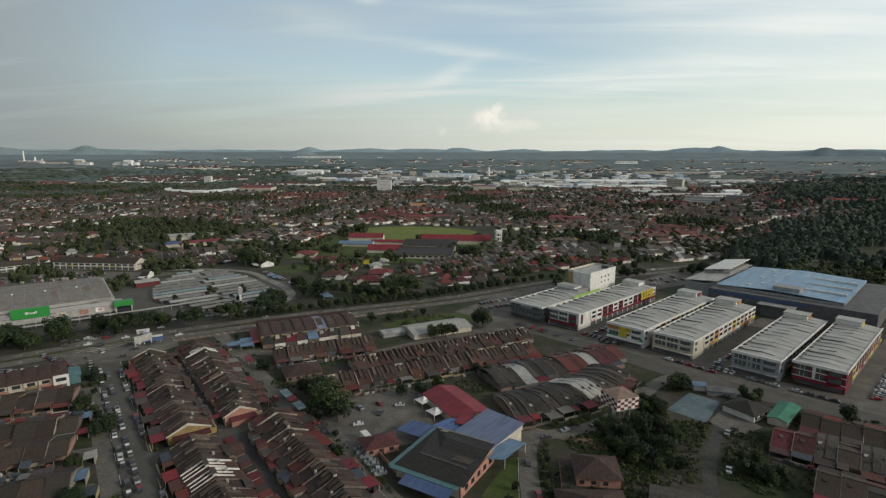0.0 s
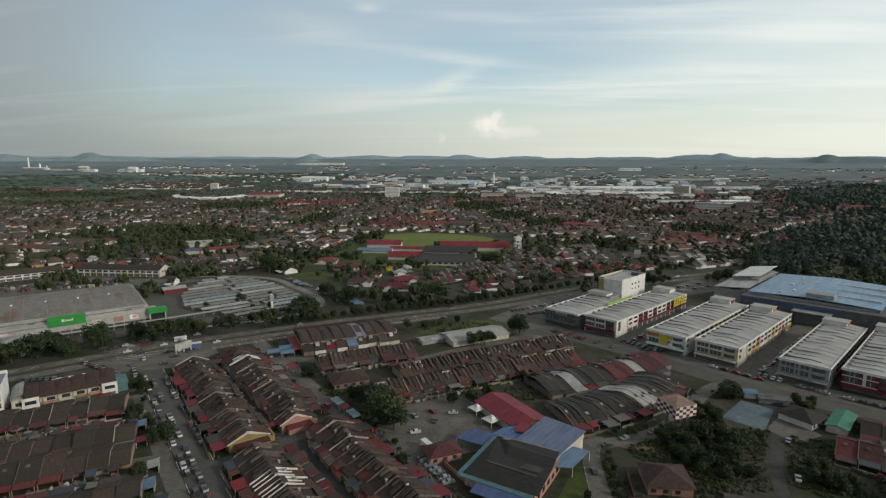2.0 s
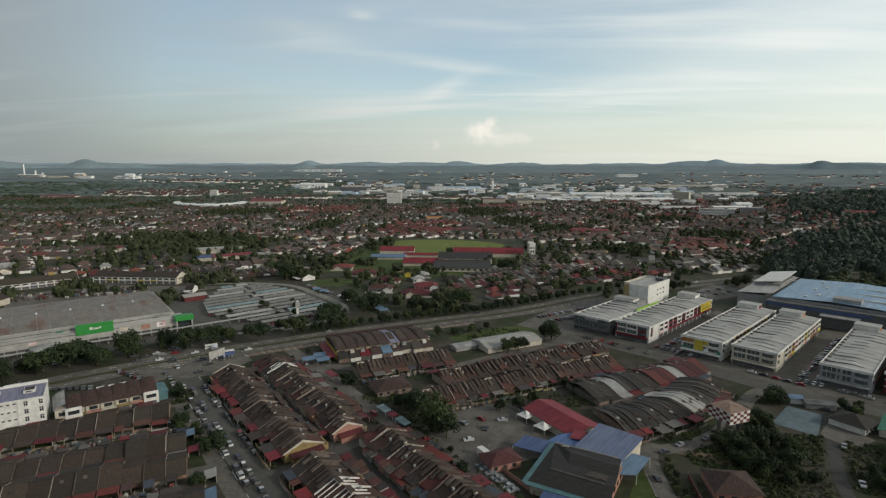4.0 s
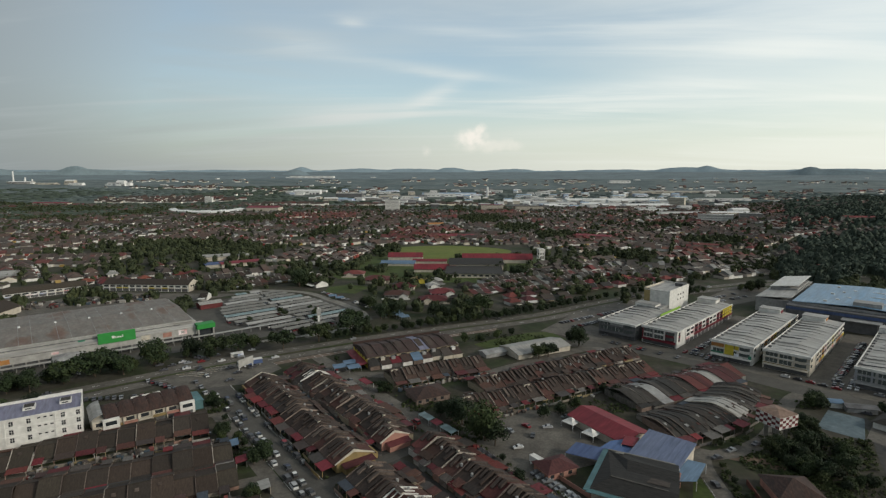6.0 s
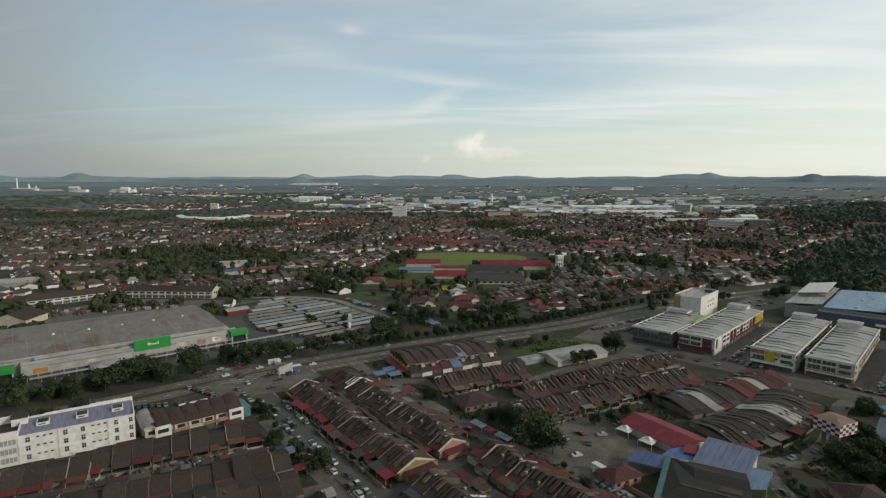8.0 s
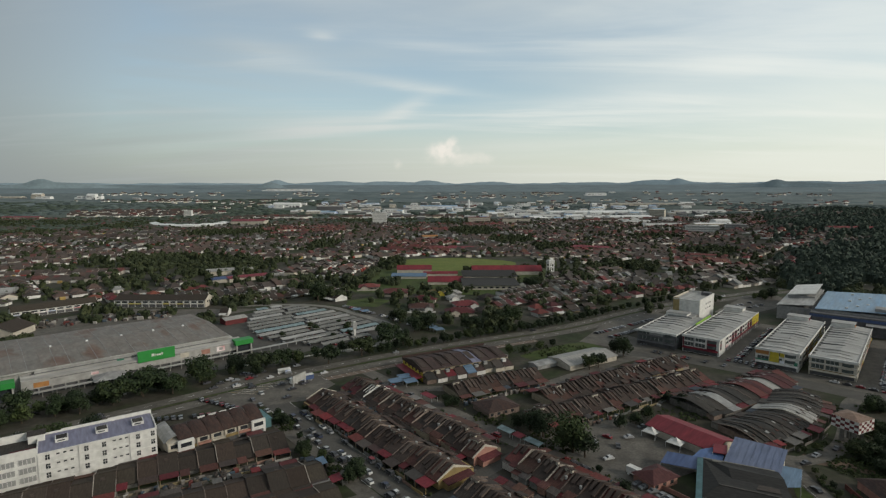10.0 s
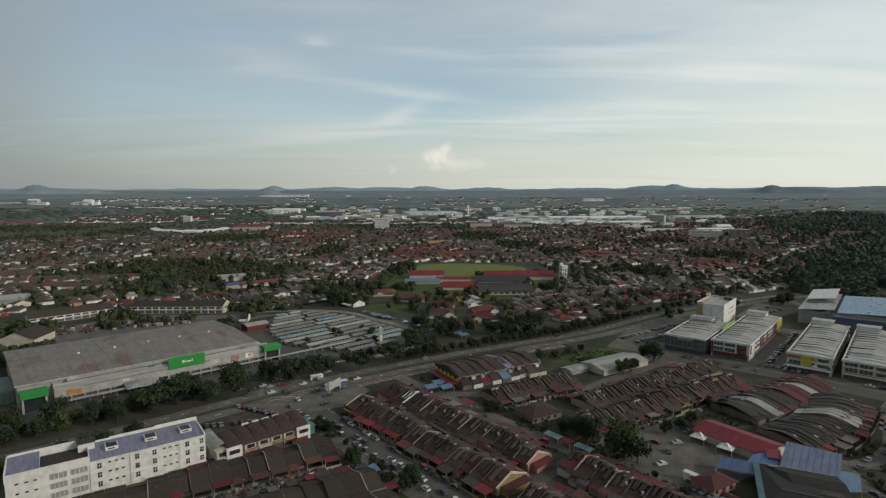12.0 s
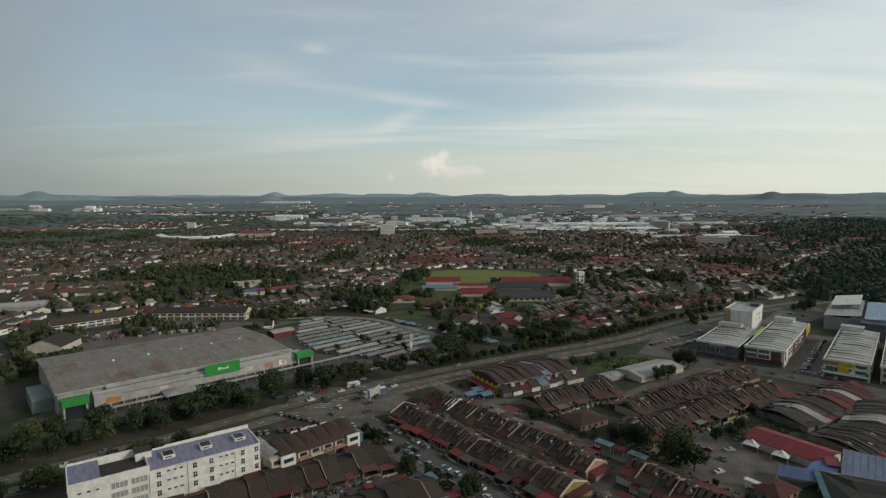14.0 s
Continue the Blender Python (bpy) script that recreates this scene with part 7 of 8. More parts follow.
for i in range(3, 13):
    for t in (0.2, 0.7):
        q = near[i] + (near[i + 1] - near[i]) * t
        tree(q.x + trng.uniform(-3, 3), q.y + trng.uniform(-3, 3), trng.choice([0, 1, 2]), 0.9)
grove(-132, 402, 8, 12, 30, 4, [0, 1, 4, 2])
grove(120, 505, 30, 5, 32, 9, [3, 2, 3], 0.9)
grove(180, 520, 24, 6, 30, 8, [3, 2, 0], 0.9)
grove(62, 470, 14, 5, 40, 6, [3, 2], 0.9)
grove(-455, 390, 16, 18, 40, 22, [0, 1, 2])
grove(-420, 310, 45, 22, 40, 40, [0, 1, 4, 2])
grove(-300, 482, 26, 8, 10, 16, [0, 1, 2])
grove(-375, 428, 40, 10, 24, 12, [3, 2, 0], 0.8)
grove(-300, 415, 12, 14, 40, 8, [3, 2], 0.9)
grove(-400, 345, 14, 22, 40, 16, [0, 1, 2])
for x, y in ((-272, 540), (-262, 552), (-254, 543), (-276, 556), (-266, 534), (-248, 556), (-230, 552), (-236, 544)):
    tree(x, y, 4, 1.75)
def fill(cx, cy, rx, ry, n):
    for _ in range(n):
        a, d = trng.uniform(0, 6.28), math.sqrt(trng.random())
        MORE.append((cx + rx * d * math.cos(a), cy + ry * d * math.sin(a)))


for row in ((300, 650, 90, 50, 200), (400, 560, 60, 60, 150), (-450, 395, 22, 24, 40), (-380, 440, 40, 6, 12), (-320, 490, 40, 8, 26), (-300, 400, 10, 18, 10), (-104, 424, 24, 10, 8), (-85, 405, 22, 5, 10), (-135, 425, 12, 10, 8), (-66, 440, 22, 6, 8), (-10, 500, 50, 10, 14), (60, 545, 60, 10, 16), (150, 590, 40, 10, 14), (270, 585, 40, 22, 60), (300, 520, 40, 40, 110),
            (330, 470, 20, 50, 60), (-222, 512, 18, 12, 14), (-190, 590, 26, 12, 14), (-30, 600, 30, 12, 22), (30, 640, 24, 40, 50), (-225, 600, 20, 30, 26), (-60, 690, 50, 8, 16), (-195, 740, 12, 50, 30), (-120, 545, 40, 30, 26), (-150, 500, 40, 30, 16)):
    fill(*row)
for e in TREES:
    for o in (*e.children_recursive, e):
        bpy.data.objects.remove(o)


# ---------------------------------------------------------------- cars
def car_proto(kind):
    L, W, H = {"saloon": (4.4, 1.72, 1.42), "hatch": (3.8, 1.66, 1.5), "van": (4.6, 1.8, 1.85)}[kind]
    e = thing("car", {"saloon": "saloon car parked beside the road", "hatch": "small hatchback parked beside the road", "van": "people carrier parked beside the road"}[kind], "car", "parked cars")
    prof = {"saloon": [(0, 0.25), (L, 0.25), (L, 0.78), (L * 0.97, 0.92), (L * 0.8, 0.98), (L * 0.2, 0.98), (L * 0.02, 0.85), (0, 0.6)],
            "hatch": [(0, 0.25), (L, 0.25), (L, 0.95), (L * 0.95, 1.02), (L * 0.25, 1.0), (L * 0.03, 0.85), (0, 0.6)],
            "van": [(0, 0.28), (L, 0.28), (L, 1.1), (L * 0.96, 1.15), (L * 0.22, 1.1), (L * 0.03, 0.95), (0, 0.65)]}[kind]
    top = {"saloon": [(L * 0.26, 0.97), (L * 0.88, 0.97), (L * 0.74, H), (L * 0.42, H)],
           "hatch": [(L * 0.24, 1.0), (L * 0.97, 1.0), (L * 0.86, H), (L * 0.42, H)],
           "van": [(L * 0.2, 1.1), (L * 0.97, 1.1), (L * 0.93, H), (L * 0.36, H)]}[kind]
    part("body", Geo().prism_x(-W / 2, W / 2, prof), M["paint_car"], e)
    part("cabin", Geo().prism_x(-W / 2 + 0.1, W / 2 - 0.1, top), M["glass"], e, "dark tinted windows")
    t0, t1 = top[3][0], top[2][0]
    part("roof_panel", Geo().box(-W / 2 + 0.12, t0, H - 0.02, W / 2 - 0.12, t1, H + 0.04), M["paint_car"] if kind != "x" else M["white"], e)
    for sx in (-1, 1):
        for fy in (0.19, 0.8):
            x0 = sx * (W / 2 - 0.1)
            part("wheel", Geo().tube((x0 - 0.11, L * fy, 0.31), (x0 + 0.11, L * fy, 0.31), 0.31, 0.31, 8), M["rubber"], e)
    return e


CARS = [car_proto("saloon"), car_proto("hatch"), car_proto("van")]
crng = random.Random(5)
COUNT, EXTRA = [0], []


def car(x, y, deg):
    """A car whose length runs along deg."""
    COUNT[0] += 1
    if COUNT[0] > 165:
        EXTRA.append((x, y, 0.1, radians(deg - 90), 1, 1, 1))
        return
    copy_thing(crng.choice(CARS), at(x, y, deg - 90 + crng.uniform(-3, 3) + crng.choice([0, 180]) * 0, 0.1))


def car_line(x0, y0, x1, y1, pitch, deg, fill=0.8):
    a, b = Vector((x0, y0)), Vector((x1, y1))
    n = max(1, int((b - a).length / pitch))
    for i in range(n):
        if crng.random() < fill:
            q = a + (b - a) * (i + crng.uniform(0.4, 0.6)) / n
            car(q.x, q.y, deg)


for off, fill in ((-1.4, 0.72), (7.2, 0.5), (1.6, 0.6)):
    a, b = st(12, off), st(230, off)
    car_line(a.x, a.y, b.x, b.y, 6.3, STREET_DEG, fill)
for s in (20, 36, 75, 96, 128, 150):
    q = st(s, 59.4)
    car(q.x, q.y, STREET_DEG)
# between the shop rows
for x, y, L in ((66.5, 336, 95), (73, 329, 95), (121, 292, 90), (127, 288, 85), (176, 258, 85)):
    car_line(x, y, x + L * c51, y + L * s51, 2.9, 51 - 60, 0.82)
for x, y, L in ((101, 309, 88), (108, 303, 40), (136, 283, 70), (158, 270, 80), (24, 366, 55), (16, 362, 40)):
    car_line(x + 2, y + 2, x + L * c51, y + L * s51, 3.0, 51 - 60, 0.7)
for x, y, L in ((60, 333, 30), (68, 322, 8), (118, 287, 12)):
    car_line(x, y, x + L * s51, y - L * c51, 3.0, 51, 0.8)
car_line(18, 350, 60, 316, 3.2, 45, 0.5)
car_line(98, 300, 118, 282, 4.5, -42, 0.7)
car_line(-8, 392, 52, 440, 3.0, -50, 0.75)
car_line(2, 384, 60, 432, 3.0, -50, 0.7)
car_line(130, 278, 160, 254, 4.5, -42, 0.8)
# car park by the hall
car_line(-39.5, 190, -26, 173, 2.9, 25, 0.9)
car_line(-62, 206, -54, 197, 2.9, 25, 0.9)
car_line(-48, 222, -38, 229, 3.2, -45, 0.8)
for x, y, d in ((-36, 216, 80), (-31, 226, 10), (-44, 207, 20), (-22, 236, 30), (24, 190, -80), (27, 172, -80), (30, 206, 20), (38, 212, 30), (50, 218, 35), (92, 190, 70), (101, 217, 60), (108, 258, -35), (112, 254, -35)):
    car(x, y, d)
# lot behind the tall white block
car_line(128, 470, 168, 498, 3.0, -55, 0.7)
car_line(136, 488, 160, 506, 3.0, -55, 0.6)
# highway and junction
for i in range(14):
    k = crng.randrange(8, len(HIGHWAY) - 8)
    side = crng.choice([-1, 1])
    q = offset(HIGHWAY, side * crng.choice([4.2, 7.8]))[k]
    d = HIGHWAY[k + 1] - HIGHWAY[k]
    car(q.x, q.y, math.degrees(math.atan2(d.y, d.x)))
for x, y, d in ((-212, 276, 40), (-204, 271, -50), (-198, 281, 40), (-219, 289, 40), (-190, 274, 45), (-208, 291, 42), (-225, 296, 42), (-196, 290, 35), (-214, 283, -60), (-186, 283, 44), (-222, 279, 38), (-232, 274, 40), (-205, 262, -48), (-199, 256, -48), (-193, 249, -48), (-189, 263, 40), (-229, 287, 42), (-239, 281, 42), (-180, 300, 36)):
    car(x, y, d)
car_line(-232, 262, -200, 248, 3.4, -50, 0.7)
car_line(-226, 292, -196, 314, 7.5, 38, 0.7)
car_line(-236, 278, -206, 300, 8.5, 38, 0.7)
car_line(-246, 236, -205, 247, 3.0, -55, 0.8)
for p, lo, hi in PARK_ROWS:
    a, b = PD * lo + PN * (p + 1.6), PD * hi + PN * (p + 1.6)
    car_line(a.x, a.y, b.x, b.y, 2.8, PARK_DEG + 90, 0.5)
car_line(-208, 476, -176, 447, 2.9, 40, 0.75)
car_line(-172, 444, -142, 412, 2.9, 40, 0.6)
car_line(-320, 226, -240, 300, 3.0, -50, 0.35)
car_line(-110, 262, -70, 286, 5.5, 30, 0.6)
car_line(-190, 196, -160, 211, 7, 29.5, 0.5)
car_line(-165, 160, -142, 172, 8, 29.5, 0.5)
XV, XF = Geo().prism_x(-0.85, 0.85, [(0, 0.25), (4.2, 0.25), (4.2, 0.8), (3.7, 0.95), (3.1, 1.42), (1.7, 1.42), (1.0, 0.95), (0, 0.8)]).v, Geo().prism_x(-0.85, 0.85, [(0, 0.25), (4.2, 0.25), (4.2, 0.8), (3.7, 0.95), (3.1, 1.42), (1.7, 1.42), (1.0, 0.95), (0, 0.8)]).f
scatter("parked_cars_far", XV, XF, [M["car_far"], M["glass"]], [0, 0, 0, 0, 0, 1, 0, 1, 0, 0], EXTRA, "cars parked under the long shade roofs", "cars")
for e in CARS:
    for o in (*e.children_recursive, e):
        bpy.data.objects.remove(o)


def box_truck(x, y, deg):
    e = thing("box_truck", "white box truck parked at the car park", "truck", m=at(x, y, deg))
    part("box", Geo().box(0, -1.2, 0.9, 5.4, 1.2, 3.3), M["white"], e)
    part("cab", Geo().prism_x(-1.1, 1.1, [(0, 0.5), (1.8, 0.5), (1.8, 2.4), (0.5, 2.4), (0, 1.5)]), M["white"], e).matrix_basis = pose(7.4, 0, 0, 0, 0, 90)
    for wx in (1.0, 6.6):
        for wy in (-1.1, 1.1):
            part("wheel", Geo().tube((wx, wy - 0.13, 0.45), (wx, wy + 0.13, 0.45), 0.45, 0.45, 10), M["rubber"], e)


box_truck(-37.5, 198, -50)


# ---------------------------------------------------------------- houses and trees of the wider town
wrng = random.Random(33)
HW = [(p.x, p.y) for p in HIGHWAY]


def near_highway(x, y):
    return min((x - a) ** 2 + (y - b) ** 2 for a, b in HW) < 26 ** 2


def built(x, y):
    """Places taken by what stands there already."""
    if y < 345 + 0.62 * (x + 140) and x > -430 and y < 700:
        return True
    if (x + 300) * -0.69 + (y - 300) * 0.72 < 95 and -430 < x < -100 and y < 480:
        return True
    if -500 < x < -300 and 350 < y < 490:
        return True
    if x <= -430 and y < 300:
        return True
    if -295 < x < -130 and y < 485 or -215 < x < -40 and y < 600:
        return True
    if x > 40 and y < 500 + 0.16 * x and x < 340:
        return True
    if -205 < x < 0 and 545 < y < 830:
        return True
    if -10 < (x + 72) * 0.755 + (y - 482) * 0.656 < 225 and -14 < (y - 482) * 0.755 - (x + 72) * 0.656 < 92 or -345 < x < -215 and 620 < y < 790:
        return True
    return near_highway(x, y)


def seen(x, y):
    return y > 120 and -0.88 * (y + 30) - 215 < x < 0.80 * (y + 30) + 75


# woods as ellipses: centre, half axes
WOODS = [(-480, 745, 90, 80), (-400, 690, 44, 50), (-560, 800, 50, 30), (-266, 560, 14, 20), (-470, 560, 50, 16), (-1373, 1506, 200, 150), (-1018, 1460, 60, 170), (-647, 1231, 90, 90), (-427, 1640, 60, 50),
         (-81, 1301, 60, 110), (-8, 1087, 46, 90), (60, 960, 40, 50), (760, 1050, 230, 330), (400, 690, 85, 70), (520, 780, 150, 110), (1180, 1520, 330, 300), (-206, 710, 24, 70), (40, 644, 40, 60), (120, 740, 40, 30),
         (292, 1154, 50, 40), (291, 903, 50, 30), (-352, 981, 26, 80), (-900, 760, 60, 30), (-1130, 1220, 90, 40)]
RED_ESTATES = [(-500, 1330, 110, 120), (-1561, 1760, 130, 70), (90, 930, 60, 40), (230, 780, 50, 40)]
PALE_ESTATES = [(-1330, 2060, 260, 200), (-1558, 2719, 190, 60), (-830, 1060, 90, 60)]


def inside(x, y, spots):
    return any(((x - a) / rx) ** 2 + ((y - b) / ry) ** 2 < 1 for a, b, rx, ry in spots)


detached, units, woods, small = [], [], list(MORE), []
for cx in range(-1900, 1700, 132):
    for cy in range(230, 1800, 100):
        right = cx > -70 and cy < 900
        ang = radians(30 if right and wrng.random() < 0.7 else wrng.choice([-44, 46, 30, 12, 12, -12]))
        mood = noise.noise((cx * 0.0021, cy * 0.0021, 2.0))
        c, s = math.cos(ang), math.sin(ang)
        loose = wrng.random() < (0.45 if right else 0.22)
        tone = (2 if wrng.random() < 0.06 else wrng.choice([0, 0, 0, 1])) if not loose else 3
        if mood < 0.38 or cx > 150:
            for v, face in ((-42, 0), (-25, math.pi), (9, 0), (26, math.pi)):
                u = -62 + wrng.uniform(0, 8)
                while u < 60:
                    step = wrng.uniform(13, 18) if loose else 6.8
                    u += step if wrng.random() < 0.96 else 14
                    x, y = cx + u * c - v * s, cy + u * s + v * c
                    if not seen(x, y) or built(x, y) or inside(x, y, WOODS):
                        continue
                    red = 2 if inside(x, y, RED_ESTATES) else tone
                    if loose:
                        detached.append((x, y, ang + wrng.choice([0, 0, math.pi / 2]), wrng.uniform(1.0, 1.5), wrng.uniform(0.85, 1.1), 2 if red == 2 or wrng.random() < 0.22 else wrng.choice([0, 0, 1])))
                    else:
                        units.append((x, y, ang + face + (math.pi if wrng.random() < 0.02 else 0), 1.0, wrng.uniform(0.95, 1.05), red))
                    if wrng.random() < (0.75 if loose else 0.13):
                        small.append((x - s * 10.5 + wrng.uniform(-3, 3), y + c * 10.5 + wrng.uniform(-3, 3)))
        for _ in range(64 if mood >= 0.38 and cx < 150 else 22 if not loose else 30):
            x, y = cx + wrng.uniform(-66, 66), cy + wrng.uniform(-50, 50)
            if seen(x, y) and not built(x, y):
                woods.append((x, y))
for a, b, rx, ry in WOODS:
    for _ in range(int(rx * ry / 26)):
        t, d = wrng.uniform(0, 6.28), math.sqrt(wrng.random())
        x, y = a + rx * d * math.cos(t), b + ry * d * math.sin(t)
        if seen(x, y) and not built(x, y):
            woods.append((x, y))


# rows along the highway and rows beside the school
for x0, y0, deg, n, face in ((-72, 478, 41, 33, 0), (-66, 505, 41, 32, math.pi), (-62, 533, 41, 30, 0), (-36, 575, 41, 26, math.pi), (-4, 628, 41, 20, 0), (-247, 628, 82, 21, 0), (-264, 630, 82, 21, math.pi), (-292, 640, 81, 19, 0), (-309, 645, 81, 18, math.pi), (-330, 650, 80, 15, 0)):
    c, s = math.cos(radians(deg)), math.sin(radians(deg))
    for i in range(n):
        if wrng.random() < 0.2:
            woods.append((x0 + 6.8 * i * c - 13 * s + wrng.uniform(-3, 3), y0 + 6.8 * i * s + 13 * c + wrng.uniform(-3, 3)))
        if wrng.random() < 0.95:
            units.append((x0 + 6.8 * i * c, y0 + 6.8 * i * s, radians(deg) + face, 1.0, 1.0, 2 if wrng.random() < 0.10 else wrng.choice([0, 0, 1])))


def nearness(h):
    return (h[0] + 60) ** 2 + h[1] ** 2


detached.sort(key=nearness)
units.sort(key=nearness)


def town_house(k):
    """A terraced unit (k 0 to 3) or a free-standing bungalow (k 4 to 7); its front looks towards -y."""
    wide = k > 3
    words = ["terraced house with a brown tiled roof and pale walls", "terraced house with a grey-brown roof and a white front", "terraced house with a red tiled roof and pale walls", "terraced house with a dark roof and a cream front",
             "bungalow with a brown hipped roof in a garden", "bungalow with a red hipped roof in a garden", "bungalow with a dark gabled roof in a garden", "bungalow with a bright red hipped roof in a garden"]
    e = thing("bungalow" if wide else "town_house", words[k], "house", "houses across the highway")
    w, d = (5.6, 5.0) if wide else (3.38, 6.4)
    roof = M[("tile", "dull_tile", "tile_red", "dark_sheet", "tile", "tile_red", "dark_sheet", "tile_bright")[k]]
    part("wall", Geo().box(-w, -d, 0, w, d, 3.0), M["white"] if k % 2 else M["plaster"], e)
    g = Geo()
    if wide and k != 6:
        g.add([(-w - 0.9, -d - 0.9, 2.9), (w + 0.9, -d - 0.9, 2.9), (w + 0.9, d + 0.9, 2.9), (-w - 0.9, d + 0.9, 2.9), (-1.2, 0, 5.6), (1.2, 0, 5.6)], [(0, 1, 5, 4), (1, 2, 5), (2, 3, 4, 5), (3, 0, 4), (3, 2, 1, 0)])
    else:
        g.slab([(-w, -d - 0.8, 2.9), (w, -d - 0.8, 2.9), (w, 0, 5.4), (-w, 0, 5.4)], 0.15)
        g.slab([(-w, 0, 5.4), (w, 0, 5.4), (w, d + 0.8, 2.9), (-w, d + 0.8, 2.9)], 0.15)
        part("gable_wall", Geo().prism_x(w - 0.12, w + 0.12, [(-d, 2.9), (d, 2.9), (0.3, 5.75), (-0.3, 5.75)]), M["white"], e, "white plaster gable edge")
    part("roof", g, roof, e)
    part("porch_roof", Geo().slab([(-w + 0.2, -d - 4.6, 2.3), (w * 0.7, -d - 4.6, 2.3), (w * 0.7, -d - 0.1, 2.7), (-w + 0.2, -d - 0.1, 2.7)], 0.12), (M["dull_tile"], M["white"], M["porch"], M["dull_tile"])[k % 4], e)
    part("window", Geo().box(0.4, -d - 0.06, 1.0, 2.4, -d + 0.02, 2.2), M["glass"], e)
    return e


HOMES = [town_house(k) for k in range(8)]
for x, y, a, s, deep, tone in units[:150]:
    copy_thing(HOMES[2 if tone == 2 else wrng.choice([0, 0, 1, 1, 3, 3])], at(x, y, math.degrees(a), rise(x, y)))
for x, y, a, s, deep, tone in detached[:36]:
    copy_thing(HOMES[wrng.choice([5, 7]) if tone == 2 else wrng.choice([4, 5, 6, 7])], at(x, y, math.degrees(a), rise(x, y)))
for e in HOMES:
    for o in (*e.children_recursive, e):
        bpy.data.objects.remove(o)
# the rest, joined by kind: walls, roofs by colour, porches
UW, UF = Geo().box(-3.38, -6.4, 0, 3.38, 6.4, 2.8).v, [(0, 1, 5, 4), (1, 2, 6, 5), (2, 3, 7, 6), (3, 0, 4, 7)]
UR = [(-3.4, -7.2, 2.7), (3.4, -7.2, 2.7), (3.4, 7.2, 2.7), (-3.4, 7.2, 2.7), (-3.4, 0, 5.2), (3.4, 0, 5.2)]
GABLE = [(0, 1, 5, 4), (2, 3, 4, 5), (1, 2, 5), (3, 0, 4)]
HR = [(-4.6, -7.2, 2.7), (4.6, -7.2, 2.7), (4.6, 7.2, 2.7), (-4.6, 7.2, 2.7), (-1.0, 0, 5.6), (1.0, 0, 5.6)]
BV = [(-1, -1, 0), (1, -1, 0), (1, 1, 0), (-1, 1, 0), (-1, -1, 0.8), (1, -1, 0.8), (1, 1, 0.8), (-1, 1, 0.8), (-1, 0, 1), (1, 0, 1)]
BF = [(0, 1, 5, 4), (1, 2, 6, 9, 5), (2, 3, 7, 6), (3, 0, 4, 8, 7), (4, 5, 9, 8), (6, 7, 8, 9)]


def stand(h):
    x, y, a, s, deep, tone = h
    return (x, y, rise(x, y), a, s, deep, wrng.choice([1.0, 1.0, 1.06, 1.5]))


rows_by = [[stand(h) for h in units[150:] if h[5] == k] for k in range(3)]
free_by = [[stand(h) for h in detached[36:] if h[5] == k] for k in range(3)]
scatter("house_walls_far", UW, UF, [M["wall_far"]], [0] * 4, sum(rows_by, []) + sum(free_by, []), "pale walls of many small houses across the town", "houses")
for k, nm in enumerate(("brown", "grey", "red")):
    scatter("house_roofs_far", UR, GABLE, [M["roof_" + nm]], [0] * 4, rows_by[k], nm + " roofs of many terraced houses", "houses")
    scatter("bungalow_roofs_far", HR, GABLE, [M["roof_" + nm]], [0] * 4, free_by[k], nm + " hipped roofs of many small houses", "houses")
# porch roofs, pale fire walls and small extensions
bits, fins = [], []
for x, y, a, s, deep, tone in units[150:] + detached[36:]:
    c, n = math.cos(a), math.sin(a)
    if wrng.random() < 0.62:
        w = -wrng.uniform(8.2, 9.6)
        bits.append((x - w * n, y + w * c, rise(x, y), a, wrng.uniform(1.6, 3.2), wrng.uniform(1.4, 2.2), wrng.uniform(2.4, 3.4)))
    if wrng.random() < 0.30:
        fins.append((x + 3.4 * c, y + 3.4 * n, rise(x, y) + 2.4, a, 0.28, 6.6, wrng.uniform(2.6, 3.3)))
scatter("house_porches_far", BV, BF, [M["bits_far"]], [0] * len(BF), bits, "small white, red and brown porches across the town", "houses")
FV = [(-1, -1, 0), (1, -1, 0), (1, 1, 0), (-1, 1, 0), (-1, -1, 0.15), (1, -1, 0.15), (1, 1, 0.15), (-1, 1, 0.15), (-1, 0, 1.02), (1, 0, 1.02)]
scatter("fire_walls_far", FV, BF, [M["wall_far"]], [0] * len(BF), fins, "pale fire walls between the roofs of terraces", "houses")
# estates farther out, among woods
far_rows = []
for a, b, rx, ry in PALE_ESTATES + [(-300, 1850, 260, 60), (420, 1700, 160, 60), (-1700, 1560, 160, 70), (-760, 1850, 160, 90)]:
    for v in range(int(-ry), int(ry), 34):
        half = rx * math.sqrt(max(0.0, 1 - (v / ry) ** 2))
        u = -half
        while u < half:
            span = wrng.uniform(10, 30)
            x, y = a + u + span / 2, b + v + 0.12 * u + wrng.uniform(-3, 3)
            u += span + wrng.uniform(2, 12)
            if wrng.random() < 0.8:
                far_rows.append((x, y, rise(x, y), radians(7 + wrng.choice([0, 180, 20, -14])), span / 6.9, wrng.uniform(0.55, 0.8), wrng.uniform(1.5, 2.6)))
for _ in range(60):
    b, d = wrng.uniform(-36, 33), 2450 + 1350 * wrng.random()
    for _ in range(wrng.randrange(3, 12)):
        x, y = MID[0] + d * math.sin(radians(b)) + wrng.gauss(0, 55), d * math.cos(radians(b)) + wrng.gauss(0, 40)
        far_rows.append((x, y, rise(x, y), radians(wrng.uniform(-25, 25)), wrng.uniform(1.2, 3.6), 0.8, wrng.uniform(1.4, 2.6)))
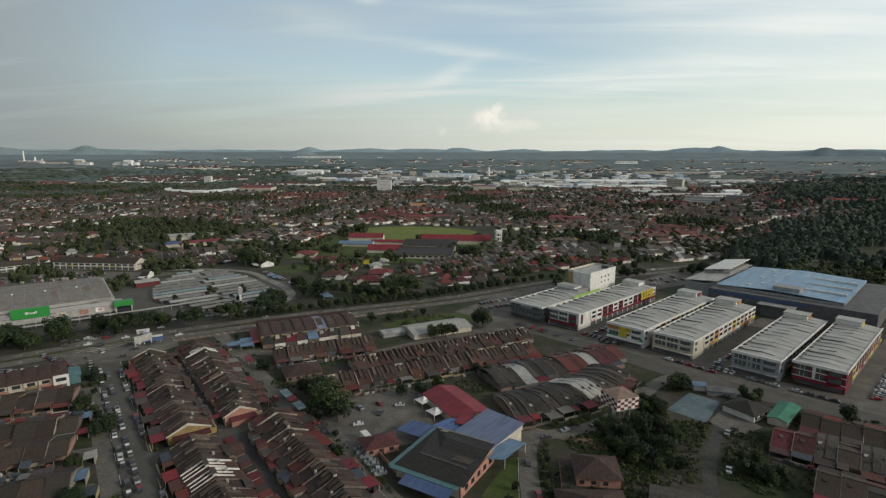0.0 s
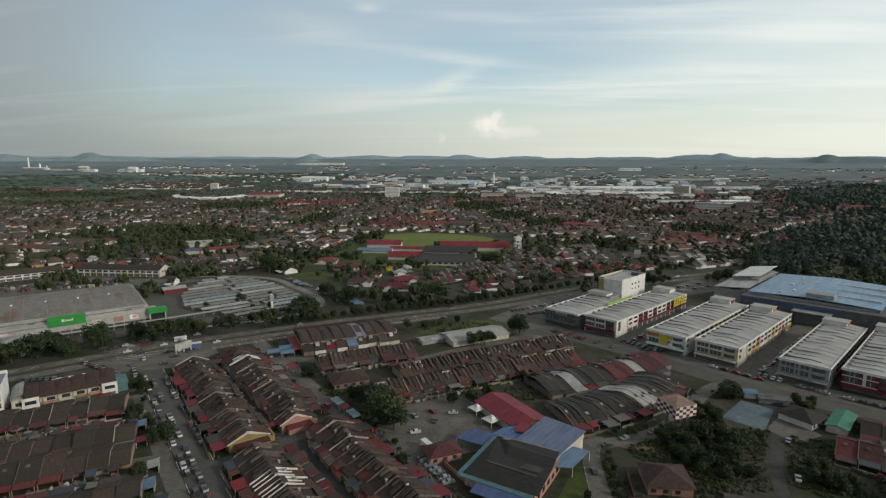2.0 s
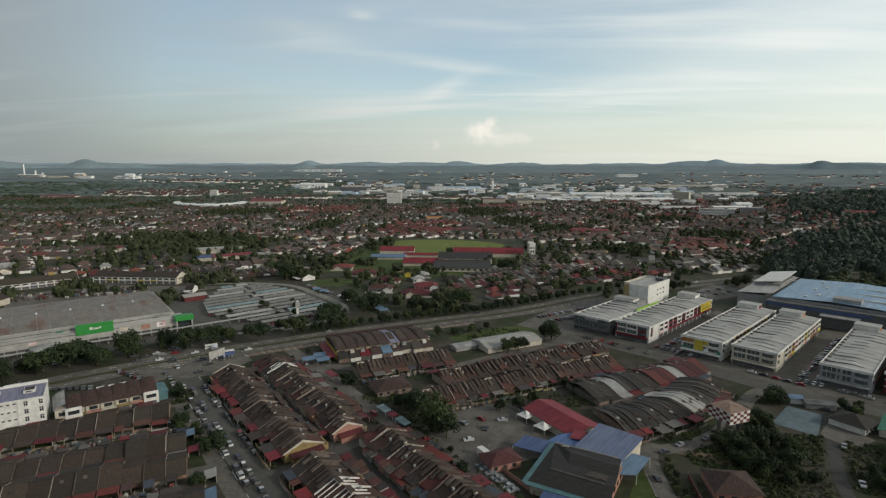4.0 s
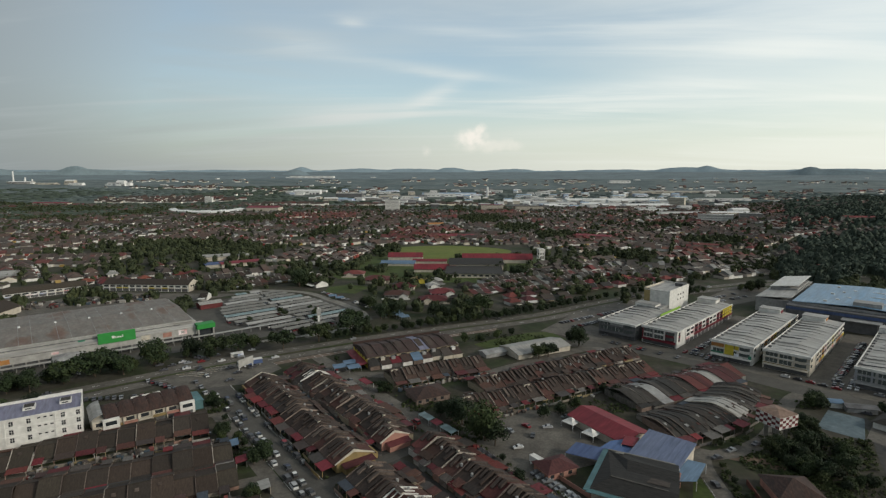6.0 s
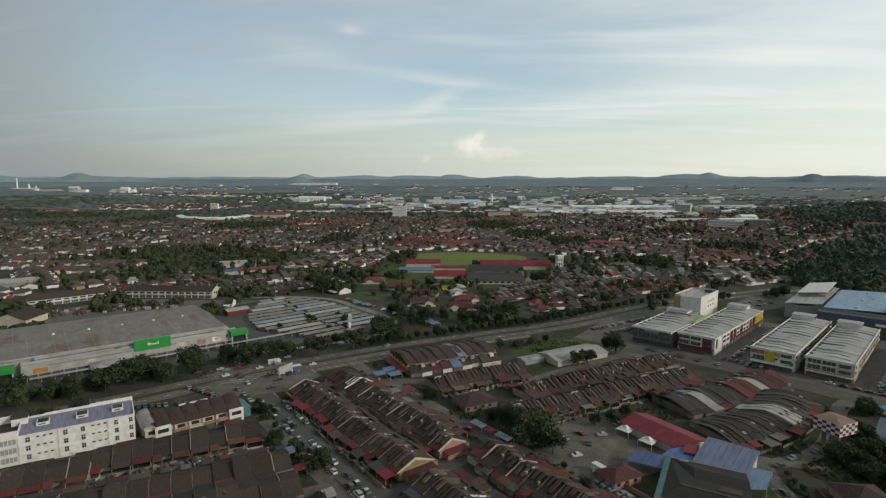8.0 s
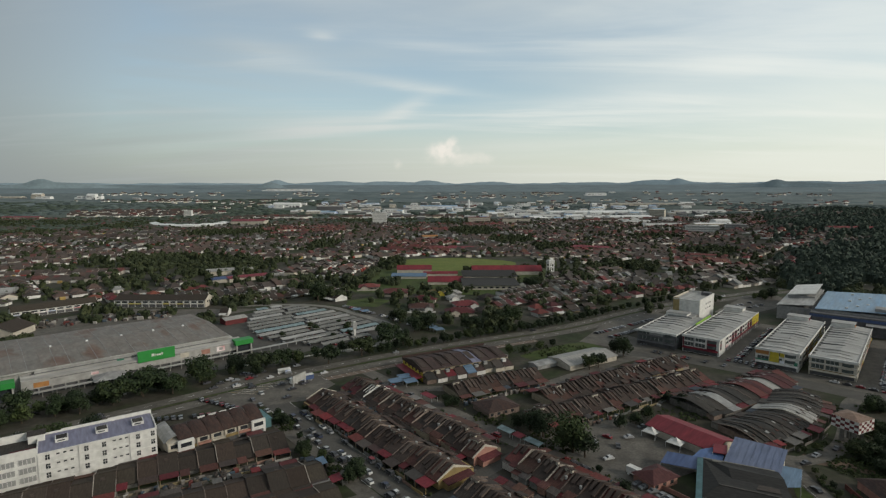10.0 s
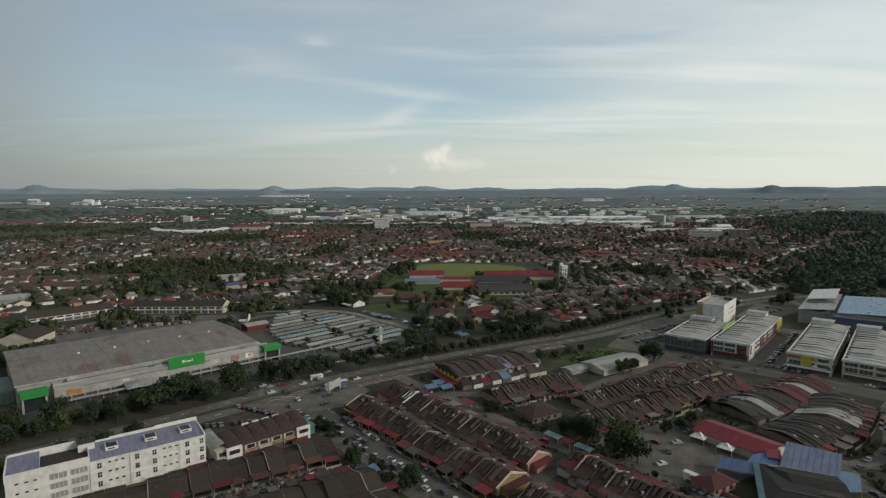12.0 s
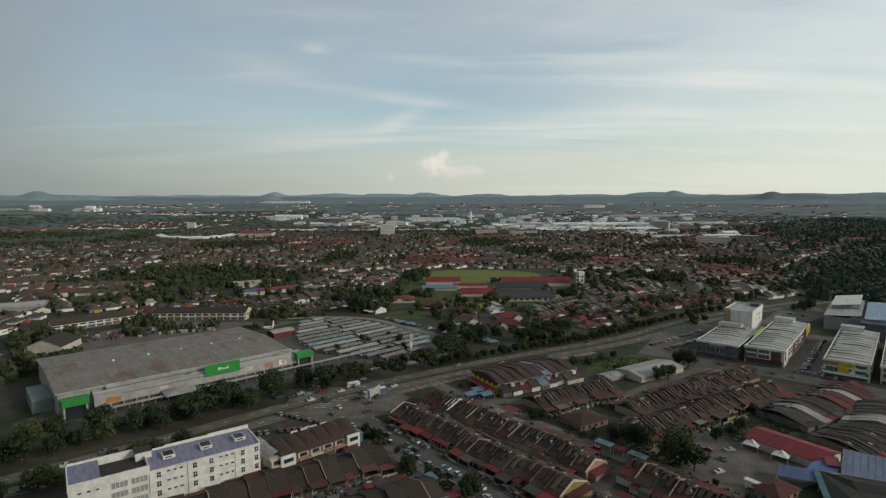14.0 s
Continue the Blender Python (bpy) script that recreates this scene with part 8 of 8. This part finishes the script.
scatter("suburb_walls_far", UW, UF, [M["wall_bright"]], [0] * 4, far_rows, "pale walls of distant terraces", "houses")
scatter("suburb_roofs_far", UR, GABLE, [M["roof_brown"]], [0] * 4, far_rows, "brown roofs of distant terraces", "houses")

# industrial estate
SHED_LOOKS = [("shed_white", "metal_roof"), ("pale_sheet", "shed_white"), ("shed_white", "shed_white"), ("cream", "pale_sheet"), ("bluepanel", "blue_roof"), ("shed_white", "blue_roof"), ("cream", "shed_white"), ("darkgrey", "metal_roof"), ("shed_white", "metal_roof"), ("grey", "darkgrey")]


def shed_mesh(wall, roof, seed):
    """A unit shed: gabled hall, dark doors and windows along its front, one lower annex."""
    q = random.Random(seed)
    g = Geo().add(BV, BF)
    slots = [0, 0, 0, 0, 1, 1]
    x = -0.92
    while x < 0.8:
        w = q.uniform(0.08, 0.3)
        z = q.choice([0.0, 0.38, 0.38, 0.45])
        g.box(x, -1.03, z, min(x + w, 0.95), -1.0, z + (0.34 if z == 0 else 0.16))
        slots += [2] * 6
        x += w + q.uniform(0.04, 0.16)
    side = q.choice([-1, 1])
    g.box(side * 1.05 - 0.16, -0.85, 0, side * 1.05 + 0.16, 0.5, 0.5)
    slots += [q.choice([0, 1])] * 6
    me = g.mesh("factory_shed", M[wall], M[roof], M["darkgrey"])
    me.polygons.foreach_set("material_index", slots)
    return me


SHEDS = [shed_mesh(wall, roof, 70 + k) for k, (wall, roof) in enumerate(SHED_LOOKS)]


def shed(x, y, deg, sx, sy, sz, k, label="pale metal shed of the distant industrial estate"):
    ob = new("factory_shed", SHEDS[k])
    ob.matrix_world = Matrix.LocRotScale((x, y, rise(x, y) - 0.5), Euler((0, 0, radians(deg))), (sx, sy, sz))
    tagged(ob, label, "industrial building", "industrial estate")


YARDS = []
for _ in range(190):
    b, d = wrng.uniform(-21, 22), 1720 + 1150 * wrng.random() ** 1.1
    x, y = MID[0] + d * math.sin(radians(b)), d * math.cos(radians(b))
    if inside(x, y, WOODS) or b < -12 and d < 2150 or b > 12 and d < 1650:
        continue
    YARDS.append((x, y))
    shed(x, y, wrng.choice([6, 6, 12, -8]), wrng.choice([wrng.uniform(8, 16), wrng.uniform(10, 34)]), wrng.uniform(9, 20), wrng.uniform(9, 18), wrng.randrange(10))
for _ in range(36):
    b, d = wrng.uniform(-34, 33), 2750 + 1300 * wrng.random()
    x, y = MID[0] + d * math.sin(radians(b)), d * math.cos(radians(b))
    shed(x, y, wrng.choice([6, 6, 12, -8]), wrng.uniform(6, 18), wrng.uniform(8, 14), wrng.uniform(6, 9), wrng.choice([0, 1, 3, 9, 6, 9]))
for x, y, sx, sy, sz, k in ((-265, 2560, 125, 45, 15, 4), (-300, 2490, 70, 20, 14, 0), (-704, 2430, 58, 20, 20, 7), (-940, 2556, 62, 24, 22, 2), (380, 2160, 166, 44, 15, 2), (760, 2690, 180, 34, 13, 3), (830, 2240, 100, 30, 12, 0), (520, 1400, 52, 14, 10, 6), (556, 1440, 20, 14, 15, 2), (428, 1480, 56, 16, 9, 8), (392, 1612, 40, 16, 10, 0), (470, 1330, 46, 14, 9, 1), (150, 1900, 70, 30, 13, 0), (427, 1800, 70, 24, 14, 2), (-1322, 3764, 150, 26, 16, 0),
                            (-2261, 2693, 24, 14, 28, 6), (-2225, 2690, 34, 14, 14, 0), (-2041, 2767, 60, 16, 18, 0), (-2020, 2750, 22, 14, 30, 2), (-2494, 2640, 60, 20, 14, 1), (-2390, 2660, 70, 14, 10, 3), (700, 3430, 60, 20, 18, 0)):
    shed(x, y, 6, sx, sy, sz, k)
for x, y, r, h in ((-2570, 2676, 4.5, 62), (-2480, 2650, 5, 34), (-86, 2563, 6, 42), (-2440, 2650, 4, 26)):
    solid("chimney", Geo().tube((0, 0, 0), (0, 0, h), r, r * 0.7, 10), M["shed_white"], "tall pale chimney on the far plain", "chimney", at(x, y, 0, rise(x, y) - 0.5))
FARTOWN = [("red_roofed_block", -702, 1508, 6, 44, 26, 18, "red_sheet"), ("orange_roofed_block", -172, 1107, 20, 16, 11, 9, "orange"), ("red_roofed_block", -350, 615, 40, 22, 9, 6, "red_sheet"), ("blue_roofed_block", -372, 600, 40, 12, 9, 6, "navy_roof"), ("red_roofed_block", -120, 905, 5, 34, 8, 8, "red_sheet"),
           ("red_roofed_block", 110, 925, -20, 30, 10, 8, "red_sheet"), ("red_roofed_block", 260, 820, -20, 24, 9, 7, "tile_bright"), ("white_shed", -390, 660, 30, 26, 12, 7, "pale_sheet"), ("red_roofed_block", -1561, 1750, 6, 60, 16, 12, "red_sheet"), ("red_roofed_block", 565, 976, -10, 34, 10, 9, "tile_bright")]
for nm, x, y, a, sx, sy, sz, mt in FARTOWN:
    e = thing(nm, nm.replace("_", " ") + " among small houses", "building", m=at(x, y, a, rise(x, y)))
    part("wall", Geo().box(-sx, -sy, 0, sx, sy, sz * 0.75), M["cream"], e)
    gable(e, -sx, -sy, sx, sy, sz * 0.75, sz, M[mt], along="x", ov=1.0)


def far_block(x, y, deg, w, d, h, floors, wall, roof, label):
    """A tall block with rows of windows, far off."""
    e = thing("apartment_block", label, "apartment block", m=at(x, y, deg, rise(x, y)))
    part("wall", Geo().box(-w / 2, -d / 2, 0, w / 2, d / 2, h), M[wall], e)
    part("roof", Geo().box(-w / 2 - 0.6, -d / 2 - 0.6, h, w / 2 + 0.6, d / 2 + 0.6, h + 1.2), M[roof], e)
    u = h / floors
    for k in range(floors):
        part("window_band", Geo().box(-w / 2 + 1.5, -d / 2 - 0.12, k * u + u * 0.45, w / 2 - 1.5, -d / 2, k * u + u * 0.62), M["darkgrey"], e)


far_block(-345, 1560, 6, 40, 16, 32, 8, "white", "white", "tall white slab block with rows of windows")
far_block(-60, 1620, 6, 64, 16, 17, 4, "cream", "red_sheet", "cream apartment block with a red roof")
far_block(48, 1616, 6, 80, 16, 14, 4, "cream", "tile", "cream apartment block with a brown roof")
far_block(412, 1207, -18, 66, 18, 14, 3, "white", "metal_roof", "white three-storey block far off")
far_block(470, 1180, -18, 40, 18, 12, 3, "grey", "metal_roof", "grey three-storey block far off")
far_block(555, 1905, -30, 50, 25, 26, 5, "cream", "cream", "tall cream block on the estate")
far_block(-1080, 1900, 6, 26, 14, 24, 6, "white", "white", "white apartment block far off")
ARC = smooth([(-985, 1512), (-925, 1430), (-862, 1396), (-805, 1394), (-776, 1436), (-770, 1515)], 2)
for k, (p, q) in enumerate(zip(ARC, ARC[1:])):
    d = q - p
    h = d.length / 2
    e = thing("curved_roof_bay", "pale roofed wing of a long curved building", "building", "curved pale building", at((p.x + q.x) / 2, (p.y + q.y) / 2, math.degrees(math.atan2(d.y, d.x))))
    part("wall", Geo().box(-h, -8, 0, h, 8, 7.0 + k % 2), M["shed_white"], e)
    part("roof", Geo().slab([(-h - 0.2, -9, 7.3 + k % 2), (h + 0.2, -9, 7.3 + k % 2), (h + 0.2, 9, 10 + k % 2), (-h - 0.2, 9, 10 + k % 2)], 0.4), M["shed_white"], e)
    part("window_band", Geo().box(-h + 1, -8.12, 2.6, h - 1, -8, 4.6), M["darkgrey"], e)
# leafy crowns
def clump(n, seed):
    """A crown of leaf sprays over a rounded, uneven body."""
    g = Geo()
    q = random.Random(seed)
    lobes = [Vector((q.uniform(-0.45, 0.45), q.uniform(-0.45, 0.45), q.uniform(0.7, 1.35))) for _ in range(4)]
    for i in range(n):
        d = Vector((q.gauss(0, 1), q.gauss(0, 1), q.gauss(0, 0.9))).normalized()
        if d.z < -0.4:
            d.z = -d.z
        p = lobes[i % 4] + Vector((d.x, d.y, d.z * 0.85)) * q.uniform(0.45, 0.72)
        nrm = (d + Vector((q.gauss(0, 0.4), q.gauss(0, 0.4), q.gauss(0, 0.4)))).normalized()
        u = Matrix.Rotation(q.uniform(0, 6.28), 3, nrm) @ nrm.orthogonal().normalized()
        w = nrm.cross(u)
        s = q.uniform(0.24, 0.44) * (44 / n) ** 0.35
        g.add([p - u * s, p - w * s * 0.8, p + u * s, p + w * s * 0.8], [(0, 1, 2, 3)])
    return g.v, g.f


def canopy(seed, skirt=0.0):
    """A low uneven dome of foliage, its foot sunk by the skirt."""
    q = random.Random(seed)
    g = Geo()
    rows = [(0.85, -skirt), (0.95, 0.6)]
    vs = []
    for j, (rr, zz) in enumerate(rows):
        for i in range(8):
            a = 2 * math.pi * (i + 0.5 * j) / 8
            k = q.uniform(0.72, 1.28)
            vs.append((rr * k * math.cos(a), rr * k * math.sin(a), zz * q.uniform(0.8, 1.2)))
    vs.append((0, 0, 1.05))
    g.add(vs, [(i, (i + 1) % 8, 8 + (i + 1) % 8, 8 + i) for i in range(8)] + [(8 + i, 8 + (i + 1) % 8, 16) for i in range(8)])
    return g.v, g.f


def on_hill(p):
    return p[0] > 285 + 0.5 * (p[1] - 680) and p[1] > 560


groups = [p for p in woods if not on_hill(p)]
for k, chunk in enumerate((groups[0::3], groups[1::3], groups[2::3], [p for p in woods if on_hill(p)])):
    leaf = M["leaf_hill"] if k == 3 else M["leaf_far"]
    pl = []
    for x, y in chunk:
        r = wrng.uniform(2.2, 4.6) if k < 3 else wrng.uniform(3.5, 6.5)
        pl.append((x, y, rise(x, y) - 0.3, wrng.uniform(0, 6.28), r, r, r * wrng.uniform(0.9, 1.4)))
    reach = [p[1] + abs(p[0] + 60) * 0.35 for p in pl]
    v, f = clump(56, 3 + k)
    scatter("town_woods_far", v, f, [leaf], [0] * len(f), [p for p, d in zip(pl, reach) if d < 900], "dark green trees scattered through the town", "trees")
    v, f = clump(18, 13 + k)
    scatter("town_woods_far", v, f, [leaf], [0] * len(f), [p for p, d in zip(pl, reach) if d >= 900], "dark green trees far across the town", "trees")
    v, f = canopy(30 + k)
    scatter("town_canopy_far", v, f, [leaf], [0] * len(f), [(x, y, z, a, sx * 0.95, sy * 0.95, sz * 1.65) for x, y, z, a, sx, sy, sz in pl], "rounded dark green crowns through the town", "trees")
v, f = clump(20, 77)
scatter("garden_trees_far", v, f, [M["leaf_far"]], [0] * len(f), [(x, y, rise(x, y), wrng.uniform(0, 6.28), q, q, q * 1.2) for x, y in small if seen(x, y) and not built(x, y) for q in (wrng.uniform(1.5, 3.0),)], "small garden trees between the houses of the town", "trees")
# forest over the plain
belts = [[], []]
OPEN = PALE_ESTATES + [(-300, 1850, 260, 60), (420, 1700, 160, 60), (-1700, 1560, 160, 70), (-760, 1850, 160, 90)]
for _ in range(17000):
    b = wrng.uniform(-52, 48)
    d = 1620 + 2950 * wrng.random() ** 1.15
    x, y = MID[0] + d * math.sin(radians(b)), d * math.cos(radians(b))
    thick = noise.noise((x * 0.0022, y * 0.0034, 5.0))
    busy = -21 < b < 27 and d < 2900
    if 3 < b < 22 and d < 2250:
        continue
    if d > (3250 if b < -15 else 2950) or busy and thick < -0.05 or inside(x, y, OPEN) or thick < -0.45 or busy and min((x - p) ** 2 + (y - q) ** 2 for p, q in YARDS) < 38 ** 2:
        continue
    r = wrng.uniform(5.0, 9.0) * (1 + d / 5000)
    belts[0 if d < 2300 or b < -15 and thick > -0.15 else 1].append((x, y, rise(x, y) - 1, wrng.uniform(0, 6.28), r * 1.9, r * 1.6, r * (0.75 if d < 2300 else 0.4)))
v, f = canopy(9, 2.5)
# leaf_belt is paler and bluer than leaf_hill to paint in more haze
for k, (nm, words) in enumerate((("leaf_hill", "dark wooded belts across the plain"), ("leaf_belt", "woods across the plain with blue-green haze in their colour"))):
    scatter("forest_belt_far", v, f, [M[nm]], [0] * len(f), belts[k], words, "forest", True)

# low undergrowth and garden plants
ur = random.Random(77)
v, f = clump(16, 21)
BUSHY = [(66, 206, 26, 26, 520), (78, 238, 8, 14, 90), (100, 205, 10, 26, 190), (112, 214, 6, 8, 40), (58, 186, 10, 14, 120), (90, 222, 6, 10, 60), (118, 190, 30, 8, 60), (45, 168, 14, 24, 80), (30, 176, 2, 22, 60), (4, 252, 12, 8, 60), (-44, 184, 5, 4, 25), (92, 255, 8, 10, 60), (130, 236, 10, 8, 40), (150, 232, 22, 6, 60), (-40, 350, 26, 14, 90), (-150, 196, 6, 6, 40), (-178, 234, 4, 8, 40), (-86, 244, 8, 7, 40), (-60, 222, 12, 10, 80), (70, 262, 12, 8, 50), (-20, 262, 10, 6, 20)]
low = []
LANES = smooth([(112, 268), (106, 236), (94, 210), (83, 180), (70, 110)]) + smooth([(30, 214), (25, 200), (25, 172), (27, 140), (38, 90)]) + smooth([(-4, 222), (22, 208), (55, 222), (90, 268), (110, 280)])


def on_lane(x, y):
    return min((x - p.x) ** 2 + (y - p.y) ** 2 for p in LANES) < 14 or 40 < x < 54 and 177 < y < 191 or 84 < x < 110 and 228 < y < 257


for cx, cy, rx, ry, n in BUSHY:
    for _ in range(2 * n):
        a, d = ur.uniform(0, 6.28), math.sqrt(ur.random())
        s = ur.uniform(0.35, 0.95)
        x, y = cx + rx * d * math.cos(a), cy + ry * d * math.sin(a)
        if on_lane(x, y):
            continue
        low.append((x, y, -0.25 * s, ur.uniform(0, 6.28), s, s, s * ur.uniform(0.6, 1.0)))
for row in (10.2, 56.2, 67.4):
    for _ in range(70):
        q = st(ur.uniform(14, 215), row + ur.uniform(-0.8, 0.8))
        s = ur.uniform(0.3, 0.8)
        low.append((q.x, q.y, -0.1, ur.uniform(0, 6.28), s, s, s * ur.uniform(0.8, 1.3)))
scatter("undergrowth", v, f, [M["bush_leaf"]], [0] * len(f), low, "low bushes and garden plants between the houses", "shrubs")
# tanks, bins, low walls and small roofs in the yards of the terraces
yr = random.Random(91)
yard = []
for row, lo, hi in ((11.2, 24, 114), (31.6, 24, 114), (35.9, 14, 104), (55.2, 14, 104), (11.2, 126, 214), (62.6, 126, 214), (42.5, 126, 214)):
    for _ in range(46):
        q = st(yr.uniform(lo, hi), row + yr.uniform(-1.1, 1.1))
        yard.append((q.x, q.y, 0, radians(STREET_DEG) + yr.choice([0, 1.5708]), yr.uniform(0.3, 1.1), yr.uniform(0.25, 0.8), yr.uniform(0.8, 2.4)))
for ex, ey, n, off in ((-172.5, 215.2, 9, -14.5), (-150.5, 191.5, 16, 13.5), (-141, 176.5, 14, -13.0), (-122, 155, 12, 13.0), (-110, 138, 11, -13.0)):
    for _ in range(5 * n):
        u = -yr.uniform(0, WID * n)
        w = off + yr.uniform(-1.2, 1.2)
        yard.append((ex + LC * u - LS * w, ey + LS * u + LC * w, 0, radians(LEFT_DEG) + yr.choice([0, 1.5708]), yr.uniform(0.3, 1.1), yr.uniform(0.25, 0.8), yr.uniform(0.8, 2.2)))
for x0, y0, deg, L, off in ((-62, 232.5, 32.5, 112, -5.5), (22, 329, 214.5, 105, -5.5), (-101.5, 264.5, 30.5, 52, -5.5), (112.5, 207.5, -30.5, 66, -5.5)):
    c, s = math.cos(radians(deg)), math.sin(radians(deg))
    for _ in range(45):
        u, w = yr.uniform(0, L), off + yr.uniform(-1.0, 1.0)
        yard.append((x0 + c * u - s * w, y0 + s * u + c * w, 0, radians(deg) + yr.choice([0, 1.5708]), yr.uniform(0.3, 1.1), yr.uniform(0.25, 0.8), yr.uniform(0.8, 2.2)))
for _ in range(120):
    u, w = yr.uniform(0, 100), yr.uniform(-12, 12)
    yard.append((-428 + 0.86 * u - 0.3 * w, 400 + 0.42 * u + w, 0, yr.uniform(0, 3.1), yr.uniform(0.6, 2.4), yr.uniform(0.6, 1.6), yr.uniform(1.2, 2.8)))
scatter("yard_clutter", BV, BF, [M["clutter"]], [0] * len(BF), yard, "bins, tanks, low walls and small roofs in the yards", "yard clutter")
